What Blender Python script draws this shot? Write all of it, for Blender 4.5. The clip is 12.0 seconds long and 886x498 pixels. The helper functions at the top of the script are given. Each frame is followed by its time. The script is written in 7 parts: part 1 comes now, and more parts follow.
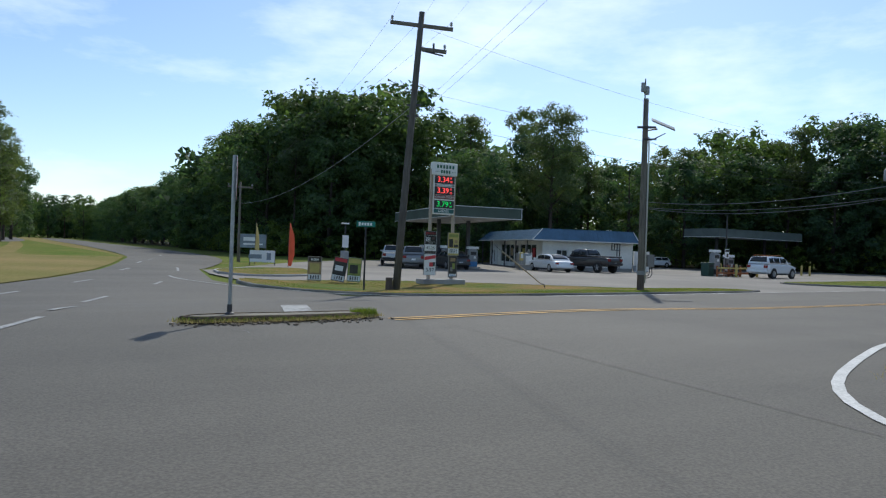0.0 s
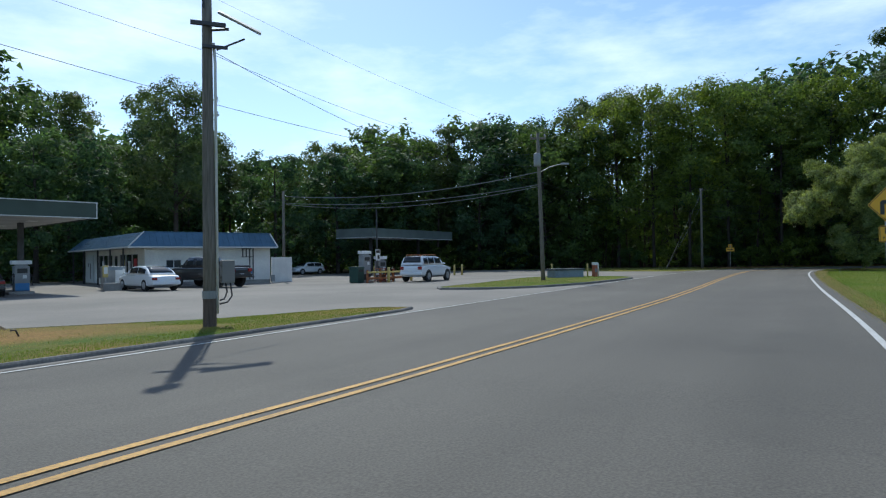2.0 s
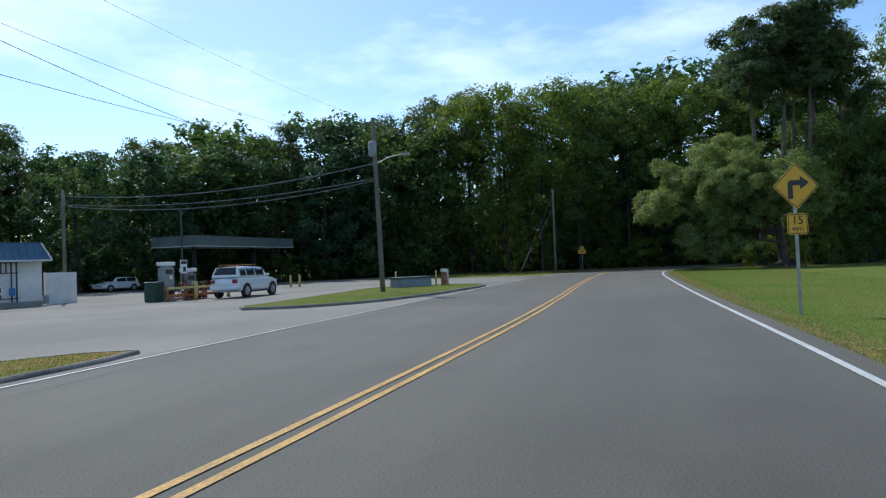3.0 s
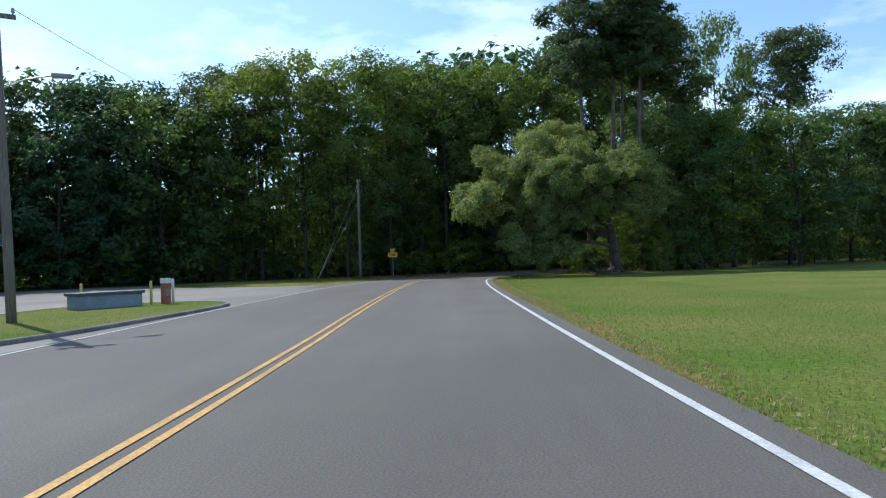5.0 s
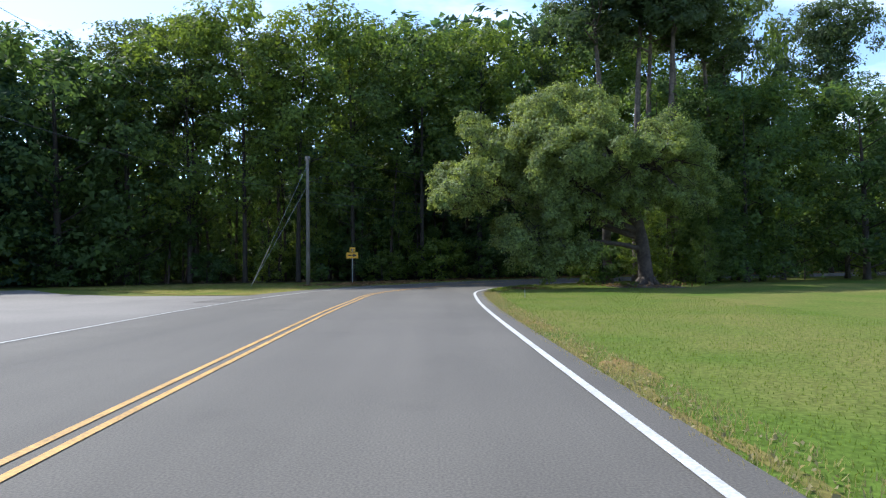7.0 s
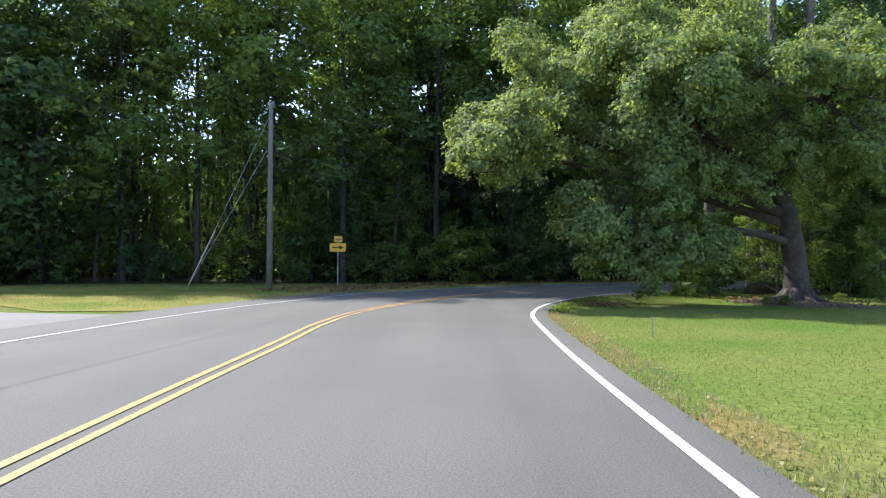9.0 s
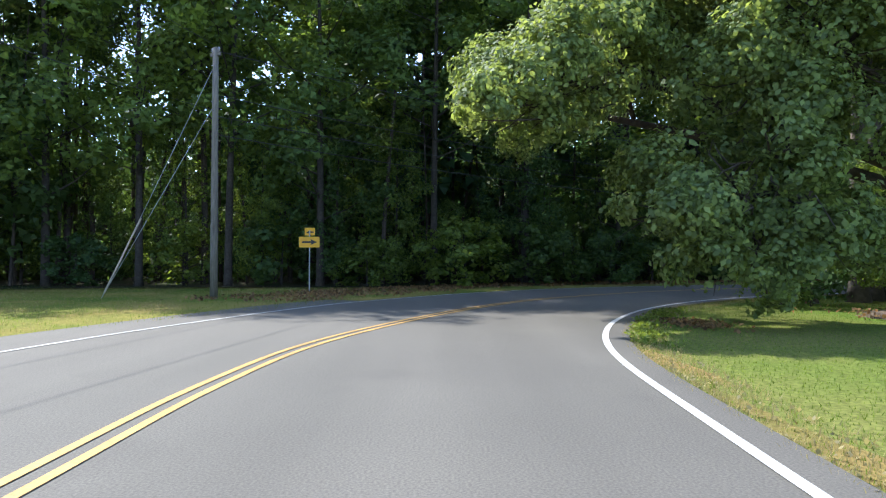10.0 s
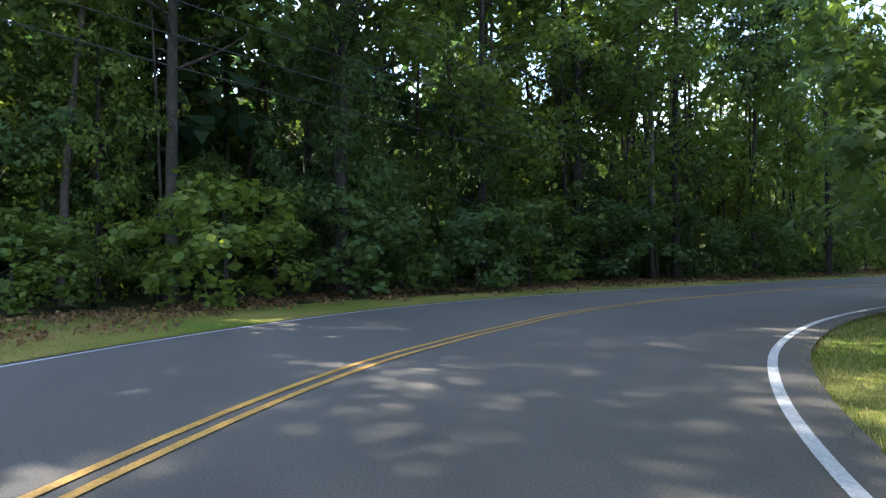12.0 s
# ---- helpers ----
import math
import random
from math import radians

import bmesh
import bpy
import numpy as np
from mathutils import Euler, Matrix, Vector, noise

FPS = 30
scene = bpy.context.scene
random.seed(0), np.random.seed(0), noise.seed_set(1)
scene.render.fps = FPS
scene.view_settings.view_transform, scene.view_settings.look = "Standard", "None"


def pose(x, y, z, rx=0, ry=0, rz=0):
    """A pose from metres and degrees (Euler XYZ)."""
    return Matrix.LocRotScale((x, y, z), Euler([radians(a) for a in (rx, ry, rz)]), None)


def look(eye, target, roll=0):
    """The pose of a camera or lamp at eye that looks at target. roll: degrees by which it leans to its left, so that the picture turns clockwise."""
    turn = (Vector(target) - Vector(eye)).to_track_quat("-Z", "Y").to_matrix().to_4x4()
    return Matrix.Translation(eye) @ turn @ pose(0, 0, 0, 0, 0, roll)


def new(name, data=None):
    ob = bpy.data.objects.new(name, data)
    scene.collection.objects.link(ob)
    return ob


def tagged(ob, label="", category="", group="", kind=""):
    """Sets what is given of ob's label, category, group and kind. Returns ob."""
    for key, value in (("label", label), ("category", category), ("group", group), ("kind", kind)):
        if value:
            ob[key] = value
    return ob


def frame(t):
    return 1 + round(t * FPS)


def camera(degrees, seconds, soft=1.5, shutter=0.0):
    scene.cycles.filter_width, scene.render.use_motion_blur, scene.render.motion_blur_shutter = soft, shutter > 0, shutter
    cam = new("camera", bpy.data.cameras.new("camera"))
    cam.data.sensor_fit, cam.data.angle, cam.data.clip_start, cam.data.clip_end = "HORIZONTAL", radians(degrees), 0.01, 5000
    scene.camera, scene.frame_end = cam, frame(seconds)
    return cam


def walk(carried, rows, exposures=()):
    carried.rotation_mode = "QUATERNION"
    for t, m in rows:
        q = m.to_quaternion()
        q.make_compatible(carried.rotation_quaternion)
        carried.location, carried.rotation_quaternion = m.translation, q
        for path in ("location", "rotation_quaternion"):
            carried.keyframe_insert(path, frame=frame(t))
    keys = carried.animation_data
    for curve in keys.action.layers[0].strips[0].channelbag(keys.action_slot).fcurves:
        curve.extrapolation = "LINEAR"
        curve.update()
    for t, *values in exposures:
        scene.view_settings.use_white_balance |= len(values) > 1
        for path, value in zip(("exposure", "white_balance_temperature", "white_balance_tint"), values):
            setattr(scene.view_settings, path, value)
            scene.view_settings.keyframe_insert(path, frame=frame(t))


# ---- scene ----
cam = camera(67.0, 12.0, soft=1.2)
PATH = [
    (0, (5.178, 1.520, 1.496), (6.306, 3.172, 1.493), 1.99),
    (0.5, (7.809, 3.752, 1.483), (9.106, 5.274, 1.487), 1.32),
    (1, (10.709, 5.655, 1.474), (12.190, 6.999, 1.489), 0.65),
    (1.5, (13.816, 7.156, 1.469), (15.457, 8.300, 1.494), -0.04),
    (2, (17.102, 8.334, 1.475), (18.868, 9.271, 1.506), -0.72),
    (2.5, (20.547, 9.171, 1.459), (22.406, 9.907, 1.496), -1.50),
    (3, (23.980, 9.631, 1.464), (25.902, 10.180, 1.507), -2.16),
    (3.5, (27.347, 9.729, 1.460), (29.320, 10.053, 1.502), -2.52),
    (3.7, (28.719, 9.724, 1.461), (30.708, 9.930, 1.502), -2.65),
    (5.3, (40.015, 9.664, 1.480), (42.015, 9.683, 1.517), -1.75),
    (5.5, (41.410, 9.542, 1.477), (43.409, 9.555, 1.516), -1.63),
    (6, (44.966, 9.523, 1.464), (46.966, 9.509, 1.505), -1.13),
    (6.5, (48.592, 9.489, 1.463), (50.591, 9.450, 1.509), -0.81),
    (7, (52.355, 9.462, 1.476), (54.354, 9.423, 1.521), -0.62),
    (7.2, (53.868, 9.555, 1.470), (55.867, 9.516, 1.514), -0.34),
    (8.8, (66.357, 9.490, 1.505), (68.357, 9.490, 1.545), 0.17),
    (9, (67.904, 9.640, 1.518), (69.903, 9.642, 1.553), 0.27),
    (9.5, (72.048, 9.780, 1.508), (74.048, 9.785, 1.542), 0.43),
    (10, (76.254, 9.885, 1.464), (78.254, 9.874, 1.497), 0.16),
    (10.5, (80.589, 9.762, 1.409), (82.587, 9.706, 1.444), -0.24),
    (11, (84.827, 9.329, 1.413), (86.821, 9.177, 1.444), -0.27),
    (11.5, (88.758, 8.509, 1.425), (90.736, 8.213, 1.453), -0.64),
    (12, (92.562, 7.409, 1.435), (94.494, 6.891, 1.454), -0.48),
]
walk(cam, [(t, look(eye, target, roll)) for t, eye, target, roll in PATH], exposures=[(0, -0.1, 5950, 7), (1, -0.1, 5800, 5), (2, -0.05, 5700, 4), (3.5, 0.1, 5600, 5), (5.5, 0.5, 5650, 9), (7, 0.82, 5700, 11), (9, 1.42, 5700, 10), (10.5, 1.62, 5700, 10), (11.0, 1.75, 5650, 10), (11.5, 1.95, 5750, 10), (12, 2.5, 6150, 13)])

# ---- light ----
SUN_AZ, SUN_EL = radians(44.0), radians(48.0)
world = bpy.data.worlds.new("world")
scene.world = world
world.use_nodes = True
wn, wl = world.node_tree.nodes, world.node_tree.links
wn.clear()
w_out = wn.new("ShaderNodeOutputWorld")
w_bg = wn.new("ShaderNodeBackground")
w_sky = wn.new("ShaderNodeTexSky")
w_sky.sky_type = "NISHITA"
w_sky.sun_disc = False
w_sky.sun_elevation = SUN_EL
w_sky.sun_rotation = math.pi / 2 - SUN_AZ
w_sky.air_density, w_sky.dust_density, w_sky.ozone_density = 1.0, 0.5, 1.5
w_tc = wn.new("ShaderNodeTexCoord")
w_map = wn.new("ShaderNodeMapping")
w_map.inputs["Scale"].default_value = (2.2, 2.2, 7.0)
w_map.inputs["Location"].default_value = (0.35, 0.1, 0.2)
w_map.inputs["Rotation"].default_value = (0, 0, radians(-27))
w_noise = wn.new("ShaderNodeTexNoise")
w_noise.inputs["Scale"].default_value = 1.6
w_noise.inputs["Detail"].default_value = 7.0
w_noise.inputs["Roughness"].default_value = 0.58
w_ramp = wn.new("ShaderNodeValToRGB")
w_ramp.color_ramp.elements[0].position, w_ramp.color_ramp.elements[1].position = 0.5, 0.74
w_ramp.color_ramp.elements[1].color = (0.52, 0.52, 0.52, 1)
w_mix = wn.new("ShaderNodeMixRGB")
w_mix.inputs["Color2"].default_value = (9.0, 9.3, 9.6, 1)
w_bg.inputs["Strength"].default_value = 0.15
wl.new(w_tc.outputs["Generated"], w_map.inputs["Vector"])
wl.new(w_map.outputs["Vector"], w_noise.inputs["Vector"])
wl.new(w_noise.outputs["Fac"], w_ramp.inputs["Fac"])
wl.new(w_ramp.outputs["Color"], w_mix.inputs["Fac"])
wl.new(w_sky.outputs["Color"], w_mix.inputs["Color1"])
wl.new(w_mix.outputs["Color"], w_bg.inputs["Color"])
wl.new(w_bg.outputs["Background"], w_out.inputs["Surface"])
sun = bpy.data.lights.new("sun", "SUN")
sun.energy, sun.angle, sun.color = 3.7, radians(0.6), (1.0, 0.92, 0.78)
sun_ob = new("sun", sun)
sun_ob.matrix_world = look((60 * math.cos(SUN_AZ) * math.cos(SUN_EL), 60 * math.sin(SUN_AZ) * math.cos(SUN_EL), 60 * math.sin(SUN_EL)), (0, 0, 0))


# ---- materials ----
def material(name, base, rough=0.8, metal=0.0, spread=0.15, grain=0.0, grain_size=30.0, blotch=0.0, blotch_size=0.4, bump=0.0, islands=0.0, objects=0.0,
             emit=0.0, tint=None, coat=0.0, wood=0.0, spec=0.5, streak=0.0):
    """A surface: base colour, varied by fine grain, large blotches, per loose piece or per object, with fine relief."""
    m = bpy.data.materials.new(name)
    m.use_nodes = True
    nodes, links = m.node_tree.nodes, m.node_tree.links
    b = nodes["Principled BSDF"]
    b.inputs["Base Color"].default_value = (*base, 1)
    b.inputs["Roughness"].default_value, b.inputs["Metallic"].default_value = rough, metal
    b.inputs["Coat Weight"].default_value = coat
    b.inputs["Specular IOR Level"].default_value = spec
    b.inputs["Coat Roughness"].default_value = 0.06
    colour = None
    tc = nodes.new("ShaderNodeTexCoord")

    def layer(colour, fac, dark, light):
        mix = nodes.new("ShaderNodeMixRGB")
        mix.inputs["Color1"].default_value = (*dark, 1)
        mix.inputs["Color2"].default_value = (*light, 1)
        links.new(fac, mix.inputs["Fac"])
        if colour is None:
            return mix.outputs["Color"]
        times = nodes.new("ShaderNodeMixRGB")
        times.blend_type = "MULTIPLY"
        times.inputs["Fac"].default_value = 1
        links.new(colour, times.inputs["Color1"])
        links.new(mix.outputs["Color"], times.inputs["Color2"])
        return times.outputs["Color"]

    def spun(size, detail=4.0, stretch=None):
        n = nodes.new("ShaderNodeTexNoise")
        n.inputs["Scale"].default_value, n.inputs["Detail"].default_value = size, detail
        if stretch:
            mp = nodes.new("ShaderNodeMapping")
            mp.inputs["Scale"].default_value = stretch
            links.new(tc.outputs["Object"], mp.inputs["Vector"])
            links.new(mp.outputs["Vector"], n.inputs["Vector"])
        else:
            links.new(tc.outputs["Object"], n.inputs["Vector"])
        return n.outputs["Fac"]

    def sharp(fac, a, b_):
        r = nodes.new("ShaderNodeMapRange")
        r.inputs["From Min"].default_value, r.inputs["From Max"].default_value = a, b_
        links.new(fac, r.inputs["Value"])
        return r.outputs["Result"]

    if blotch:
        t2 = tint or tuple(c * (1 - blotch) for c in base)
        colour = layer(None, sharp(spun(blotch_size, 5), 0.36, 0.66), t2, base)
    if grain:
        colour = layer(colour if colour else layer(None, spun(1.0), base, base), sharp(spun(grain_size, 3), 0.3, 0.7), (1 - grain,) * 3, (1 + grain * 0.5,) * 3)
    if streak:
        colour = layer(colour, sharp(spun(1.0, 4, (0.05, 0.75, 1)), 0.32, 0.68), (1 - streak,) * 3, (1 + streak * 0.6,) * 3)
        colour = layer(colour, sharp(spun(1.0, 5, (0.5, 0.5, 0.5)), 0.6, 0.72), (1, 1, 1), (1 - streak,) * 3)
    if wood:
        colour = layer(colour if colour else layer(None, spun(1.0), base, base), sharp(spun(6, 4, (6, 6, 0.35)), 0.3, 0.7), (1 - wood,) * 3, (1 + wood * 0.3,) * 3)
    if islands or objects:
        src = nodes.new("ShaderNodeNewGeometry").outputs["Random Per Island"] if islands else nodes.new("ShaderNodeObjectInfo").outputs["Random"]
        k = islands or objects
        colour = layer(colour if colour else layer(None, spun(1.0), base, base), src, (1 - k,) * 3, (1 + k, 1 + k, 1 + 0.6 * k))
    if colour:
        links.new(colour, b.inputs["Base Color"])
    if bump:
        bp = nodes.new("ShaderNodeBump")
        bp.inputs["Strength"].default_value, bp.inputs["Distance"].default_value = bump, 0.02
        links.new(spun(grain_size, 4), bp.inputs["Height"])
        links.new(bp.outputs["Normal"], b.inputs["Normal"])
    if emit:
        b.inputs["Emission Color"].default_value = (*base, 1)
        b.inputs["Emission Strength"].default_value = emit
    return m


def leaf_material(name, base, glow, islands=0.35, objects=0.32):
    """Leaves: a thin sheet that lets part of the light through."""
    m = bpy.data.materials.new(name)
    m.use_nodes = True
    nodes, links = m.node_tree.nodes, m.node_tree.links
    b, out = nodes["Principled BSDF"], nodes["Material Output"]
    b.inputs["Roughness"].default_value = 0.6
    b.inputs["Specular IOR Level"].default_value = 0.22
    geo, info = nodes.new("ShaderNodeNewGeometry"), nodes.new("ShaderNodeObjectInfo")
    ramp = nodes.new("ShaderNodeValToRGB")
    ramp.color_ramp.elements[0].color = (*(c * (1 - islands) for c in base), 1)
    ramp.color_ramp.elements[1].color = (base[0] * (1 + 1.3 * islands), base[1] * (1 + islands), base[2] * (1 + 0.3 * islands), 1)
    links.new(geo.outputs["Random Per Island"], ramp.inputs["Fac"])
    hue = nodes.new("ShaderNodeMixRGB")
    hue.blend_type = "MULTIPLY"
    hue.inputs["Fac"].default_value = 1.0
    tone = nodes.new("ShaderNodeValToRGB")
    tone.color_ramp.elements[0].color = (1 - objects, 1 - objects * 0.6, 1, 1)
    tone.color_ramp.elements[1].color = (1 + objects, 1 + objects * 0.7, 1 - objects * 0.6, 1)
    links.new(info.outputs["Random"], tone.inputs["Fac"])
    links.new(ramp.outputs["Color"], hue.inputs["Color1"])
    links.new(tone.outputs["Color"], hue.inputs["Color2"])
    links.new(hue.outputs["Color"], b.inputs["Base Color"])
    through_leaf = nodes.new("ShaderNodeBsdfTranslucent")
    warm = nodes.new("ShaderNodeMixRGB")
    warm.blend_type = "MULTIPLY"
    warm.inputs["Fac"].default_value = 1.0
    warm.inputs["Color2"].default_value = (*glow, 1)
    links.new(hue.outputs["Color"], warm.inputs["Color1"])
    links.new(warm.outputs["Color"], through_leaf.inputs["Color"])
    mix = nodes.new("ShaderNodeMixShader")
    mix.inputs["Fac"].default_value = 0.46
    links.new(b.outputs["BSDF"], mix.inputs[1])
    links.new(through_leaf.outputs["BSDF"], mix.inputs[2])
    links.new(mix.outputs["Shader"], out.inputs["Surface"])
    return m


def glass_material(name, tint=(0.02, 0.025, 0.03)):
    m = material(name, tint, rough=0.06, spread=0)
    m.node_tree.nodes["Principled BSDF"].inputs["IOR"].default_value = 1.5
    return m


ASPHALT = material("road_asphalt", (0.1165, 0.105, 0.087), 0.85, grain=0.35, grain_size=45, blotch=0.22, blotch_size=0.16, bump=0.2, streak=0.13)
OLD_ASPHALT = material("worn_asphalt", (0.135, 0.13, 0.128), 0.85, grain=0.3, grain_size=22, blotch=0.3, blotch_size=0.22, bump=0.4)
LOT = material("lot_concrete", (0.215, 0.195, 0.17), 0.86, grain=0.16, grain_size=14, blotch=0.32, blotch_size=0.14, bump=0.25)
CONCRETE = material("concrete", (0.42, 0.4, 0.37), 0.88, grain=0.2, grain_size=24, blotch=0.35, blotch_size=0.9, bump=0.4)
DARK_KERB = material("weathered_kerb", (0.27, 0.25, 0.22), 0.9, grain=0.3, grain_size=20, blotch=0.45, blotch_size=0.8, bump=0.4)
GRASS = material("lawn", (0.095, 0.146, 0.022), 1.0, grain=0.4, grain_size=14, blotch=0.6, blotch_size=0.22, bump=0.8, tint=(0.165, 0.166, 0.046), spec=0.06)
DRY_GRASS = material("dry_lawn", (0.26, 0.165, 0.062), 0.95, grain=0.4, grain_size=16, blotch=0.6, blotch_size=0.28, bump=0.8, tint=(0.085, 0.13, 0.025), spec=0.08)
VERGE_GRASS = material("verge_turf", (0.28, 0.215, 0.065), 1.0, grain=0.4, grain_size=16, blotch=0.6, blotch_size=0.3, bump=0.8, tint=(0.12, 0.16, 0.025), spec=0.06)
FOREST_FLOOR = material("leaf_litter", (0.06, 0.045, 0.028), 0.95, grain=0.5, grain_size=6, blotch=0.5, blotch_size=0.3, bump=0.8, tint=(0.03, 0.045, 0.015), spec=0.1)
BLADES = leaf_material("grass_blades", (0.135, 0.195, 0.034), (1.3, 1.3, 0.7), 0.3, 0.0)
DRY_BLADES = leaf_material("dry_grass_blades", (0.3, 0.265, 0.15), (1.2, 1.2, 0.9), 0.25, 0.1)
WEED_LEAF = leaf_material("weed_leaves", (0.15, 0.2, 0.05), (1.5, 1.5, 0.7), 0.4, 0.1)
WHITE_LINE = material("white_road_paint", (0.58, 0.575, 0.55), 0.7, grain=0.25, grain_size=30, blotch=0.2, blotch_size=2)
WORN_WHITE = material("faded_white_road_paint", (0.36, 0.36, 0.35), 0.8, grain=0.4, grain_size=14, blotch=0.4, blotch_size=1.2)
YELLOW_LINE = material("yellow_road_paint", (0.58, 0.32, 0.06), 0.7, grain=0.35, grain_size=30, blotch=0.35, blotch_size=1.5)
BARK = material("bark", (0.062, 0.05, 0.04), 0.92, grain=0.4, grain_size=9, blotch=0.4, blotch_size=1.5, bump=1.0)
PINE_BARK = material("pine_bark", (0.085, 0.064, 0.05), 0.92, grain=0.4, grain_size=7, blotch=0.4, blotch_size=1.5, bump=1.0)
# Lighter copy of the pine bark, with the sun on the trunks painted in.
SUNLIT_BARK = material("sunlit_pine_bark", (0.165, 0.13, 0.105), 0.92, grain=0.4, grain_size=7, blotch=0.4, blotch_size=1.5, bump=1.0)
LEAF = leaf_material("broad_leaves", (0.088, 0.138, 0.052), (2.1, 2.0, 0.9))
LEAF_FAR = leaf_material("wood_leaves", (0.06, 0.104, 0.054), (1.7, 1.75, 1.0))
LEAF_DEEP = leaf_material("understorey_leaves", (0.066, 0.105, 0.04), (1.4, 1.4, 0.7))
DEAD_LEAF = leaf_material("dead_leaves", (0.21, 0.14, 0.085), (1.1, 1.0, 0.8), 0.5, 0.0)
NEEDLE = leaf_material("pine_needles", (0.074, 0.108, 0.052), (1.7, 1.7, 1.0), 0.25, 0.15)
OAK_LEAF = leaf_material("oak_leaves", (0.155, 0.215, 0.095), (2.1, 1.9, 0.9), 0.4, 0.0)
POLE_WOOD = material("weathered_pole_wood", (0.23, 0.205, 0.17), 0.9, wood=0.45, blotch=0.3, blotch_size=0.5, bump=0.5)
OLD_WOOD = material("old_pole_wood", (0.15, 0.135, 0.118), 0.9, wood=0.45, blotch=0.3, blotch_size=0.5, bump=0.5)
PALE_FASCIA = material("grey_green_fascia", (0.13, 0.16, 0.15), 0.55, 0.1, blotch=0.25, blotch_size=0.6)
DARK_WOOD = material("dark_pole_wood", (0.15, 0.113, 0.09), 0.9, wood=0.45, blotch=0.3, blotch_size=0.5, bump=0.5)
GALV = material("galvanised_steel", (0.42, 0.43, 0.43), 0.45, 0.7, grain=0.15, grain_size=20, blotch=0.2, blotch_size=3)
DARK_STEEL = material("dark_steel", (0.08, 0.08, 0.085), 0.5, 0.6, blotch=0.3, blotch_size=3)
WIRE = material("black_wire", (0.03, 0.03, 0.032), 0.6)
# Pale copy of the wire: sunlight on the slack cables is put into the colour.
CABLE = material("sunlit_cable", (0.2, 0.2, 0.21), 0.45)
PORCELAIN = material("grey_insulator", (0.3, 0.3, 0.31), 0.3)
WHITE_PAINT = material("white_paint", (0.78, 0.77, 0.73), 0.6, grain=0.06, grain_size=10, blotch=0.12, blotch_size=1.2)
CREAM_WALL = material("cream_block_wall", (0.82, 0.8, 0.74), 0.8, grain=0.08, grain_size=8, blotch=0.15, blotch_size=0.8, bump=0.2)
BLUE_METAL = material("blue_roof_metal", (0.09, 0.17, 0.25), 0.45, 0.3, grain=0.1, grain_size=5, blotch=0.25, blotch_size=0.7)
GREEN_FASCIA = material("green_fascia", (0.06, 0.085, 0.068), 0.55, 0.2, blotch=0.25, blotch_size=0.6)
SOFFIT = material("soffit", (0.55, 0.55, 0.52), 0.7, blotch=0.2, blotch_size=0.6)
TRIM = material("pale_trim", (0.62, 0.62, 0.6), 0.5)
SIGN_WHITE = material("sign_white", (0.76, 0.77, 0.75), 0.45, blotch=0.08, blotch_size=1.5)
SIGN_DARK = material("sign_dark", (0.02, 0.02, 0.022), 0.4)
SIGN_GREEN = material("sign_green", (0.02, 0.12, 0.075), 0.5, blotch=0.1, blotch_size=3)
STREET_GREEN = material("street_sign_green", (0.01, 0.2, 0.15), 0.4)
SIGN_TEAL = material("sign_teal", (0.03, 0.12, 0.12), 0.45)
SIGN_GREY = material("sign_grey", (0.2, 0.19, 0.18), 0.5)
SIGN_MAROON = material("sign_maroon", (0.22, 0.1, 0.09), 0.5)
SIGN_YELLOW = material("warning_yellow", (0.76, 0.4, 0.015), 0.4, blotch=0.08, blotch_size=3)
SIGN_RED = material("stop_red", (0.5, 0.03, 0.03), 0.4, blotch=0.12, blotch_size=3)
POSTER_YELLOW = material("poster_yellow", (0.52, 0.43, 0.13), 0.5, blotch=0.2, blotch_size=4)
POSTER_RED = material("poster_red", (0.5, 0.04, 0.05), 0.5)
POSTER_DARK = material("poster_dark", (0.05, 0.045, 0.04), 0.5, blotch=0.5, blotch_size=4)
POSTER_TAN = material("poster_tan", (0.4, 0.28, 0.14), 0.5, blotch=0.4, blotch_size=4)
POSTER_GREEN = material("poster_green", (0.28, 0.33, 0.07), 0.5, blotch=0.3, blotch_size=4)
LED_RED = material("led_red", (1.0, 0.07, 0.06), 0.4, emit=1.3)
LED_GREEN = material("led_green", (0.03, 0.75, 0.12), 0.4, emit=0.6)
POLE_BEIGE = material("beige_sign_post", (0.46, 0.38, 0.3), 0.6, grain=0.1, grain_size=10, blotch=0.2, blotch_size=1)
ORANGE_FLAG = material("orange_flag_cloth", (0.85, 0.13, 0.05), 0.8, blotch=0.2, blotch_size=1.5)
YELLOW_FLAG = material("yellow_flag_cloth", (0.5, 0.42, 0.15), 0.8, blotch=0.2, blotch_size=1.5)
CAR_WHITE = material("white_car_paint", (0.72, 0.74, 0.76), 0.3, coat=0.6)
CAR_BLACK = material("black_car_paint", (0.025, 0.025, 0.028), 0.28, coat=0.7)
CAR_GREY = material("grey_car_paint", (0.2, 0.21, 0.22), 0.3, 0.3, coat=0.6)
CAR_SILVER = material("silver_car_paint", (0.45, 0.47, 0.48), 0.3, 0.4, coat=0.6)
RUBBER = material("tyre_rubber", (0.02, 0.02, 0.02), 0.85)
RIM = material("alloy_rim", (0.45, 0.45, 0.46), 0.3, 0.8)
PLASTIC = material("black_plastic", (0.03, 0.03, 0.03), 0.6)
CAR_GLASS = glass_material("dark_car_glass")
WINDOW_GLASS = glass_material("window_glass", (0.04, 0.05, 0.055))
TAIL = material("tail_lamp", (0.25, 0.02, 0.02), 0.2)
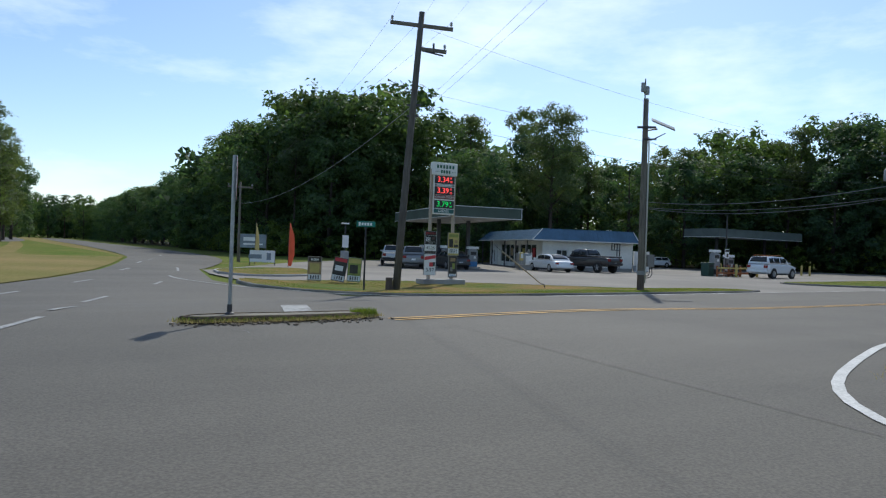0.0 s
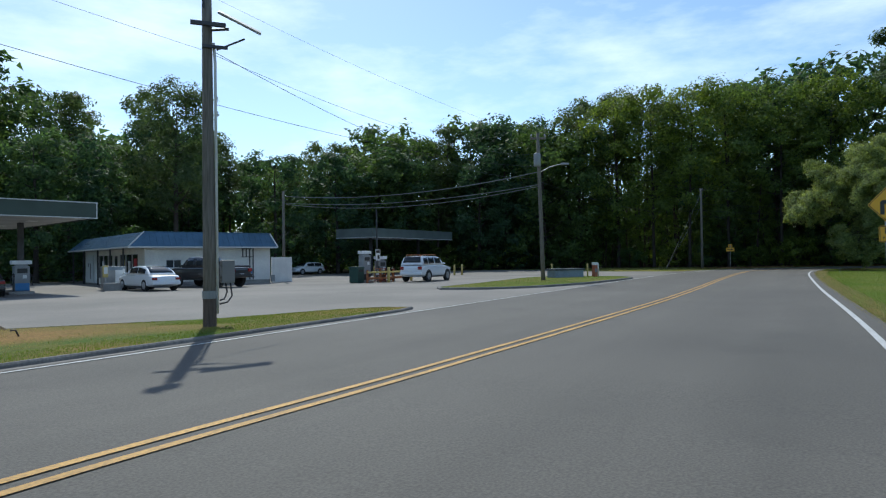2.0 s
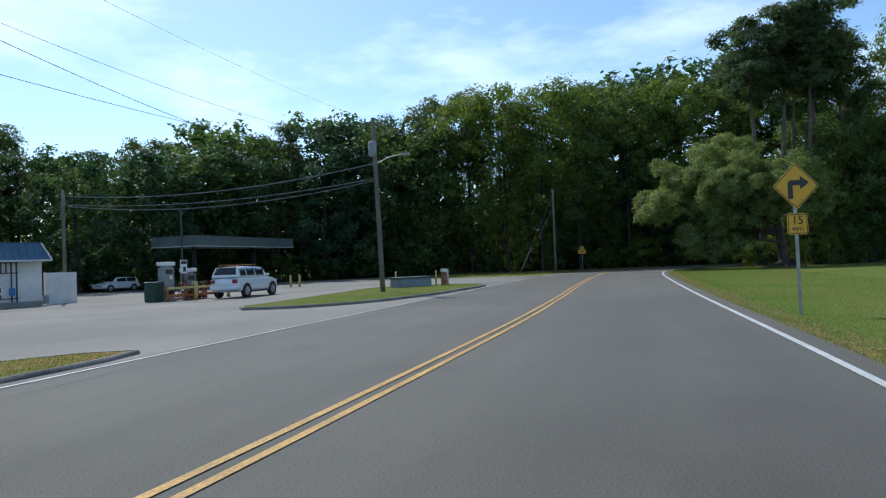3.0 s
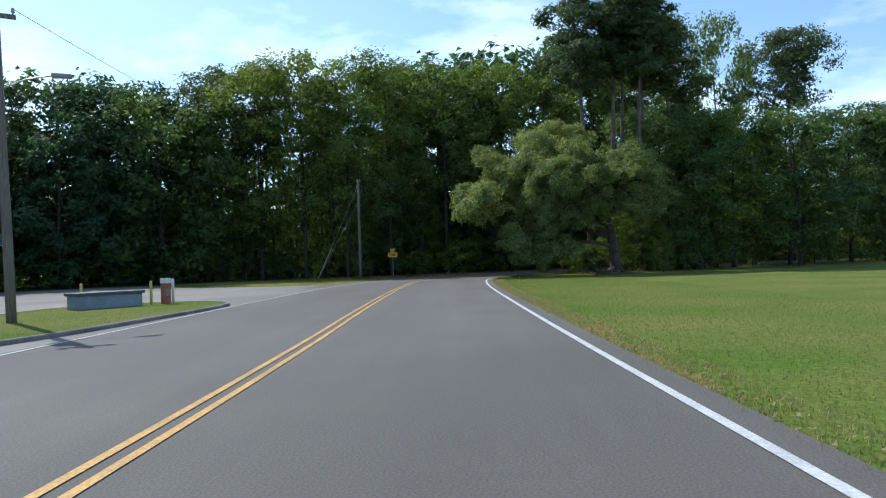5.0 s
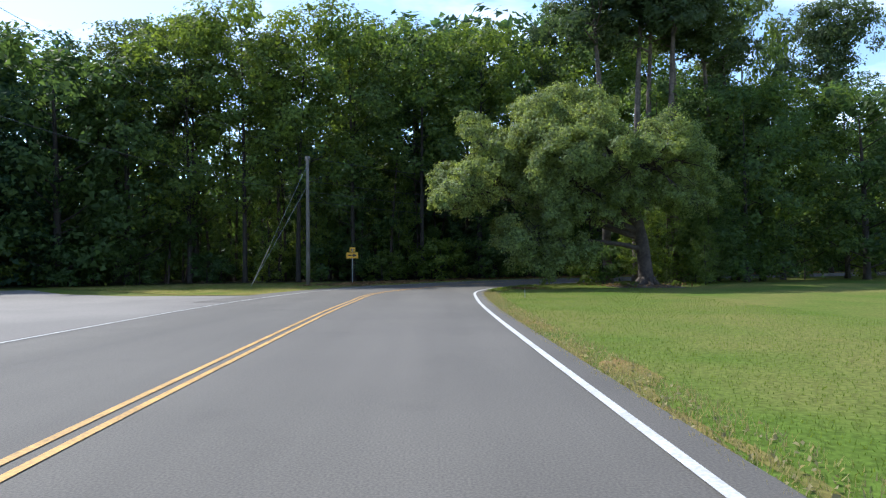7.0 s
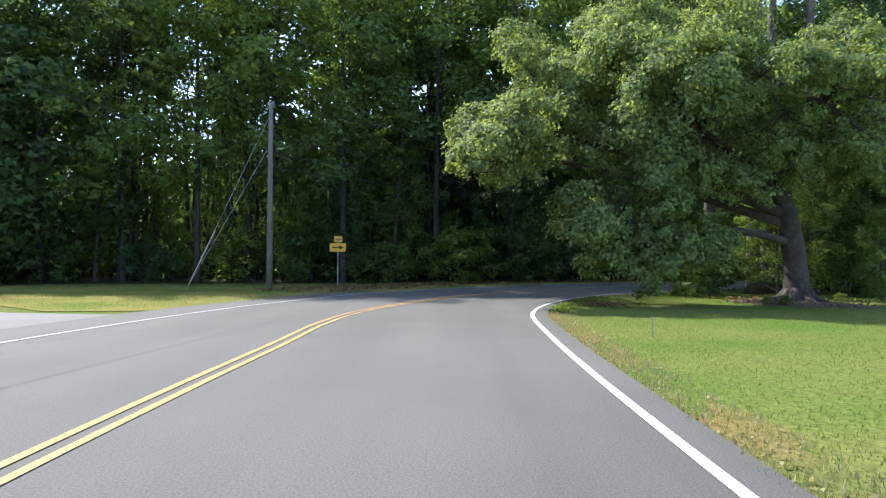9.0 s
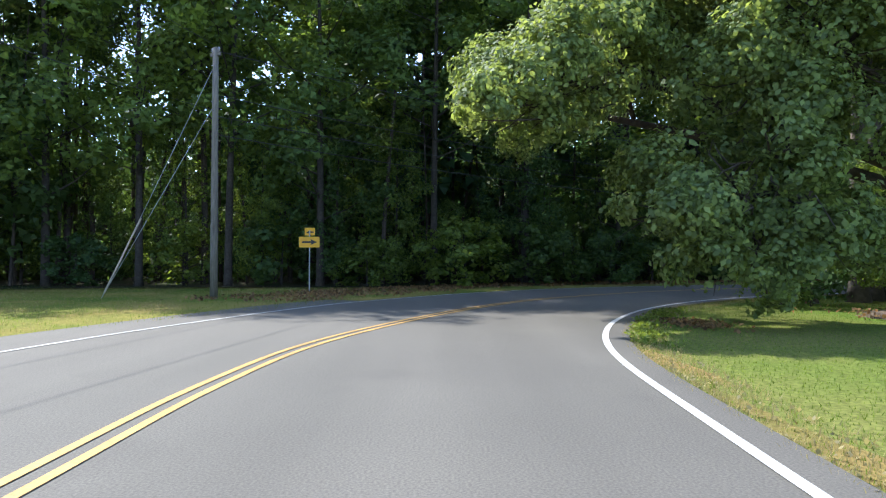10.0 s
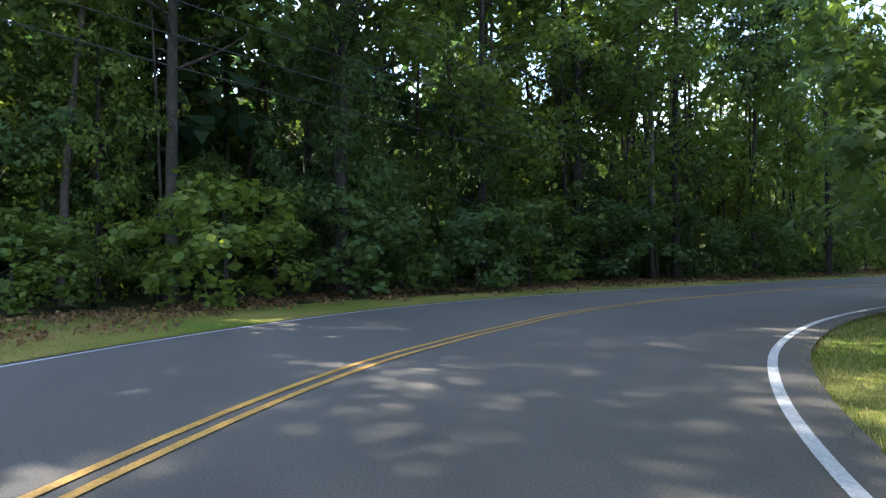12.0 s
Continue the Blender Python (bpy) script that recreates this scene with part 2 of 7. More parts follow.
LAMP_CLEAR = material("clear_lamp", (0.7, 0.72, 0.74), 0.12)
BIN_GREEN = material("bin_green", (0.02, 0.06, 0.045), 0.5)
PUMP_GREY = material("pump_grey", (0.3, 0.31, 0.31), 0.5, blotch=0.2, blotch_size=2)
PUMP_BLUE = material("pump_blue", (0.05, 0.2, 0.45), 0.5)
BOLLARD_YELLOW = material("bollard_yellow", (0.55, 0.44, 0.14), 0.6, grain=0.2, grain_size=10)
BOLLARD_RED = material("red_brown_paint", (0.42, 0.13, 0.07), 0.6, grain=0.2, grain_size=10, blotch=0.3, blotch_size=4)
TIMBER = material("orange_timber", (0.36, 0.13, 0.05), 0.8, wood=0.4)
BLUE_BOX = material("blue_grey_paint", (0.24, 0.29, 0.33), 0.6, grain=0.15, grain_size=8, blotch=0.25, blotch_size=1.5)
SLATE_LID = material("slate_lid", (0.07, 0.085, 0.1), 0.6, blotch=0.25, blotch_size=1.5)
DUST = material("dusty_concrete", (0.23, 0.205, 0.16), 0.95, grain=0.3, grain_size=14, blotch=0.4, blotch_size=1.5, bump=0.5)
STRAW = material("straw_grass", (0.27, 0.205, 0.09), 1.0, grain=0.35, grain_size=14, blotch=0.6, blotch_size=0.12, bump=0.7, tint=(0.18, 0.165, 0.055), spec=0.06)
SOIL = material("soil", (0.1, 0.07, 0.045), 0.95, grain=0.5, grain_size=9, bump=0.8)
STONE = material("gravel", (0.2, 0.16, 0.13), 0.9, islands=0.4)


# ---- mesh tools ----
class Shape:
    """Collects vertices and faces of one mesh."""

    def __init__(self):
        self.v, self.f = [], []

    def add(self, verts, faces):
        n = len(self.v)
        self.v += [tuple(p) for p in verts]
        self.f += [tuple(i + n for i in face) for face in faces]
        return self

    def box(self, c, s, rz=0.0, chamfer=0.0):
        h = [k / 2 for k in s]
        if chamfer:
            bm = bmesh.new()
            bmesh.ops.create_cube(bm, size=1)
            for p in bm.verts:
                p.co = Vector([p.co[i] * s[i] for i in range(3)])
            bmesh.ops.bevel(bm, geom=bm.edges[:], offset=min(chamfer, min(h) * 0.9), segments=2, profile=0.6, affect="EDGES")
            bm.verts.index_update()
            pts, faces = [p.co.copy() for p in bm.verts], [[p.index for p in f.verts] for f in bm.faces]
            bm.free()
        else:
            pts = [Vector((x * h[0], y * h[1], z * h[2])) for z in (-1, 1) for y in (-1, 1) for x in (-1, 1)]
            faces = [(0, 2, 3, 1), (4, 5, 7, 6), (0, 1, 5, 4), (2, 6, 7, 3), (0, 4, 6, 2), (1, 3, 7, 5)]
        turn = Matrix.Rotation(radians(rz), 3, "Z")
        return self.add([turn @ p + Vector(c) for p in pts], faces)

    def tube(self, points, radii, n=8, cap=True):
        pts = [Vector(p) for p in points]
        radii = radii if isinstance(radii, (list, tuple)) else [radii] * len(pts)
        ring, verts, faces, side = n, [], [], None
        for i, p in enumerate(pts):
            along = (pts[min(i + 1, len(pts) - 1)] - pts[max(i - 1, 0)]).normalized()
            if side is None:
                side = along.orthogonal().normalized()
            side = (side - along * side.dot(along)).normalized()
            other = along.cross(side)
            verts += [p + (side * math.cos(a) + other * math.sin(a)) * radii[i] for a in (2 * math.pi * k / n for k in range(n))]
        for i in range(len(pts) - 1):
            for k in range(n):
                a, b = i * ring + k, i * ring + (k + 1) % n
                faces.append((a, b, b + ring, a + ring))
        if cap:
            faces += [tuple(range(n))[::-1], tuple(range((len(pts) - 1) * ring, len(pts) * ring))]
        return self.add(verts, faces)

    def plate(self, outline, y0, y1):
        """An outline in x and z, given depth from y0 to y1 (y0 is the front)."""
        n = len(outline)
        self.add([(x, y0, z) for x, z in outline] + [(x, y1, z) for x, z in outline],
                 [tuple(range(n)), tuple(range(2 * n - 1, n - 1, -1))] + [(i, i + n, (i + 1) % n + n, (i + 1) % n) for i in range(n)])
        return self

    def slab(self, outline, z0, z1):
        n = len(outline)
        self.add([(x, y, z0) for x, y in outline] + [(x, y, z1) for x, y in outline],
                 [tuple(range(n))[::-1], tuple(range(n, 2 * n))] + [(i, (i + 1) % n, (i + 1) % n + n, i + n) for i in range(n)])
        return self

    def lathe(self, profile, centre=(0, 0, 0), axis="z", n=16):
        """profile: radius and distance along the axis."""
        verts, faces = [], []
        for r, d in profile:
            for k in range(n):
                a = 2 * math.pi * k / n
                c, s = r * math.cos(a), r * math.sin(a)
                verts.append(Vector({"z": (c, s, d), "y": (c, d, s), "x": (d, c, s)}[axis]) + Vector(centre))
        for i in range(len(profile) - 1):
            for k in range(n):
                a, b = i * n + k, i * n + (k + 1) % n
                faces.append((a, b, b + n, a + n))
        faces += [tuple(range(n))[::-1], tuple(range((len(profile) - 1) * n, len(profile) * n))]
        return self.add(verts, faces)

    def moved(self, m):
        self.v = [tuple(m @ Vector(p)) for p in self.v]
        return self

    def mesh(self, name, mat, smooth=False):
        me = bpy.data.meshes.new(name)
        me.from_pydata(self.v, [], self.f)
        me.materials.append(mat)
        if smooth:
            me.polygons.foreach_set("use_smooth", [True] * len(me.polygons))
        me.update()
        return me


def part(name, shape, mat, parent=None, label="", smooth=False):
    """One mesh object, under a thing or a part."""
    ob = new(name, shape.mesh(name, mat, smooth))
    ob.parent = parent
    return tagged(ob, label)


def thing(name, m, label, category, group="", kind=""):
    ob = new(name)
    ob.empty_display_size = 0.2
    ob.matrix_basis = m
    return tagged(ob, label, category, group, kind)


def solo(name, shape, mat, label, category, group="", kind="", m=None, smooth=False):
    """A thing that is one mesh."""
    ob = part(name, shape, mat, None, "", smooth)
    if m is not None:
        ob.matrix_basis = m
    return tagged(ob, label, category, group, kind)


def lettering(text, size, mat, parent, x, y, z, name="lettering", spacing=1.0, squeeze=1.0, thick=0.003):
    """Words standing upright in the x-z plane, facing -y, centred on x and z."""
    cu = bpy.data.curves.new(name, "FONT")
    cu.body, cu.size, cu.align_x, cu.align_y, cu.extrude, cu.space_character = text, size, "CENTER", "CENTER", thick, spacing
    cu.resolution_u = 3
    tmp = bpy.data.objects.new(name, cu)
    scene.collection.objects.link(tmp)
    me = bpy.data.meshes.new_from_object(tmp.evaluated_get(bpy.context.evaluated_depsgraph_get()))
    bpy.data.objects.remove(tmp)
    me.transform(Matrix.Translation((x, y, z)) @ Matrix.Rotation(radians(90), 4, "X") @ Matrix.Diagonal((squeeze, 1, 1, 1)))
    me.materials.clear()
    me.materials.append(mat)
    ob = new(name, me)
    ob.parent = parent
    return ob


def ease(t):
    t = max(0.0, min(1.0, t))
    return t * t * (3 - 2 * t)


def lie(x, y):
    """The height of the ground: the forecourt falls slightly away from the road, the highway rises over the mouth of the side road."""
    low = -0.15 * ease((y - 20) / 26) * ease((x - 14) / 8) * ease((100 - x) / 14)
    dip = -0.17 * ease((y - 19.4) / 4) * ease((44 - x) / 12) * ease((x - 13) / 3)
    rise = 0.23 * ease((26 - x) / 14) * ease((19 - y) / 5)
    return min(low, dip) + rise


def curve(points, step=1.0):
    """Points along a smooth line through those given."""
    p = [Vector((*q, 0)[:3]) for q in points]
    p = [2 * p[0] - p[1], *p, 2 * p[-1] - p[-2]]
    out = []
    for i in range(1, len(p) - 2):
        a, b, c, d = p[i - 1 : i + 3]
        n = max(1, int((c - b).length / step))
        for k in range(n):
            t = k / n
            out.append(0.5 * (2 * b + (c - a) * t + (2 * a - 5 * b + 4 * c - d) * t * t + (3 * b - a - 3 * c + d) * t**3))
    return [*out, p[-2]]


def ribbon(shape, points, offset, width, lift):
    """A flat strip beside a line; offset to its left."""
    verts, n = [], len(points)
    for i, p in enumerate(points):
        along = (points[min(i + 1, n - 1)] - points[max(i - 1, 0)]).normalized()
        left = Vector((-along.y, along.x, 0))
        for o in (offset + width / 2, offset - width / 2):
            q = p + left * o
            verts.append((q.x, q.y, lie(q.x, q.y) + lift))
    return shape.add(verts, [(2 * i, 2 * i + 1, 2 * i + 3, 2 * i + 2) for i in range(n - 1)])


def sheet(outline, lift, cell=4.0, drop=0.0, fine=False):
    """A flat area that follows the ground, cut into cells, with an edge that goes down by drop."""
    bm = bmesh.new()
    face = bm.faces.new([bm.verts.new((x, y, 0)) for x, y in outline])
    if face.normal.z < 0 or sum(a[0] * b[1] - b[0] * a[1] for a, b in zip(outline, outline[1:] + outline[:1])) < 0:
        face.normal_flip()
    xs, ys = [x for x, _ in outline], [y for _, y in outline]
    for lo, hi, nrm, near_to in ((min(xs), max(xs), (1, 0, 0), 28), (min(ys), max(ys), (0, 1, 0), 24)):
        cuts = [lo + k * cell for k in range(1, int((hi - lo) / cell) + 1)]
        if fine:
            cuts = [c for c in cuts if not 0 < c < near_to] + list(range(near_to))
        for at in cuts:
            if lo < at < hi:
                bmesh.ops.bisect_plane(bm, geom=bm.verts[:] + bm.edges[:] + bm.faces[:], plane_co=(at * nrm[0], at * nrm[1], 0), plane_no=nrm)
    if drop:
        rim = [e for e in bm.edges if e.is_boundary]
        made = bmesh.ops.extrude_edge_only(bm, edges=rim)["geom"]
        low = {v for v in made if isinstance(v, bmesh.types.BMVert)}
    else:
        low = set()
    for p in bm.verts:
        p.co.z = lie(p.co.x, p.co.y) + lift - (drop if p in low else 0)
    bm.verts.index_update()
    s = Shape().add([p.co.copy() for p in bm.verts], [[p.index for p in f.verts] for f in bm.faces])
    bm.free()
    return s


# ---- ground, roads ----
YELLOW = [(11.0, 11.55), (12.5, 11.68), (14, 11.9), (17, 12.4), (20, 12.7), (25, 12.75), (30, 12.6), (40, 12.4), (50, 12.45), (60, 12.65), (73, 12.75), (80, 12.62), (84, 12.55), (88, 12.05), (92.7, 10.55), (97.5, 8.45), (101, 6.4), (103.4, 4.4), (105.1, 2.75), (107.3, 0.5), (109.2, -2.1),
          (111.0, -5.2), (113.7, -11.7), (116.3, -20), (119.5, -32), (124, -48), (132, -70)]
RIGHT = [(9.3, -3.5), (9.75, 0.8), (10.35, 2.7), (11.15, 3.95), (12.05, 4.68), (13.0, 5.12), (13.9, 5.43), (15.4, 5.9), (17.6, 6.5), (20.5, 6.87), (26, 7.08), (35, 7.18), (50, 7.5), (65, 7.65), (75, 7.65), (82, 7.45), (87, 7.1), (91, 6.15), (94.5, 4.7), (97, 3.25), (99.2, 1.6),
         (101.1, -0.15), (103, -2.4), (104.5, -4.6), (106.2, -7.8), (108.6, -13.3), (111.3, -21.5), (114.5, -33.5), (119, -49.5), (127, -71.5)]
LEFT = [(20.5, 17.9), (26, 17.86), (33.5, 17.95), (50, 18.0), (65, 18.0), (75, 17.85), (82, 17.4), (88, 16.5), (93, 15.2), (97.7, 13.6), (101, 11.8), (105, 9.2), (108, 6.7), (110.6, 4.0), (113.4, -0.2), (116.2, -6.1), (118.4, -12.8),
        (121.2, -21), (124.6, -31), (129, -46.5), (137, -68.5)]


def beside(points, d):
    n, out = len(points), []
    for i, p in enumerate(points):
        along = (points[min(i + 1, n - 1)] - points[max(i - 1, 0)]).normalized()
        out.append(p + Vector((-along.y, along.x, 0)) * d)
    return out


# One sheet of ground out to the horizon.
def ground_sheet():
    marks_x = [-900, -500, -250, -120, -60, *range(-40, 160, 2), 170, 200, 260, 400, 700, 1000]
    marks_y = [-900, -500, -250, -120, *range(-80, 100, 2), 110, 140, 200, 300, 500, 900]
    s, nx = Shape(), len(marks_x)
    s.add([(x, y, lie(x, y) - 0.05) for y in marks_y for x in marks_x],
          [(j * nx + i, j * nx + i + 1, (j + 1) * nx + i + 1, (j + 1) * nx + i) for j in range(len(marks_y) - 1) for i in range(nx - 1)])
    return solo("ground", s, GRASS, "mown green lawn and verge with dry patches", "ground", kind="structure")


ground_sheet()
right_line, left_line, yellow_line = curve(RIGHT, 0.4), curve(LEFT, 0.6), curve(YELLOW, 0.6)
edge_r, edge_l = beside(right_line, -0.45), beside(left_line, 0.2)
side_road = [(p.x, p.y) for p in edge_r[10::2]] + [(p.x, p.y) for p in reversed(edge_l[::2])] + [(20, 18.4), (15, 18.8), (13.0, 19.5), (11.5, 10)]
solo("road", sheet(side_road, 0.001, 4.0, 0.0, True), ASPHALT, "grey asphalt side road curving into the woods", "road", kind="structure")
# The main carriageway.
MAIN_L = [(-45, -95), (-20, -37), (-8, -8), (-2, 6.7), (2, 16.4), (5.4, 24.6), (7.3, 28.9), (9.5, 35.4), (12.4, 48.4), (15, 63), (16.5, 80), (18, 112), (19, 150), (20, 200), (24, 330)]
MAIN_R = [(-26, -95), (-4, -37), (5.0, -14), (9.0, -3.5), (13.2, 12), (13.8, 20.2), (12.4, 23.2), (12.2, 27), (13.2, 32), (14.6, 38.4), (19, 50), (23, 64), (25.5, 82), (27, 112), (28, 150), (29, 200), (33, 330)]
main_l, main_r = curve(MAIN_L, 4), curve(MAIN_R, 4)
solo("main_road", sheet([(p.x, p.y) for p in main_r] + [(p.x, p.y) for p in reversed(main_l)], -0.001, 8.0, 0.0, True), ASPHALT, "worn grey asphalt highway carriageway", "road", kind="structure")
solo("median", ribbon(Shape(), curve(MAIN_L, 4), 5.3, 10, -0.02), STRAW, "wide median of dry tan and green grass", "verge", kind="structure")
FAR_ROAD = [(-75, -40), (-38, 40), (-20, 80), (-8, 110), (2, 135), (8, 170), (10, 280)]
solo("far_carriageway", ribbon(Shape(), curve(FAR_ROAD, 8), 0, 8, 0.0), OLD_ASPHALT, "pale asphalt opposite carriageway beyond the grass median", "road", kind="structure")
# The forecourt of the filling station.
LOT_EDGE = [(13.4, 26.5), (14.0, 21.5), (16, 18.9), (22, 18.2), (34, 18.16), (50, 18.2), (65, 18.2), (78, 17.8), (86.2, 17.1), (86.6, 20), (87.5, 25), (92, 31), (99, 37), (97, 45), (92, 58), (75, 66), (58, 70), (40, 68), (30, 60), (24, 52), (15, 39.2), (13.6, 32.5)]
solo("forecourt", sheet(LOT_EDGE, -0.012, 2.0), LOT, "pale worn concrete forecourt of the filling station", "forecourt", kind="structure")

# Painted lines.
marks = Shape()
ribbon(marks, yellow_line, 0.12, 0.1, 0.011)
ribbon(marks, yellow_line, -0.12, 0.1, 0.011)
solo("yellow_centre_line", marks, YELLOW_LINE, "double yellow centre line painted on asphalt", "road marking", kind="structure")
solo("white_edge_line", ribbon(Shape(), right_line, 0, 0.12, 0.011), WHITE_LINE, "solid white edge line painted on asphalt", "road marking", kind="structure")
solo("white_edge_line", ribbon(Shape(), left_line, 0, 0.085, 0.011), WHITE_LINE, "thin white edge line painted on asphalt", "road marking", kind="structure")
solo("faded_turn_line", ribbon(Shape(), curve([(16.5, 18.2), (14, 20.2), (12.5, 22.6), (11.7, 25), (11.2, 28), (11.3, 30)], 0.6), 0, 0.12, 0.009), WORN_WHITE, "faded white turning line on worn asphalt", "road marking", kind="structure")
for a, b in (((6.1, 14.5), (6.6, 15.6)), ((5.3, 12.0), (5.9, 13.4)), ((7.0, 18.4), (7.7, 20.0)), ((4.9, 19.9), (5.9, 21.9)), ((7.5, 25.6), (8.2, 27.2)), ((9.7, 24.6), (10.2, 26.0)), ((10.2, 34.5), (11.0, 37.0)), ((12.6, 34.2), (13.5, 38.3)), ((12.5, 44), (13.3, 47)), ((15, 54), (16, 58)), ((18.5, 68), (19.6, 72))):
    solo("lane_dash", ribbon(Shape(), curve([a, b], 0.4), 0, 0.12, 0.007), WORN_WHITE, "short faded white lane dash on worn asphalt", "road marking", "lane dashes", kind="structure")
solo("stop_bar", Shape().add([(x, y, lie(x, y) + 0.012) for x, y in ((9.6, 12.9), (10.1, 12.75), (10.38, 13.6), (10.65, 14.43), (10.1, 14.45), (9.85, 13.67))], [(0, 1, 2, 5), (5, 2, 3, 4)]), WORN_WHITE, "worn white stop bar painted across the lane", "road marking", kind="structure")


def round_off(points, step=0.6):
    return [(p.x, p.y) for p in curve([*points, points[0]], step)[:-1]]


def shrink(points, d):
    n, out = len(points), []
    area = sum(a[0] * b[1] - b[0] * a[1] for a, b in zip(points, points[1:] + points[:1]))
    for i in range(n):
        a, b = Vector(points[i - 1]), Vector(points[(i + 1) % n])
        t = (b - a).normalized()
        out.append((points[i][0] - t.y * d * (1 if area > 0 else -1), points[i][1] + t.x * d * (1 if area > 0 else -1)))
    return out


def grass_island(name, outline, grass, kerb_mat, label, high=0.1, kerb=0.15):
    pts = round_off(outline)
    island = thing(name, Matrix(), label, "traffic island")
    inner = shrink(pts, kerb)
    s, n = Shape(), len(pts)
    s.add([(x, y, lie(x, y) - 0.1) for x, y in pts] + [(x, y, lie(x, y) + high - 0.03) for x, y in shrink(pts, 0.015)] + [(x, y, lie(x, y) + high) for x, y in shrink(pts, 0.04)]
          + [(x, y, lie(x, y) + high) for x, y in inner] + [(x, y, lie(x, y) - 0.1) for x, y in inner],
          [(i + k * n, (i + 1) % n + k * n, (i + 1) % n + (k + 1) * n, i + (k + 1) * n) for k in range(4) for i in range(n)])
    part("kerb", s, kerb_mat, island, "weathered concrete kerb")
    part("turf", sheet(inner, high - 0.01, 2.0), grass, island, "patchy mown turf")
    return island, inner


ISLE_ONE = [(12.75, 25.6), (12.75, 23.4), (13.4, 21.4), (14.8, 19.7), (16.4, 18.95), (19, 18.5), (24.5, 18.36), (30, 18.36), (33.4, 18.38), (34.5, 18.6), (34.2, 19.4), (31, 22.6), (27, 25.6), (22.5, 28.2), (18, 29.0), (14.5, 28.4), (13.2, 27.3)]
ISLE_TWO = [(46.1, 23.9), (46.6, 21.8), (49, 20.0), (53.3, 18.9), (58, 18.5), (61.5, 18.3), (64.3, 18.5), (66.2, 19.9), (66.6, 22.5), (66.2, 25.0), (63, 26.0), (57, 25.4), (51, 24.8), (47, 24.6)]
ISLE_THREE = [(14.2, 33.4), (16.5, 32.9), (19.0, 33.8), (20.4, 36.3), (21.5, 41), (19.5, 42), (17, 40.5), (15.4, 38.4)]
ISLE_SPLIT = [(7.65, 11.97), (7.9, 11.75), (8.6, 11.68), (9.6, 11.63), (10.4, 11.66), (10.88, 11.82), (10.95, 12.08), (10.5, 12.2), (9.5, 12.24), (8.5, 12.32), (7.9, 12.24)]
ISLE_SPLIT = [(x - 0.08, y + 0.05) for x, y in ISLE_SPLIT]
_, turf_one = grass_island("grass_island", ISLE_ONE, DRY_GRASS, DARK_KERB, "kerbed island of dry and green turf beside the road", 0.065, 0.09)
_, turf_two = grass_island("grass_island", ISLE_TWO, GRASS, DARK_KERB, "kerbed green turf island at the forecourt edge")
_, turf_three = grass_island("grass_island", ISLE_THREE, DRY_GRASS, CONCRETE, "small kerbed turf island with banners")
_, turf_four = grass_island("splitter_island", ISLE_SPLIT, DUST, SOIL, "small concrete splitter island with weeds along its edge", 0.11, 0.1)
# The verge between forecourt and woods.
verge = [(87.7, 21.5), (88.2, 18.4), (91.4, 17.0), (95.2, 15.2), (99.9, 12.8), (104.3, 10.4), (108.4, 8.6), (113, 12), (116, 26), (108, 40), (102, 36.5), (96.3, 30.5), (91.6, 26)]
solo("roadside_verge", sheet(round_off(verge, 1.5), -0.03, 3.0), VERGE_GRASS, "strip of dry and green verge grass before the woods", "verge", kind="structure")
solo("road_shoulder", ribbon(Shape(), [p for p in edge_l if 80 < p.x < 103], 0.8, 1.6, -0.004), ASPHALT, "narrow grey asphalt shoulder beside the edge line", "road", kind="structure")
solo("roadside_verge", ribbon(Shape(), [p for p in edge_l if p.x > 100], 1.6, 3.2, 0.012), VERGE_GRASS, "narrow strip of verge grass along the bend", "verge", kind="structure")


# ---- trees ----
def leaf_mesh(name, points, sizes, mat, seed, slim=0.34, upward=0.35, corners=4, facing=None):
    """Many small leaves, one loose face each: a folded kite close by, a plain triangle for far crowns. facing: the way that each leaf's upper side looks, roughly."""
    rng = np.random.default_rng(seed)
    n = len(points)
    way = rng.normal(size=(n, 3))
    way[:, 2] -= 0.2
    flat = rng.normal(size=(n, 3)) * (1 - upward) + np.array([0, 0, 1.0]) * upward
    if facing is not None:
        flat = facing + rng.normal(size=(n, 3)) * 0.42 + np.array([0, 0, 0.25])
        flat /= np.linalg.norm(flat, axis=1)[:, None] + 1e-9
        way -= flat * (way * flat).sum(1)[:, None] * 0.9
    way /= np.linalg.norm(way, axis=1)[:, None]
    side = np.cross(way, flat)
    side /= np.linalg.norm(side, axis=1)[:, None] + 1e-9
    half = sizes[:, None]
    fold = np.cross(side, way) * half * 0.12
    if corners == 4:
        rows = [points - way * half * 0.5, points + side * half * slim + fold, points + way * half * 0.5, points - side * half * slim + fold]
    else:
        rows = [points - way * half * 0.5 + side * half * slim * 1.2, points + way * half * 0.6, points - way * half * 0.4 - side * half * slim * 1.2]
    verts = np.stack(rows, 1).reshape(-1, 3)
    me = bpy.data.meshes.new(name)
    me.vertices.add(corners * n)
    me.vertices.foreach_set("co", verts.ravel())
    me.loops.add(corners * n)
    me.loops.foreach_set("vertex_index", np.arange(corners * n, dtype=np.int32))
    me.polygons.add(n)
    me.polygons.foreach_set("loop_start", np.arange(0, corners * n, corners, dtype=np.int32))
    me.polygons.foreach_set("loop_total", np.full(n, corners, dtype=np.int32))
    me.materials.append(mat)
    me.update(calc_edges=True)
    return me


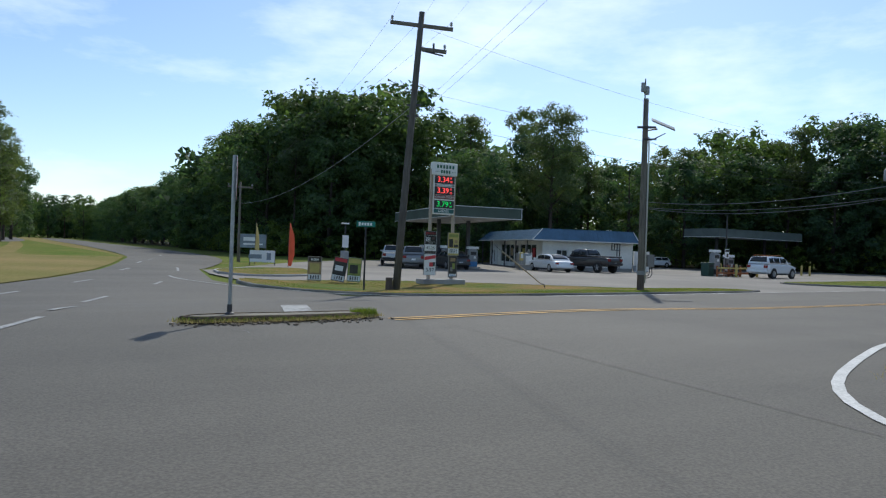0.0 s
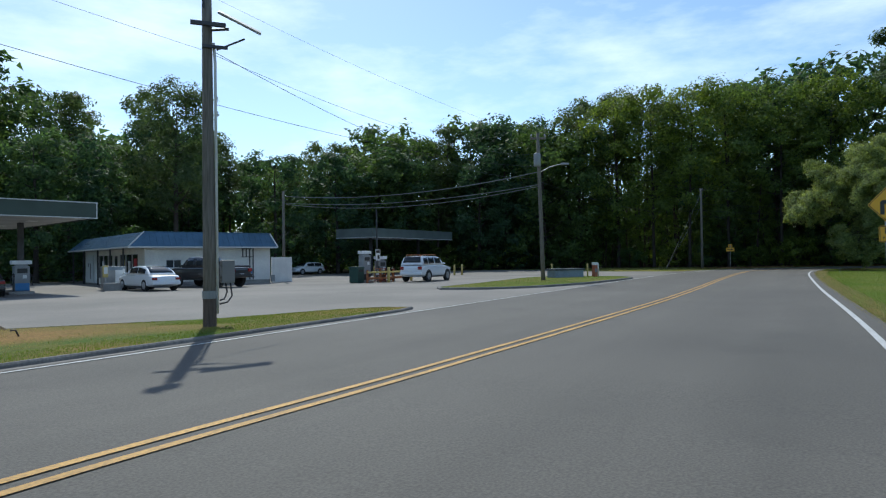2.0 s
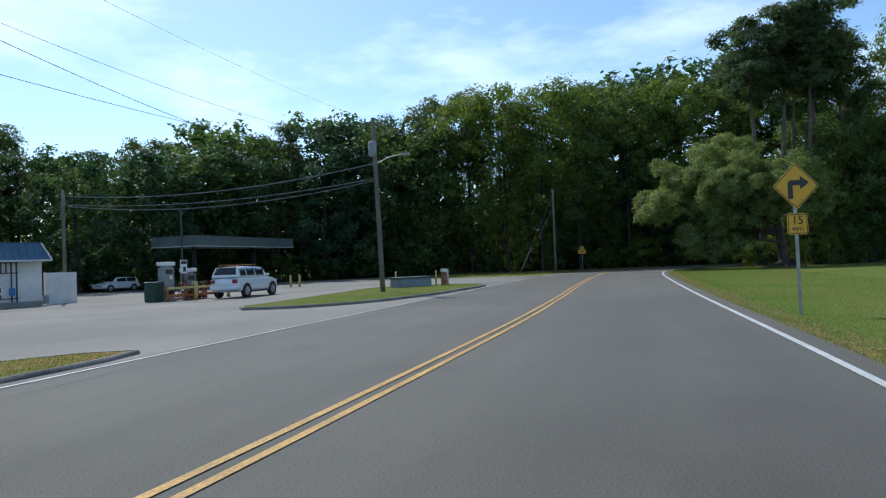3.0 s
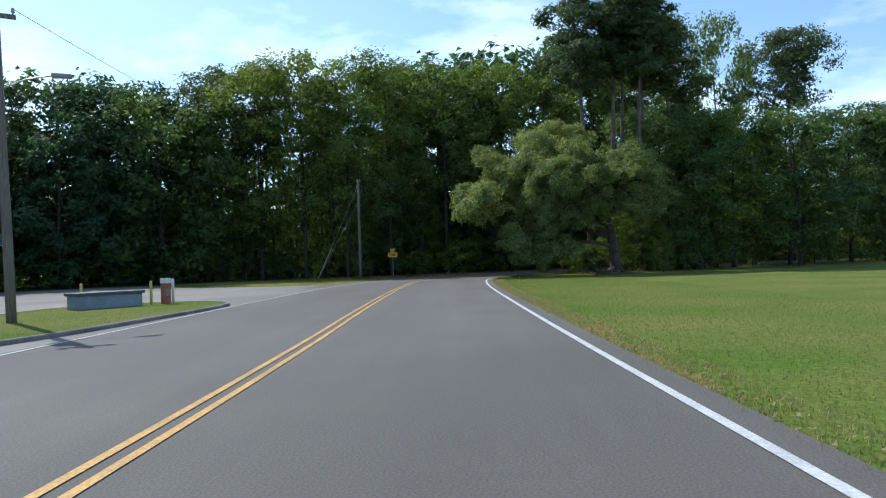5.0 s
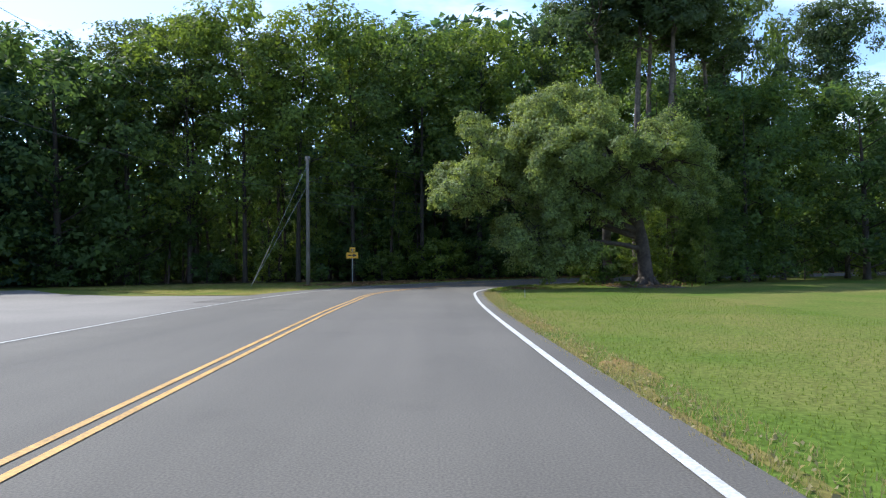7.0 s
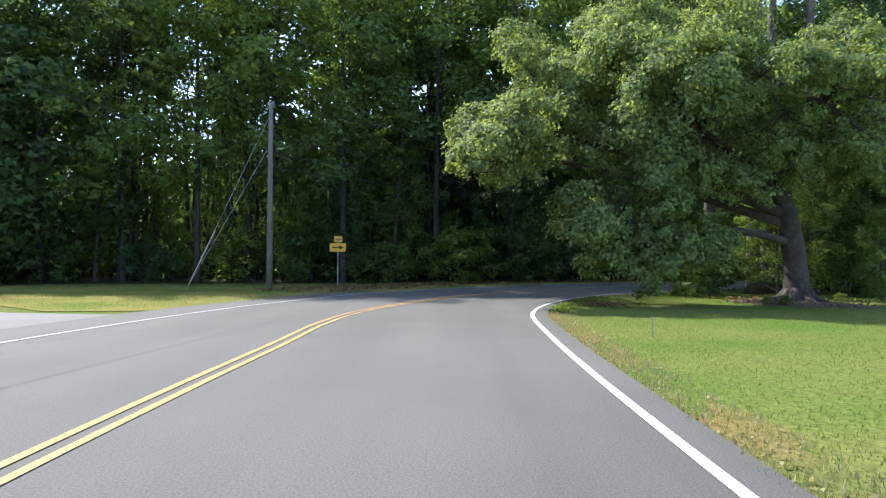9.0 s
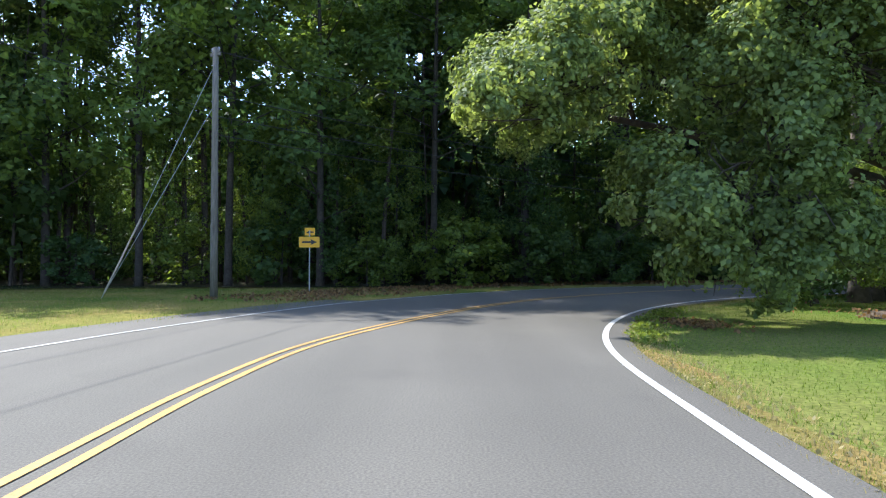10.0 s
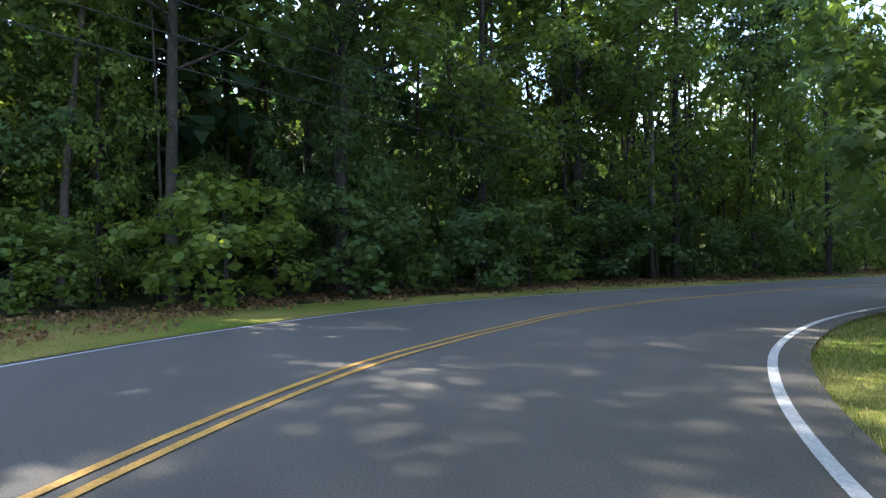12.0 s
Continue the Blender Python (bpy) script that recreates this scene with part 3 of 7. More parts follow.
def shell(rng, centre, radii, n, inner=0.6):
    """Points in the outer part of an ellipsoid."""
    d = rng.normal(size=(n, 3))
    d /= np.linalg.norm(d, axis=1)[:, None]
    return np.array(centre) + d * np.array(radii) * rng.uniform(inner, 1.0, (n, 1)) ** 0.6


def lobe_leaves(rng, c, radii, n, leaf, away, sprigs=14, core=8):
    """Leaves over one rounded mass of foliage: sprigs on its outer and upper side, and a few large leaves in its dark heart. Gives places, sizes and facings."""
    c, radii = np.array(c), np.array(radii)
    d = rng.normal(size=(sprigs, 3)) + np.array([away[0] * 0.7, away[1] * 0.7, 0.45])
    d /= np.linalg.norm(d, axis=1)[:, None]
    hubs = d * rng.uniform(0.72, 1.12, (sprigs, 1))
    pick = rng.integers(0, sprigs, n)
    u = hubs[pick] + np.clip(rng.normal(size=(n, 3)), -1.7, 1.7) * np.array([0.24, 0.24, 0.21])
    face = u / (np.linalg.norm(u, axis=1)[:, None] + 1e-6)
    sizes = leaf * rng.uniform(0.6, 1.35, n)
    heart = np.clip(rng.normal(size=(core, 3)) * 0.26, -0.4, 0.4)
    return np.concatenate([c + u * radii, c + heart * radii]), np.concatenate([sizes, np.full(core, min(radii[0] * 0.75, (2.0 if leaf > 0.3 else 1.7 if leaf > 0.2 else 1.2) * leaf))]), np.concatenate([face, rng.normal(size=(core, 3))])


def tree_meshes(kind, seed, high, wide, low, lobe_count, leaves, leaf, leaf_mat, bark_mat, base=0.3, corners=3):
    """The trunk with its limbs, and the crown of leaves, of one tree with its foot at the origin."""
    rng = np.random.default_rng(seed)
    wood = Shape()
    bend = rng.uniform(-0.03, 0.03, 2) * high
    spine = [(bend[0] * t * t, bend[1] * t * t, high * t * 0.93 - 0.15) for t in (0, 0.03, 0.2, 0.4, 0.6, 0.8, 1)]
    wood.tube(spine, [base * k for k in (1.5, 1.05, 0.9, 0.75, 0.56, 0.36, 0.08)], 8)
    lobes = []
    for i in range(lobe_count):
        t = (i + rng.uniform(0.1, 0.9)) / lobe_count
        z = low + (high - low) * t
        if kind == "broad":
            reach = wide * math.sqrt(max(0.1, 1 - ((t - 0.42) / 0.64) ** 2))
            away = reach * rng.uniform(0.35, 0.88)
            r = wide * rng.uniform(0.22, 0.37)
            radii = (r, r, r * rng.uniform(0.7, 0.95))
        else:
            reach = wide * math.sqrt(max(0.12, 1 - ((t - 0.45) / 0.62) ** 2)) * rng.uniform(0.65, 1.0)
            away = reach * rng.uniform(0.2, 0.85)
            r = wide * rng.uniform(0.22, 0.36)
            radii = (r, r, r * rng.uniform(0.62, 0.85))
        a = i * 2.4 + rng.uniform(-0.5, 0.5)
        c = (away * math.cos(a) + bend[0] * t, away * math.sin(a) + bend[1] * t, min(z, high - radii[2] * 0.8))
        lobes.append((c, radii, (away / wide * math.cos(a), away / wide * math.sin(a))))
        start = max(0.06, (c[2] - away * 0.55) / (high * 0.93))
        foot = Vector((bend[0] * start * start, bend[1] * start * start, start * high * 0.93))
        mid = foot.lerp(Vector(c), 0.55) + Vector((0, 0, -0.06 * away))
        thick = base * (0.36 - 0.22 * t)
        wood.tube([foot, mid, c], [thick, thick * 0.6, thick * 0.15], 4, cap=False)
        if kind == "pine":
            tip = Vector(c) + Vector(rng.normal(size=3)) * r * 0.6
            wood.tube([mid, mid.lerp(tip, 0.6), tip], [thick * 0.45, thick * 0.25, 0.01], 4, cap=False)
    weights = np.array([l[1][0] ** 2 for l in lobes])
    made = [lobe_leaves(rng, c, radii, max(30, int(leaves * w)), leaf, out, 13, 13 if kind == "broad" else 7) for (c, radii, out), w in zip(lobes, weights / weights.sum())]
    pts, sizes, face = (np.concatenate(k) for k in zip(*made))
    keep = pts[:, 2] > 0.15
    return wood.mesh("trunk", bark_mat, True), leaf_mesh("crown", pts[keep], sizes[keep], leaf_mat, seed, 0.38 if kind == "broad" else 0.24, corners=corners, facing=face[keep])


def plant(name, meshes, x, y, turn, scale, label, category="tree", group=""):
    t = thing(name, Matrix.Translation((x, y, lie(x, y) - 0.05)) @ Matrix.Rotation(radians(turn), 4, "Z"), label, category, group)
    for n, me in zip(("trunk", "crown"), meshes):
        ob = new(n, me)
        ob.parent = t
        ob.scale = scale
    return t


# Heights of one; each tree is scaled to its own height.
FAR_BROAD = [tree_meshes("broad", 11 + k, 18, 5.4 + 0.6 * (k % 3), 1.0 + 1.0 * (k % 2), 30, 7400, 0.35, LEAF_FAR, BARK) for k in range(5)]
FAR_PINE = [tree_meshes("pine", 31 + k, 24, 4.8, 8 + 2 * k, 24, 6800, 0.34, NEEDLE, PINE_BARK, 0.28) for k in range(3)]
NEAR_BROAD = [tree_meshes("broad", 51 + k, 18, 5.2, 1.0 + 0.6 * k, 34, 9000, 0.27, LEAF, BARK, 0.2) for k in range(4)]
NEAR_PINE = [tree_meshes("pine", 71 + k, 26, 4.8, 14.0, 22, 9500, 0.3, NEEDLE, PINE_BARK, 0.2) for k in range(2)]
NEAR_TALL = [tree_meshes("broad", 61 + k, 25, 5.4, 5.0 + 2.0 * k, 30, 8500, 0.27, LEAF, BARK, 0.19) for k in range(3)]
BACK_BROAD = [tree_meshes("broad", 111 + k, 18, 5.8, 1.5, 24, 3000, 0.48, LEAF_FAR, BARK) for k in range(3)]
BACK_PINE = [tree_meshes("pine", 121 + k, 24, 5.0, 9 + 2 * k, 18, 3000, 0.45, NEEDLE, PINE_BARK, 0.28) for k in range(2)]
OAK_PINE = [tree_meshes("pine", 141 + k, 26, 4.2, 17.5, 14, 9500, 0.28, NEEDLE, SUNLIT_BARK, 0.27) for k in range(3)]
ACROSS_PINE = [tree_meshes("pine", 161 + k, 24, 5.4, 4, 30, 7500, 0.36, NEEDLE, PINE_BARK, 0.3) for k in range(2)]
BUSH = [tree_meshes("broad", 91 + k, 4, 2.3, 0.2, 16, 2100, 0.22, LEAF, BARK, 0.06, 4) for k in range(3)]

WOODS = [(48, 360, 18), (38, 190, 17), (38, 160, 16.5), (36, 120, 18.5), (35, 95, 22), (38, 78, 19), (46, 77, 19.2), (58, 79, 22), (70, 76, 21.2), (78, 71.3, 18.5), (83, 67.7, 14.5), (88, 63, 18.4), (96, 55, 18.8), (104, 45, 19.2), (109.5, 34, 24.6), (112.8, 22, 23.4), (113.5, 12, 24.4),
         (116.5, 4, 25.5), (121, -4, 27), (124, -14, 28.5), (127.5, -24, 24), (132, -36, 18.5), (138, -52, 18.5), (147, -76, 18)]


def woods():
    rng = random.Random(5)
    line = curve([(x, y) for x, y, _ in WOODS], 1.0)
    keys = np.array([(x, y) for x, y, _ in WOODS])
    run = 0.0
    last = line[0]
    gap = {0: 0.0, 1: 2.0, 2: 4.0}
    n = len(line)
    for i, p in enumerate(line):
        run += (p - last).length
        last = p
        along = (line[min(i + 1, n - 1)] - line[max(i - 1, 0)]).normalized()
        inside = Vector((-along.y, along.x, 0))
        d = np.hypot(keys[:, 0] - p.x, keys[:, 1] - p.y)
        a, b = np.argsort(d)[:2]
        tall = (WOODS[a][2] * d[b] + WOODS[b][2] * d[a]) / (d[a] + d[b])
        far = p.y > 130
        near = p.x > 104 and p.y < 34
        for row, (step, deep, k) in enumerate(((4.8, 1.5, 0.86), (5.6, 7.0, 1.06), (6.2, 13.0, 1.16))):
            if far:
                step *= 1.5
            elif p.y > 62 or p.y < -20:
                step *= 1.25
            if near:
                step *= 1.25
            if row == 2 and (p.y < -20 or near and i % 3):
                continue
            if run < gap[row]:
                continue
            gap[row] = run + step * rng.uniform(0.75, 1.25)
            q = p + inside * (deep + rng.uniform(-1.5, 2.5))
            pine = rng.random() < ((0.3, 0.35, 0.2) if near else (0.12, 0.55, 0.75))[row] if p.y < 36 or p.y > 60 else rng.random() < 0.15
            h = tall * (max(k, 0.97) if near else k) * rng.uniform(0.9, 1.06)
            if pine:
                pool, full = (NEAR_PINE, 26) if near and row < 2 else (BACK_PINE if row == 2 else FAR_PINE, 24)
            else:
                pool, full = (NEAR_TALL, 25) if near and row < 2 else (BACK_BROAD if row == 2 or p.y > 85 and row else FAR_BROAD, 18)
            s = h / full
            w = s * rng.uniform(0.95, 1.3)
            plant("pine_tree" if pine else "tree", pool[rng.randrange(len(pool))], q.x, q.y, rng.uniform(0, 360), (w, w, s),
                  "tall dark pine at the edge of the woods" if pine else "leafy broadleaf tree at the edge of the woods", "tree", "trees of the woods")
        if near and i % 4 == 0:
            q = p + inside * rng.uniform(0.0, 4.5)
            h = rng.uniform(4, 13)
            plant("young_tree", NEAR_BROAD[rng.randrange(4)], q.x, q.y, rng.uniform(0, 360), (h / 20, h / 20, h / 18), "young leafy tree under the tall trees", "tree", "young trees of the woods")
        if i % 5 == 0 and not far:
            q = p + inside * rng.uniform(-1.5, 1.5)
            s = rng.uniform(0.55, 1.1)
            plant("bush", BUSH[rng.randrange(3)], q.x, q.y, rng.uniform(0, 360), (s * 1.3, s * 1.3, s), "leafy undergrowth bush below the wood's edge", "bush", "undergrowth")


woods()
# Single trees before the woods.
for k, (x, y, h) in enumerate(((111.4, 30.5, 24), (111.8, 25.8, 24.5), (112.2, 21.2, 24.5), (112.9, 16.4, 24.5))):
    plant("tree", NEAR_TALL[k % 3], x, y, 95 * k, (1.1, 1.1, h / 25), "tall broadleaf tree with a bare lower trunk beside the bend", "tree", "tall trees by the bend")
plant("pine_tree", tree_meshes("pine", 151, 20.0, 6.4, 7.0, 24, 14000, 0.3, NEEDLE, PINE_BARK, 0.3), 66, 66, 40, (1, 1, 1), "lone pine with a broken flat crown behind the store", "tree")
for x, y, h, k, turn in ((52, 67, 13, 0, 20), (57, 70, 14, 2, 80), (62, 71, 12, 3, 10), (72, 71, 12, 4, 200), (79, 64, 14.5, 1, 300), (86, 60, 15, 3, 150)):
    plant("tree", FAR_BROAD[k], x, y, turn, (h / 17, h / 17, h / 18), "bright green broadleaf tree behind the store", "tree", "trees behind the store")
for k, (x, y, h) in enumerate(((100.3, -3.3, 26.0), (100.9, -5.6, 27.5), (101.8, -6.7, 26.5), (100.4, -7.9, 27.5), (102.6, -9.4, 26), (103.4, -12.4, 24.5))):
    plant("pine_tree", OAK_PINE[k % 3], x, y, 70 * k, (1.2, 1.2, h / 26), "tall pine with a long bare trunk behind the oak", "tree", "pines behind the oak")
for k, (x, y, h) in enumerate(((100.5, -13.5, 14), (103.2, -16.0, 15), (104, -18, 15.5), (107, -25, 16), (110, -33, 16.5), (103, -24, 14.5), (113.5, -43, 17), (107, -37, 15.5), (118, -56, 17), (112, -51, 17), (124, -73, 17), (116, -67, 17))):
    plant("tree", (NEAR_BROAD if k < 5 else FAR_BROAD)[k % 4], x, y, 50 * k, (h / 16, h / 16, h / 18), "dark leafy tree at the far side of the lawn", "tree", "trees beyond the lawn")
for k, (x, y, h) in enumerate(((112, -38, 17), (104.5, -14.5, 23))):
    plant("pine_tree", (NEAR_PINE + FAR_PINE)[k % 3 + 1], x, y, 100 * k, (1.0, 1.0, h / 25), "tall pine rising over the trees beyond the lawn", "tree", "pines beyond the lawn")
for x, y, h, k, turn in ((125.5, -25.5, 32, 0, 30), (103.6, -8.2, 15, 1, 120), (105.0, -11.5, 16, 2, 200)):
    plant("tree", NEAR_BROAD[k], x, y, turn, (0.95, 0.95, h / 18), "tall broadleaf tree standing behind the oak and pines", "tree", "tall trees behind the oak")
plant("pine_tree", tree_meshes("pine", 172, 28.0, 7.6, 19.5, 20, 13000, 0.36, NEEDLE, PINE_BARK, 0.3), 127.3, -35.8, 30, (1.07, 1.07, 1.07), "lone pine with a broad flat crown against the sky", "tree")
for k, (x, y, h) in enumerate(((98.9, -7.2, 5.5), (99.2, -10.2, 6.5), (97.6, -5.2, 5.0))):
    plant("young_tree", NEAR_BROAD[k % 4], x, y, 130 * k, (h / 15, h / 15, h / 18), "young leafy tree before the pine trunks", "tree", "young trees of the woods")
for k, (x, y, s) in enumerate(((98.5, -2.5, 0.7), (97.9, -1.2, 0.5), (99.1, -9.2, 0.75), (101, -14, 1.0), (104.5, -20, 1.0), (108, -28, 1.1))):
    plant("bush", BUSH[k % 3], x, y, 90 * k, (s, s, s), "leafy bush at the far side of the lawn", "bush", "bushes beyond the lawn")
for k, (x, y, h) in enumerate(((0, 112, 23), (-8, 106, 24), (-15, 100, 23), (4, 124, 22), (-2, 122, 25), (7, 140, 20), (-20, 112, 24), (8, 165, 19), (5, 150, 22), (10, 190, 20), (9, 215, 19), (11, 240, 20), (10, 268, 19), (12, 300, 20), (2, 230, 21), (0, 280, 21), (14, 345, 19), (21, 352, 20), (28, 350, 19), (35, 356, 20), (42, 348, 20))):
    pine = k < 9 or k % 3 == 1
    plant("pine_tree" if pine else "tree", (ACROSS_PINE[k % 2] if k < 9 else FAR_PINE[k % 3] if pine else FAR_BROAD[k % 3]), x, y, 60 * k, (h / 20, h / 20, h / (24 if pine else 18)), "tall dark tree across the highway", "tree", "trees across the highway")


def wood_interior():
    """The thick of the woods behind their edge: leaves and slim trunks too many to count."""
    rng = np.random.default_rng(12)
    line = curve([(x, y) for x, y, _ in WOODS], 2.0)
    pts, stems = [], Shape()
    for i, p in enumerate(line[:-1]):
        if p.y > 200:
            continue
        along = (line[i + 1] - p).normalized()
        inward = np.array([-along.y, along.x, 0])
        for k in range(84 if p.x > 102 and -45 < p.y < 44 else 40):
            d = rng.uniform(9, 36)
            hub = np.array([p.x, p.y, 0]) + inward * d + np.array([0, 0, rng.uniform(0.4, 9.5 if p.x > 104 and p.y < 34 else 11) if k < 28 or k >= 56 else rng.uniform(0.3, 4)])
            pts.append(hub + np.clip(rng.normal(size=(30, 3)), -1.7, 1.7) * np.array([1.5, 1.5, 1.2]))
        edge = p.x > 104 and -45 < p.y < 34
        for _ in range(7 if edge else 2):
            d = rng.uniform(1.5 if edge else 4, 26)
            q = np.array([p.x, p.y, 0]) + inward * d + rng.normal(size=3) * 1.0
            lean, sway, thick = rng.normal(size=2) * 0.7, rng.normal(size=2) * 0.3, rng.uniform(0.05, 0.17)
            stems.tube([(q[0] + lean[0] * k + sway[0] * math.sin(5 * k), q[1] + lean[1] * k + sway[1] * math.sin(4 * k + 1), 15 * k - 0.2) for k in (0, 0.25, 0.5, 0.75, 1)],
                       [thick, thick * 0.9, thick * 0.75, thick * 0.6, thick * 0.3], 6, cap=False)
        if p.x > 100 and -60 < p.y < 46:
            for k in range(12):
                hub = np.array([p.x, p.y, 0]) + inward * rng.uniform(26, 40) + np.array([0, 0, rng.uniform(0.4, 7.5)])
                pts.append(hub + np.clip(rng.normal(size=(26, 3)), -1.7, 1.7) * np.array([1.6, 1.6, 1.3]))
    pts = np.concatenate(pts)
    pts = pts[pts[:, 2] > 0.1]
    tagged(new("wood_thicket", leaf_mesh("wood_thicket", pts, 0.62 * rng.uniform(0.6, 1.3, len(pts)), LEAF_DEEP, 13, corners=3)), "dense dark foliage inside the woods", "woods", kind="stuff")
    tagged(new("wood_stems", stems.mesh("wood_stems", PINE_BARK, True)), "slim trunks inside the woods", "woods", kind="stuff")


wood_interior()


def far_woods():
    """Distant woods that close the place all round."""
    rng = np.random.default_rng(8)
    spots = [(rng.uniform(-10, 60), rng.uniform(375, 440)) for _ in range(90)]
    spots += [(145 + rng.uniform(-4, 22), -90 - 9 * k + rng.uniform(-4, 4)) for k in range(10)]
    spots += [(140 - 11 * k, -150 + rng.uniform(-8, 8)) for k in range(26)] + [(-150 + rng.uniform(-8, 8), -150 + 12 * k) for k in range(45)]
    rim = len(spots)
    back = curve([(x, y) for x, y, _ in WOODS[3:]], 5.0)
    for i, p in enumerate(back[:-1]):
        along = (back[i + 1] - p).normalized()
        spots.append((p.x - along.y * 46, p.y + along.x * 46))
    pts = []
    for k, (x, y) in enumerate(spots):
        near = k >= rim
        h = rng.uniform(17, 22) if near else rng.uniform(14, 19)
        hubs = shell(rng, (x, y, h * 0.52), (6.5, 6.5, h * 0.5), 75 if near else 42, 0.5)
        for hub in hubs:
            pts.append(hub + rng.normal(size=(12, 3)) * 1.1)
    pts = np.concatenate(pts)
    me = leaf_mesh("distant_woods", pts, 1.3 * rng.uniform(0.6, 1.3, len(pts)), LEAF_FAR, 3, corners=3)
    tagged(new("distant_woods", me), "distant dark green woods", "woods", kind="stuff")


far_woods()
# The dark floor under the trees.
w_line = curve([(x, y) for x, y, _ in WOODS], 6.0)
solo("woodland_floor", ribbon(Shape(), w_line, 22, 48, 0.03), FOREST_FLOOR, "brown leaf litter under the trees", "ground", kind="structure")


def litter():
    """Fallen leaves in drifts on the verge below the trees."""
    rng = np.random.default_rng(33)
    pts = []
    for p in (p for p in edge_l if p.x > 97 and p.y > -40):
        for _ in range(9):
            out = 1.0 + 5.5 * rng.random() ** 0.6
            a = rng.uniform(0.2, 1.1)
            x, y = p.x + out * math.cos(a), p.y + out * math.sin(a)
            n = int(rng.integers(4, 22))
            q = np.stack([x + rng.normal(size=n) * 0.5, y + rng.normal(size=n) * 0.3, np.full(n, lie(x, y) + 0.05)], 1)
            pts.append(q + np.stack([np.zeros(n), np.zeros(n), rng.uniform(0, 0.03, n)], 1))
    pts = np.concatenate(pts)
    me = leaf_mesh("fallen_leaves", pts, 0.13 * rng.uniform(0.6, 1.5, len(pts)), DEAD_LEAF, 34, upward=0.8)
    tagged(new("fallen_leaves", me), "brown fallen leaves on the verge below the woods", "leaves", kind="stuff")


litter()


def oak():
    """The broad oak whose boughs hang over the inside of the bend."""
    rng = np.random.default_rng(21)
    foot_x, foot_y = 93.5, -3.9
    t = thing("oak_tree", Matrix.Translation((foot_x, foot_y, -0.05)), "broad old oak with low spreading boughs over the lawn", "tree")
    wood = Shape()
    wood.tube([(0, 0, -0.1), (0, 0, 0.2), (0.02, 0.03, 0.6), (0.05, 0.08, 1.4), (0.15, 0.2, 2.8), (0.4, 0.5, 4.6), (0.9, 1.2, 6.8), (1.6, 2.0, 9.4), (2.2, 2.8, 11.4)], [0.72, 0.58, 0.47, 0.42, 0.39, 0.33, 0.24, 0.13, 0.03], 16)
    for k in range(9):
        a = k * 0.7 + 0.3 + rng.uniform(-0.15, 0.15)
        far = rng.uniform(1.1, 1.9)
        c, q = math.cos(a), math.sin(a)
        wood.tube([(0.25 * c, 0.25 * q, 0.6), (0.62 * c, 0.62 * q, 0.2), (far * c * 0.75, far * q * 0.75 + 0.1, 0.07), (far * c, far * q + 0.15, -0.02)], [0.2, 0.15, 0.08, 0.03], 7)
    lobes = [(95, 6.4, 9.6, 1.6), (96.5, 5, 9, 1.7), (93, 6.1, 6.5, 1.9), (92.3, 7, 5.6, 1.5), (93.5, 4.6, 7.6, 1.7), (91.5, 8.5, 4.9, 1.0), (92.4, 7.9, 5.5, 1.2),
             (91, 1.8, 7.4, 1.9), (90.6, -0.4, 7.6, 1.9), (91, 0.8, 5.6, 1.8), (91.6, 2.8, 5.4, 1.6), (92, 0.6, 9, 1.9), (90.8, -1.6, 6.4, 1.5), (93, 2.6, 9, 1.8), (92.5, -1.5, 8.8, 1.7),
             (98.3, 2, 11.4, 1.9), (97, 0.2, 11.6, 1.9), (95.5, -1.5, 11.1, 1.8), (95.5, 2.5, 10.6, 1.9), (90, -3.4, 7.6, 1.4), (91.5, -4.5, 8.6, 1.6), (93.5, -5.5, 9.2, 1.7), (92, -6.2, 7.4, 1.3),
             (90.7, 3.5, 2.0, 1.4), (91.2, 2.4, 1.6, 1.2), (91.4, 4.6, 2.2, 1.3), (91.4, 3.6, 3.2, 1.4), (90.9, 1.6, 2.4, 1.2), (92.6, 4.6, 3.2, 1.3), (91.6, 0.6, 2.0, 1.1), (91, 2.6, 3.9, 1.3),
             (97, 5, 7.5, 1.9), (97.5, 1, 8.5, 2.2), (97, -3, 9, 2.1), (96.5, 8, 6.6, 1.5), (98, -5.5, 8, 1.9), (95, 3.5, 8.2, 1.9), (97.4, 7.2, 6.3, 1.5), (97.2, 8.3, 6.7, 1.0), (95.2, -7.2, 8.2, 1.7), (96.2, -0.5, 6.6, 1.8),
             (92, -3, 5.4, 1.4), (91.4, -1.2, 4.4, 1.2), (93, -6.5, 5.4, 1.6), (94.5, -7.5, 6.2, 1.6), (90.5, -4.8, 5.9, 1.2), (93.2, 1.2, 4.6, 1.3)]
    limbs = []
    for x, y, z, rise, thick in ((94.3, 5.2, 6.6, 3.4, 0.2), (91.6, 1.2, 6.4, 3.9, 0.21), (91.5, -3.8, 7.4, 4.6, 0.17), (96.3, 0.5, 10, 5.4, 0.2), (96.9, 6.4, 6.3, 3.0, 0.17), (91.6, 3.2, 2.9, 2.3, 0.14), (96.6, -4.6, 8.2, 4.2, 0.18)):
        end = Vector((x - foot_x, y - foot_y, z))
        foot = Vector((0.03 * rise + 0.012 * rise * rise, 0.03 * rise + 0.016 * rise * rise, rise))
        limb = [foot] + [foot.lerp(end, k) + Vector((0.35 * math.sin(5 * k + rise), 0.35 * math.sin(4 * k + 2 * rise), 0.9 * k * (1 - k))) for k in (0.25, 0.5, 0.75)] + [end]
        wood.tube(limb, [thick * 1.15, thick, thick * 0.8, thick * 0.62, thick * 0.4], 9, cap=False)
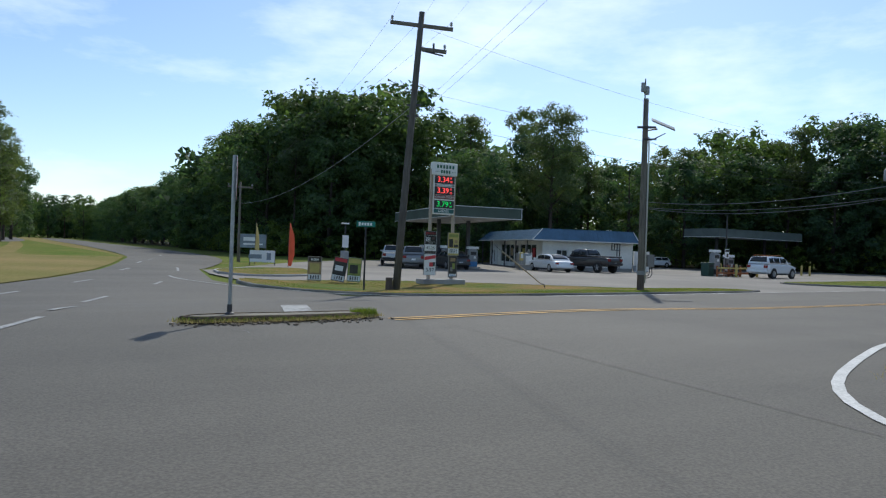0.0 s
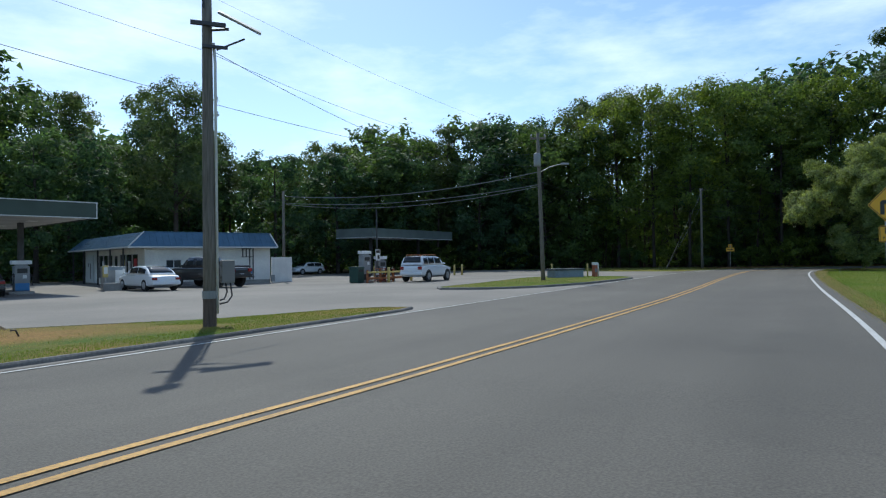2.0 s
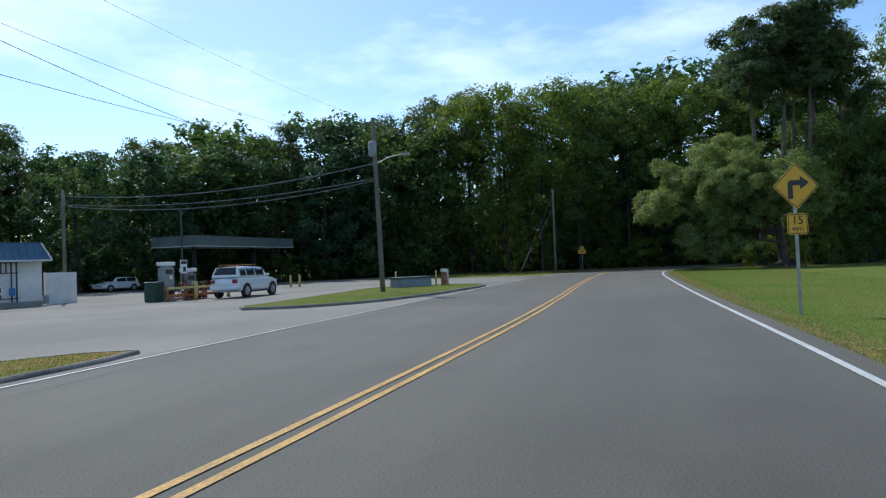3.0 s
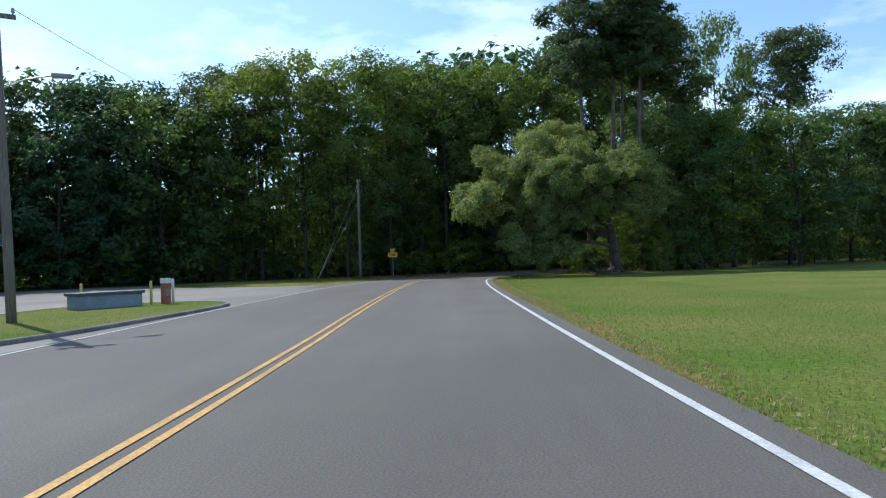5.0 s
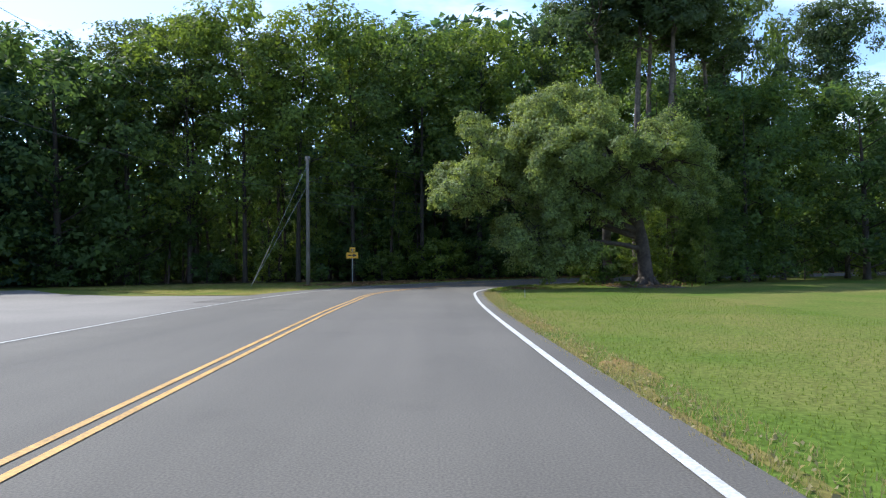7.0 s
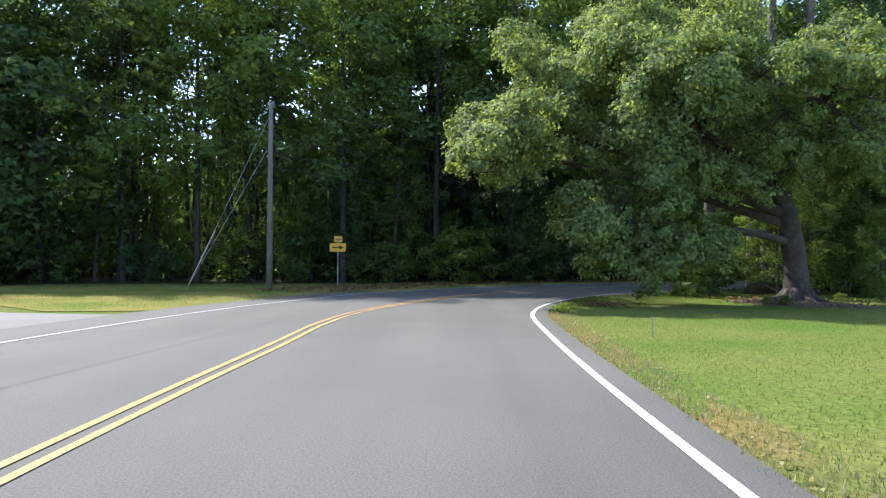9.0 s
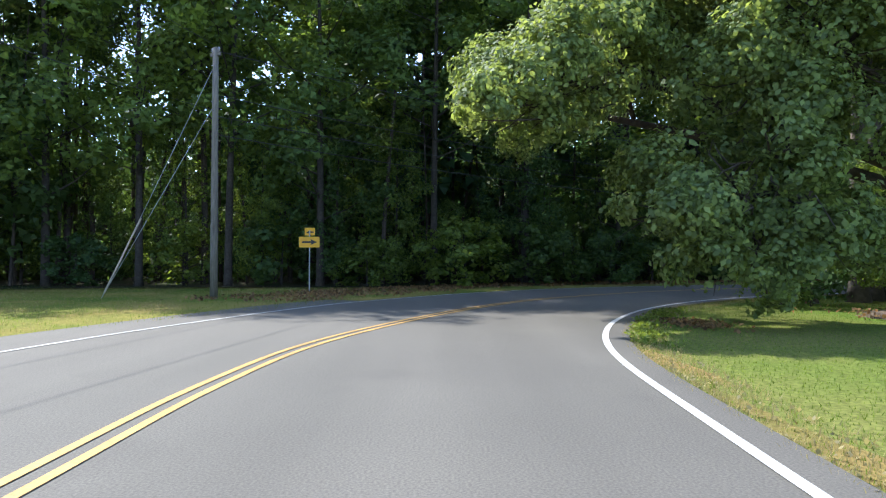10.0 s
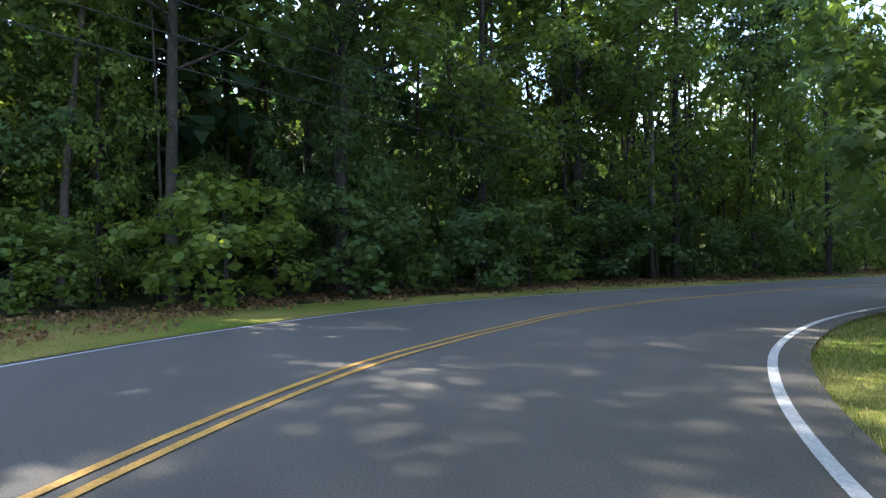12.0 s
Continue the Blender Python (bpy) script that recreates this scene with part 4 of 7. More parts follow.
        limbs.append(limb)
    made = []
    for x, y, z, r in lobes:
        x, y = x - foot_x, y - foot_y
        tip = Vector((x, y, z))
        limb = min(limbs, key=lambda l: (l[-1] - tip).length)
        start = limb[3].lerp(limb[4], rng.uniform(0.0, 0.9))
        mid = start.lerp(tip, 0.5) + Vector((rng.uniform(-0.4, 0.4), rng.uniform(-0.4, 0.4), 0.3))
        wood.tube([start, start.lerp(mid, 0.5) + Vector((0, 0, 0.12)), mid, mid.lerp(tip, 0.6), tip], [0.085, 0.075, 0.06, 0.04, 0.015], 6, cap=False)
        for _ in range(8):
            end = tip + Vector(rng.normal(size=3)).normalized() * r * rng.uniform(0.7, 1.05)
            knee = mid.lerp(end, 0.55) + Vector(rng.normal(size=3)) * 0.25
            wood.tube([mid.lerp(tip, 0.4), knee, knee.lerp(end, 0.5) + Vector(rng.normal(size=3)) * 0.1, end], [0.04, 0.026, 0.016, 0.006], 4, cap=False)
        # Each bough carries several smaller rounded masses of leaves.
        for _ in range(int(5 + 3.4 * r)):
            d = rng.normal(size=3) + np.array([-0.25, 0.2, 0.3])
            d /= np.linalg.norm(d)
            small = r * rng.uniform(0.34, 0.54)
            made.append(lobe_leaves(rng, np.array([x, y, z]) + d * np.array([r, r, 0.9 * r]) * rng.uniform(0.5, 0.85), (small, small, small * 0.88), int(760 * small * small) + 60, 0.15, (d[0], d[1]), 11, 3))
    pts, sizes, face = (np.concatenate(k) for k in zip(*made))
    part("trunk", wood, PINE_BARK, t, "thick grey-brown trunk with spreading roots", True)
    crown = new("crown", leaf_mesh("crown", pts, sizes, OAK_LEAF, 22, facing=face))
    crown.parent = t
    # Bare soil, fallen leaves and weeds between the roots.
    mound, n = Shape(), 40
    rings = [(0.0, 0.16), (0.7, 0.13), (1.3, 0.09), (1.9, 0.05), (2.3, 0.0), (2.5, -0.12)]
    verts = [(foot_x + k * (1 + 0.14 * math.sin(3 * a + k) + 0.08 * math.sin(7 * a)) * math.cos(a) * 1.25, foot_y + 0.2 + k * (1 + 0.14 * math.sin(2 * a + 1)) * math.sin(a), z - 0.05 + (0.02 * math.sin(9 * a + 4 * k) if z > 0 else 0))
             for k, z in rings for a in (math.tau * i / n for i in range(n))]
    mound.add(verts, [(k * n + i, k * n + (i + 1) % n, (k + 1) * n + (i + 1) % n, (k + 1) * n + i) for k in range(len(rings) - 1) for i in range(n)])
    tagged(new("soil_mound", mound.mesh("soil_mound", SOIL, True)), "low mound of bare soil round the oak's roots", "soil", kind="structure")
    fallen = np.concatenate([np.stack([foot_x + rng.normal(size=620) * 1.5, foot_y + 0.4 + rng.normal(size=620) * 1.2, rng.uniform(0.02, 0.1, 620)], 1),
                             np.stack([92.3 + rng.normal(size=420) * 0.7, 3.9 + rng.normal(size=420) * 0.45, rng.uniform(-0.03, 0.0, 420)], 1)])
    tagged(new("fallen_leaves", leaf_mesh("fallen_leaves", fallen, 0.11 * rng.uniform(0.6, 1.5, len(fallen)), DEAD_LEAF, 41, upward=0.8)), "brown fallen oak leaves on soil and lawn", "leaves", kind="stuff")
    for x, y, size in ((91.9, -2.6, 0.12), (92.4, -2.2, 0.1), (94.4, -6.0, 0.11), (95.2, -6.4, 0.09)):
        plant("bush", BUSH[int(size * 100) % 3], x, y, 300 * size, (size, size, size * 0.8), "low weeds at the foot of the oak", "weeds", "weeds round the oak")
    plant("young_tree", NEAR_BROAD[1], 95.5, -8.4, 40, (0.2, 0.2, 0.21), "young leafy sapling in the sun beside the oak", "tree", "young trees of the woods")


oak()


# ---- grass ----
def inside_of(poly, x, y):
    hit, n = False, len(poly)
    for i in range(n):
        (ax, ay), (bx, by) = poly[i - 1], poly[i]
        if (ay > y) != (by > y) and x < (bx - ax) * (y - ay) / (by - ay) + ax:
            hit = not hit
    return hit


def blades(name, spots, high, mat, label, lift, seed):
    """Upright blades, one loose triangle each, on the given places."""
    rng = np.random.default_rng(seed)
    n = len(spots)
    p = np.array([(x, y, lie(x, y) + lift) for x, y in spots])
    a = rng.uniform(0, 6.283, n)
    side = np.stack([np.cos(a), np.sin(a), 0 * a], 1) * (0.004 + 0.004 * rng.random((n, 1)))
    tip = p + np.stack([rng.normal(size=n) * 0.35, rng.normal(size=n) * 0.35, np.ones(n)], 1) * (high * rng.uniform(0.4, 1.3, (n, 1)))
    s = Shape()
    s.v = np.stack([p - side, p + side, tip], 1).reshape(-1, 3).tolist()
    s.f = [(3 * i, 3 * i + 1, 3 * i + 2) for i in range(n)]
    ob = new(name, s.mesh(name, mat))
    return tagged(ob, label, "grass", kind="stuff")


def verge_spots(rng, n, lo, hi, x0, x1):
    line = [p for p in edge_r if x0 < p.x < x1]
    out = []
    for _ in range(n):
        i = rng.randrange(len(line) - 1)
        p, d = line[i].lerp(line[i + 1], rng.random()), (line[i + 1] - line[i]).normalized()
        o = lo + (hi - lo) * rng.random() ** 1.6
        out.append((p.x + d.y * o, p.y - d.x * o))
    return out


grng = random.Random(4)
blades("lawn_grass", verge_spots(grng, 100000, 0.0, 9.0, 30, 106), 0.04, BLADES, "short green lawn grass beside the road", -0.05, 1)
blades("verge_grass", verge_spots(grng, 26000, -0.12, 0.8, 13, 106), 0.08, DRY_BLADES, "ragged dry grass along the asphalt's edge", -0.05, 2)
for turf, n, nm in ((turf_one, 22000, 1), (turf_two, 14000, 2), (turf_three, 4000, 3)):
    xs, ys = [x for x, _ in turf], [y for _, y in turf]
    spots = []
    while len(spots) < n:
        q = (grng.uniform(min(xs), max(xs)), grng.uniform(min(ys), max(ys)))
        if inside_of(turf, *q):
            spots.append(q)
    lift = 0.055 if nm == 1 else 0.09
    green = spots[: n // 2] if nm > 1 else [q for q in spots if q[1] < 19.5 or q[0] < 16 or (q[0] < 24 and q[1] > 24) or grng.random() < 0.12]
    blades("island_grass", green, 0.035, BLADES, "short green grass on the traffic island", lift, 10 + nm)
    blades("island_dry_grass", spots[n // 2 :], 0.03, DRY_BLADES, "dry yellow grass on the traffic island", lift, 20 + nm)
spots = [(grng.uniform(13, 34), grng.uniform(18.3, 24)) for _ in range(60000)]
blades("island_grass", [q for q in spots if inside_of(turf_one, *q) and (q[1] < 19.6 or q[0] > 28.5)], 0.03, BLADES, "green grass along the island's kerb", 0.055, 35)
spots = [(grng.uniform(86, 112), grng.uniform(9, 34)) for _ in range(30000)]
blades("verge_dry_grass", [q for q in spots[::2] if inside_of(verge, *q)], 0.07, DRY_BLADES, "dry yellow verge grass before the woods", 0.0, 36)
blades("verge_grass", [q for q in spots[1::2] if inside_of(verge, *q)], 0.08, BLADES, "green verge grass before the woods", 0.0, 31)
nrng = np.random.default_rng(51)
# Dry patches and leaf bits in the ragged strip beside the asphalt.
patches = Shape()
for x, y in verge_spots(grng, 80, 0.05, 0.6, 16, 96):
    long, deep, n = grng.uniform(0.4, 1.5), grng.uniform(0.1, 0.32), 14
    ring = [(x + long * math.cos(math.tau * k / n) * grng.uniform(0.7, 1.1), y + deep * math.sin(math.tau * k / n) * grng.uniform(0.6, 1.1)) for k in range(n)]
    lift = grng.uniform(-0.047, -0.041)
    patches.add([(px, py, lie(px, py) + lift) for px, py in ring], [tuple(range(n))])
tagged(new("dry_patches", patches.mesh("dry_patches", DRY_GRASS)), "dry tan patches of turf beside the asphalt", "grass", kind="stuff")
bits = np.array([(x, y, lie(x, y) - 0.03) for x, y in verge_spots(grng, 3200, -0.05, 0.7, 20, 97)])
bits[:, 2] += nrng.uniform(-0.01, 0.03, len(bits))
tagged(new("verge_litter", leaf_mesh("verge_litter", bits, 0.055 * nrng.uniform(0.6, 1.4, len(bits)), DRY_BLADES, 53, upward=0.6)), "pale dry leaves and clippings along the asphalt's edge", "leaves", kind="stuff")
weeds = np.array([(x, y, -0.03) for x, y in verge_spots(grng, 70, 0.12, 0.7, 87.5, 97)])
weeds = np.repeat(weeds, 26, 0)
weeds += nrng.normal(size=weeds.shape) * np.array([0.1, 0.1, 0]) + np.stack([np.zeros(len(weeds)), np.zeros(len(weeds)), nrng.uniform(0.0, 0.11, len(weeds))], 1)
tagged(new("roadside_weeds", leaf_mesh("roadside_weeds", weeds, 0.075 * nrng.uniform(0.6, 1.4, len(weeds)), WEED_LEAF, 52, upward=0.5)), "bright broad-leaved weeds at the asphalt's edge", "weeds", kind="stuff")
rim = round_off(ISLE_SPLIT, 0.05)
rim_spots = [grng.choice([q for q in rim if q[1] < 12.0]) for _ in range(3600)]
blades("island_weeds", [(x + grng.gauss(0, 0.07), y + grng.gauss(0.03, 0.07)) for x, y in rim_spots], 0.055, DRY_BLADES, "dry weeds along the splitter island's edge", 0.03, 32)
blades("island_weeds", [(x + grng.gauss(0, 0.06), y + grng.gauss(0.06, 0.06)) for x, y in rim_spots[:1300]], 0.06, BLADES, "green weeds along the splitter island's edge", 0.05, 34)
blades("island_weeds", [(10.45 + 0.42 * grng.random(), 11.8 + 0.3 * grng.random()) for _ in range(700)], 0.09, BLADES, "green weeds at the splitter island's end", 0.08, 33)
grit = Shape()
for _ in range(220):
    gx, gy = grng.choice(rim)
    if gy < 12.05:
        r = grng.uniform(0.008, 0.03)
        grit.box((gx + grng.gauss(0, 0.15), gy - abs(grng.gauss(0, 0.16)) - 0.04, lie(gx, gy) + r * 0.5), (2 * r, 1.6 * r, r), grng.uniform(0, 90))
tagged(new("grit", grit.mesh("grit", STONE)), "loose gravel and leaf litter beside the splitter island", "gravel", kind="stuff")


# ---- poles and wires ----
def at(x, y, rz=0.0, z=None):
    return pose(x, y, lie(x, y) if z is None else z, 0, 0, rz)


def wire(a, b, sag, r=0.004, label="thin black overhead wire between poles", mat=WIRE):
    a, b = Vector(a), Vector(b)
    pts = [a.lerp(b, k / 18) - Vector((0, 0, sag * 4 * (k / 18) * (1 - k / 18))) for k in range(19)]
    solo("overhead_wire", Shape().tube(pts, r, 5), mat, label, "wire", "overhead wires")


def utility_pole(x, y, high, lean=(0, 0), r=0.15, mat=POLE_WOOD, label="weathered grey wooden utility pole", sink=0.4):
    t = thing("utility_pole", at(x, y), label, "utility pole", "utility poles")
    part("shaft", Shape().tube([(lean[0] * k, lean[1] * k, high * k - (sink if k == 0 else 0)) for k in (0, 0.25, 0.5, 0.75, 1)], [r, r * 0.95, r * 0.87, r * 0.8, r * 0.72], 14), mat, t, "", True)
    return t


def crossarm(t, x, y, z, length, az, bells=3, slope=0.0):
    """An arm along az with insulators on it."""
    c, s = math.cos(radians(az)), math.sin(radians(az))
    arm = part("crossarm", Shape().box((0, 0, 0), (length, 0.1, 0.13), 0, 0.01).moved(pose(x, y, z, 0, math.degrees(math.atan(slope)), az)), POLE_WOOD, t)
    out = []
    for k in range(bells):
        d = (k / max(1, bells - 1) - 0.5) * (length - 0.15)
        bx, by = x + c * d, y + s * d
        part("insulator", Shape().lathe([(0.02, 0), (0.02, 0.06), (0.06, 0.08), (0.035, 0.12), (0.055, 0.15), (0.03, 0.2), (0.01, 0.21)], (bx, by, z + 0.06 - slope * d), "z", 10), PORCELAIN, arm, "", True)
        out.append((bx, by, z + 0.24 - slope * d))
    return out


def world_of(t, p):
    return t.matrix_basis @ Vector(p)


P1, P2, P3, P4, TP, FP = (17.74, 22.95), (28.0, 20.1), (58.9, 45.1), (101.6, 18.4), (57.2, 22.5), (22.3, 56.4)
p1 = utility_pole(*P1, 10.35, (0.52, -0.36), 0.145, OLD_WOOD, label="tall leaning wooden utility pole on the island")
ends1 = crossarm(p1, 0.52, -0.36, 9.85, 2.35, -38, 3, 0.11)
crossarm(p1, 0.85, -0.6, 8.95, 1.1, -38, 2, 0.11)
part("bracket", Shape().tube([(0.5, -0.34, 8.95), (1.2, -0.87, 8.75)], 0.03, 6).tube([(0.9, -0.64, 8.85), (0.9, -0.64, 9.2)], 0.04, 6), DARK_STEEL, p1)
part("bracket", Shape().box((0.37, -0.26, 6.9), (0.5, 0.08, 0.08), -38).box((0.35, -0.24, 6.5), (0.42, 0.08, 0.08), -38), DARK_STEEL, p1)
guy1 = thing("guy_wire", Matrix(), "steel guy wire with a tan plastic guard in the turf", "guy wire")
ga, gb = Vector((25.6, 23.5, 0.0)), Vector((17.95, 22.85, 4.3))
part("strand", Shape().tube([ga, gb], 0.004, 5), DARK_STEEL, guy1)
part("guard", Shape().tube([ga.lerp(gb, 0.02), ga.lerp(gb, 0.337)], 0.03, 8), material("tan_guard", (0.5, 0.42, 0.32), 0.7, blotch=0.3, blotch_size=2), guy1, "tan plastic guard")
part("anchor", Shape().tube([(25.75, 23.52, -0.1), (25.68, 23.51, 0.04), (25.56, 23.5, 0.05)], 0.02, 6), DARK_STEEL, guy1)

p2 = utility_pole(*P2, 7.5, (0.02, 0.05), 0.135, label="thick wooden utility pole with a panel lamp and a meter box")
part("conduit", Shape().tube([(0.105, -0.115, 0.3), (0.09, -0.11, 5.6), (0.07, -0.09, 6.0)], 0.03, 8), TRIM, p2, "pale conduit pipe", True)
part("lamp_arm", Shape().tube([(0, -0.1, 6.25), (0.25, -0.35, 6.3)], 0.03, 6).box((-0.1, -0.12, 6.35), (0.7, 0.08, 0.08), -40), DARK_STEEL, p2)
part("panel", Shape().box((0, 0, 0), (0.95, 0.5, 0.05), 0, 0.015).moved(pose(0.5, -0.42, 6.5, 24, 22, -38)), PUMP_GREY, p2, "flat panel tilted on a bracket")
part("strut", Shape().tube([(0.1, -0.15, 5.85), (0.55, -0.5, 6.15)], 0.02, 6).box((0.05, -0.16, 5.9), (0.5, 0.06, 0.06), -40), DARK_STEEL, p2)
part("mast", Shape().tube([(-0.12, 0, 6.7), (-0.12, 0, 8.25)], 0.025, 6), DARK_STEEL, p2)
part("radio_unit", Shape().box((-0.06, -0.03, 7.8), (0.2, 0.16, 0.32), 20, 0.02), PUMP_GREY, p2)
part("radio_unit", Shape().box((-0.22, 0.0, 7.9), (0.16, 0.12, 0.36), -15, 0.02), PUMP_GREY, p2)
part("meter_box", Shape().box((0.36, -0.14, 1.18), (0.27, 0.2, 0.48), -30, 0.015).box((0.2, -0.06, 1.3), (0.2, 0.05, 0.05), -30).box((0.2, -0.06, 1.06), (0.2, 0.05, 0.05), -30), SIGN_GREY, p2, "grey electrical box")
part("cable", Shape().tube([(0.32, -0.12, 0.95), (0.36, -0.13, 0.75), (0.28, -0.13, 0.6), (0.16, -0.13, 0.58)], 0.018, 6).tube([(0.42, -0.16, 0.95), (0.46, -0.17, 0.66), (0.34, -0.16, 0.53), (0.15, -0.13, 0.5)], 0.018, 6), WIRE, p2, "", True)
part("butt", Shape().lathe([(0.1385, -0.1), (0.138, 0.62)], (0, 0, 0), "z", 14), DARK_WOOD, p2, "dark stained foot")
part("band", Shape().lathe([(0.154, 0.62), (0.154, 0.78)], (0, 0, 0), "z", 14), PUMP_GREY, p2)
p2.matrix_basis = p2.matrix_basis @ Matrix.Scale(1.08, 4)

p3 = utility_pole(*P3, 7.3, (0, 0), 0.13, label="thin wooden utility pole beside the white fence")
part("bracket", Shape().box((0.15, -0.05, 6.6), (0.5, 0.06, 0.06), -10), DARK_STEEL, p3)
tp = utility_pole(*TP, 9.3, (-0.25, 0.15), 0.14, POLE_WOOD, "grey wooden utility pole with a transformer and a street lamp")
part("transformer", Shape().lathe([(0.05, 0), (0.2, 0.02), (0.22, 0.1), (0.22, 0.72), (0.19, 0.8), (0.06, 0.84)], (-0.55, 0.1, 7.2), "z", 14), PUMP_GREY, tp, "grey transformer can", True)
for z in (7.45, 7.8):
    part("bracket", Shape().box((-0.35, 0.1, z), (0.4, 0.08, 0.06)), DARK_STEEL, tp)
ends_t = crossarm(tp, -0.24, 0.14, 9.0, 1.0, -60, 2)
part("lamp_arm", Shape().tube([(-0.17, 0, 6.9), (0.1, -0.5, 7.2), (0.35, -1.1, 7.35)], 0.025, 6), GALV, tp)
part("lamp_head", Shape().box((0.45, -1.35, 7.36), (0.22, 0.55, 0.13), 22, 0.05), PUMP_GREY, tp)
p4 = utility_pole(*P4, 9.5, (0.0, 0.0), 0.15, label="tall grey wooden utility pole before the woods")
ends4 = crossarm(p4, 0.0, 0, 9.25, 0.5, 60, 2)
guy4 = thing("guy_wire", Matrix(), "pair of steel guy wires with pale guards", "guy wire")
part("strand", Shape().tube([(101.35, 22.5, 0), (101.6, 18.5, 8.7)], 0.012, 5), GALV, guy4)
part("strand", Shape().tube([(101.35, 22.5, 0), (101.6, 18.5, 7.2)], 0.012, 5), GALV, guy4)
part("guard", Shape().tube([(101.36, 22.4, 0.2), (101.44, 21.1, 3.0)], 0.035, 6), POLE_BEIGE, guy4)
fp = utility_pole(*FP, 6.5, (0, 0), 0.11, label="distant wooden utility pole with a crossarm")
ends_f = crossarm(fp, 0, 0, 6.1, 2.0, -10, 3)
pb = utility_pole(2.5, -17.5, 10.8, (0, 0), 0.17, label="wooden utility pole beside the highway")
ends_b = crossarm(pb, 0, 0, 10.4, 2.3, -20, 3)
utility_pole(125.5, -13.5, 11.5, (0, 0), 0.16, label="grey wooden utility pole among the trees")

for k in range(3):
    wire(world_of(p1, ends1[k]), world_of(fp, ends_f[2 - k]), 0.5)
    wire(world_of(p1, ends1[k]), world_of(pb, ends_b[k]), 0.6, 0.002)
wire((18.0, 22.7, 6.4), (2.5, -17.5, 7.1), 0.5, 0.003)
wire((18.0, 22.7, 6.15), (2.5, -17.5, 6.8), 0.5, 0.003)
wire((18.2, 22.5, 6.9), (22.3, 56.4, 4.6), 1.0, 0.012, "slack grey service cable between poles", CABLE)
wire((18.5, 22.3, 9.5), world_of(tp, ends_t[0]), 0.7)
wire((18.05, 22.6, 7.3), (27.95, 20.2, 6.3), 0.05)
wire((27.95, 20.2, 6.3), (57.0, 22.6, 8.0), 0.7, 0.005)
wire((18.0, 22.7, 6.3), (57.0, 22.6, 7.2), 0.8, 0.007)
wire((27.95, 20.2, 6.4), (57.0, 22.6, 6.5), 0.9, 0.007)
wire((57.0, 22.6, 6.9), (59.1, 45.0, 6.75), 0.65, 0.024, "slack grey service cable between poles", CABLE)
wire((57.0, 22.6, 6.1), (59.1, 45.0, 6.2), 0.55, 0.02, "slack grey service cable between poles", CABLE)
wire((57.05, 22.6, 6.0), (59.1, 45.0, 6.1), 0.75, 0.02, "slack grey service cable between poles", CABLE)
wire(world_of(tp, ends_t[1]), world_of(p4, ends4[0]), 0.9, 0.009)
wire((57.0, 22.6, 6.3), (101.6, 18.4, 7.1), 1.0, 0.009)
for z in (9.4, 7.7, 6.9, 6.2):
    wire((101.6, 18.4, z), (125.5, -13.5, z - 0.4), 0.5, 0.016)


# ---- road signs ----
def octagon(r):
    return [(r * math.cos(radians(22.5 + 45 * k)), r * math.sin(radians(22.5 + 45 * k))) for k in range(8)]


def frame_at(outline, dx=0.0, dz=0.0, k=1.0):
    return [(x * k + dx, z * k + dz) for x, z in outline]


stop = thing("stop_sign", at(8.42, 12.15, 73.3, lie(8.42, 12.15) + 0.1), "red octagonal stop sign on a tall galvanised post", "road sign")
part("post", Shape().tube([(0, 0.03, 0), (0, 0.03, 2.52)], 0.03, 8), GALV, stop, "galvanised post")
part("base_sleeve", Shape().lathe([(0.07, 0), (0.07, 0.02), (0.042, 0.04), (0.042, 0.16)], (0, 0.03, 0), "z", 10), DARK_STEEL, stop)
stop_panel = part("panel", Shape().plate(frame_at(octagon(0.39), 0, 2.15), -0.012, -0.008), SIGN_WHITE, stop)
part("face", Shape().plate(frame_at(octagon(0.365), 0, 2.15), -0.016, -0.0125), SIGN_RED, stop_panel, "red face")
lettering("STOP", 0.3, SIGN_WHITE, stop_panel, 0, -0.018, 2.15, squeeze=0.86)

dia = thing("curve_warning_sign", at(41.4, 5.92, -72, -0.05), "yellow diamond turn warning sign with a speed plate on a post", "road sign")
part("post", Shape().tube([(0.0, 0.03, 0), (-0.03, 0.03, 3.5)], 0.04, 8), GALV, dia, "galvanised post")
square = [(0, -0.56), (0.56, 0), (0, 0.56), (-0.56, 0)]


def soft_corner(pts, r):
    out, n = [], len(pts)
    for i in range(n):
        a, b, c = Vector(pts[i - 1]), Vector(pts[i]), Vector(pts[(i + 1) % n])
        p, q = b + (a - b).normalized() * r, b + (c - b).normalized() * r
        out += [tuple(p.lerp(b, 0.0)), tuple((p + q + 2 * b) / 4), tuple(q)]
    return out


dp = part("panel", Shape().plate(frame_at(soft_corner(square, 0.06), 0, 3.02), -0.012, -0.006), SIGN_YELLOW, dia, "yellow diamond")
outer, inner = frame_at(soft_corner(square, 0.06), 0, 3.02, 0.95), frame_at(soft_corner(square, 0.06), 0, 3.02, 0.905)
border = Shape()
n_b = len(outer)
border.add([(x, -0.0145, z) for x, z in outer] + [(x, -0.0145, z) for x, z in inner], [(i, i + n_b, (i + 1) % n_b + n_b, (i + 1) % n_b) for i in range(n_b)])
part("border", border, SIGN_DARK, dp, "black border")
arrow = [(-0.2, -0.28), (-0.08, -0.28), (-0.08, 0.04), (0.1, 0.04), (0.1, -0.06), (0.32, 0.1), (0.1, 0.26), (0.1, 0.16), (-0.14, 0.16), (-0.2, 0.1)]
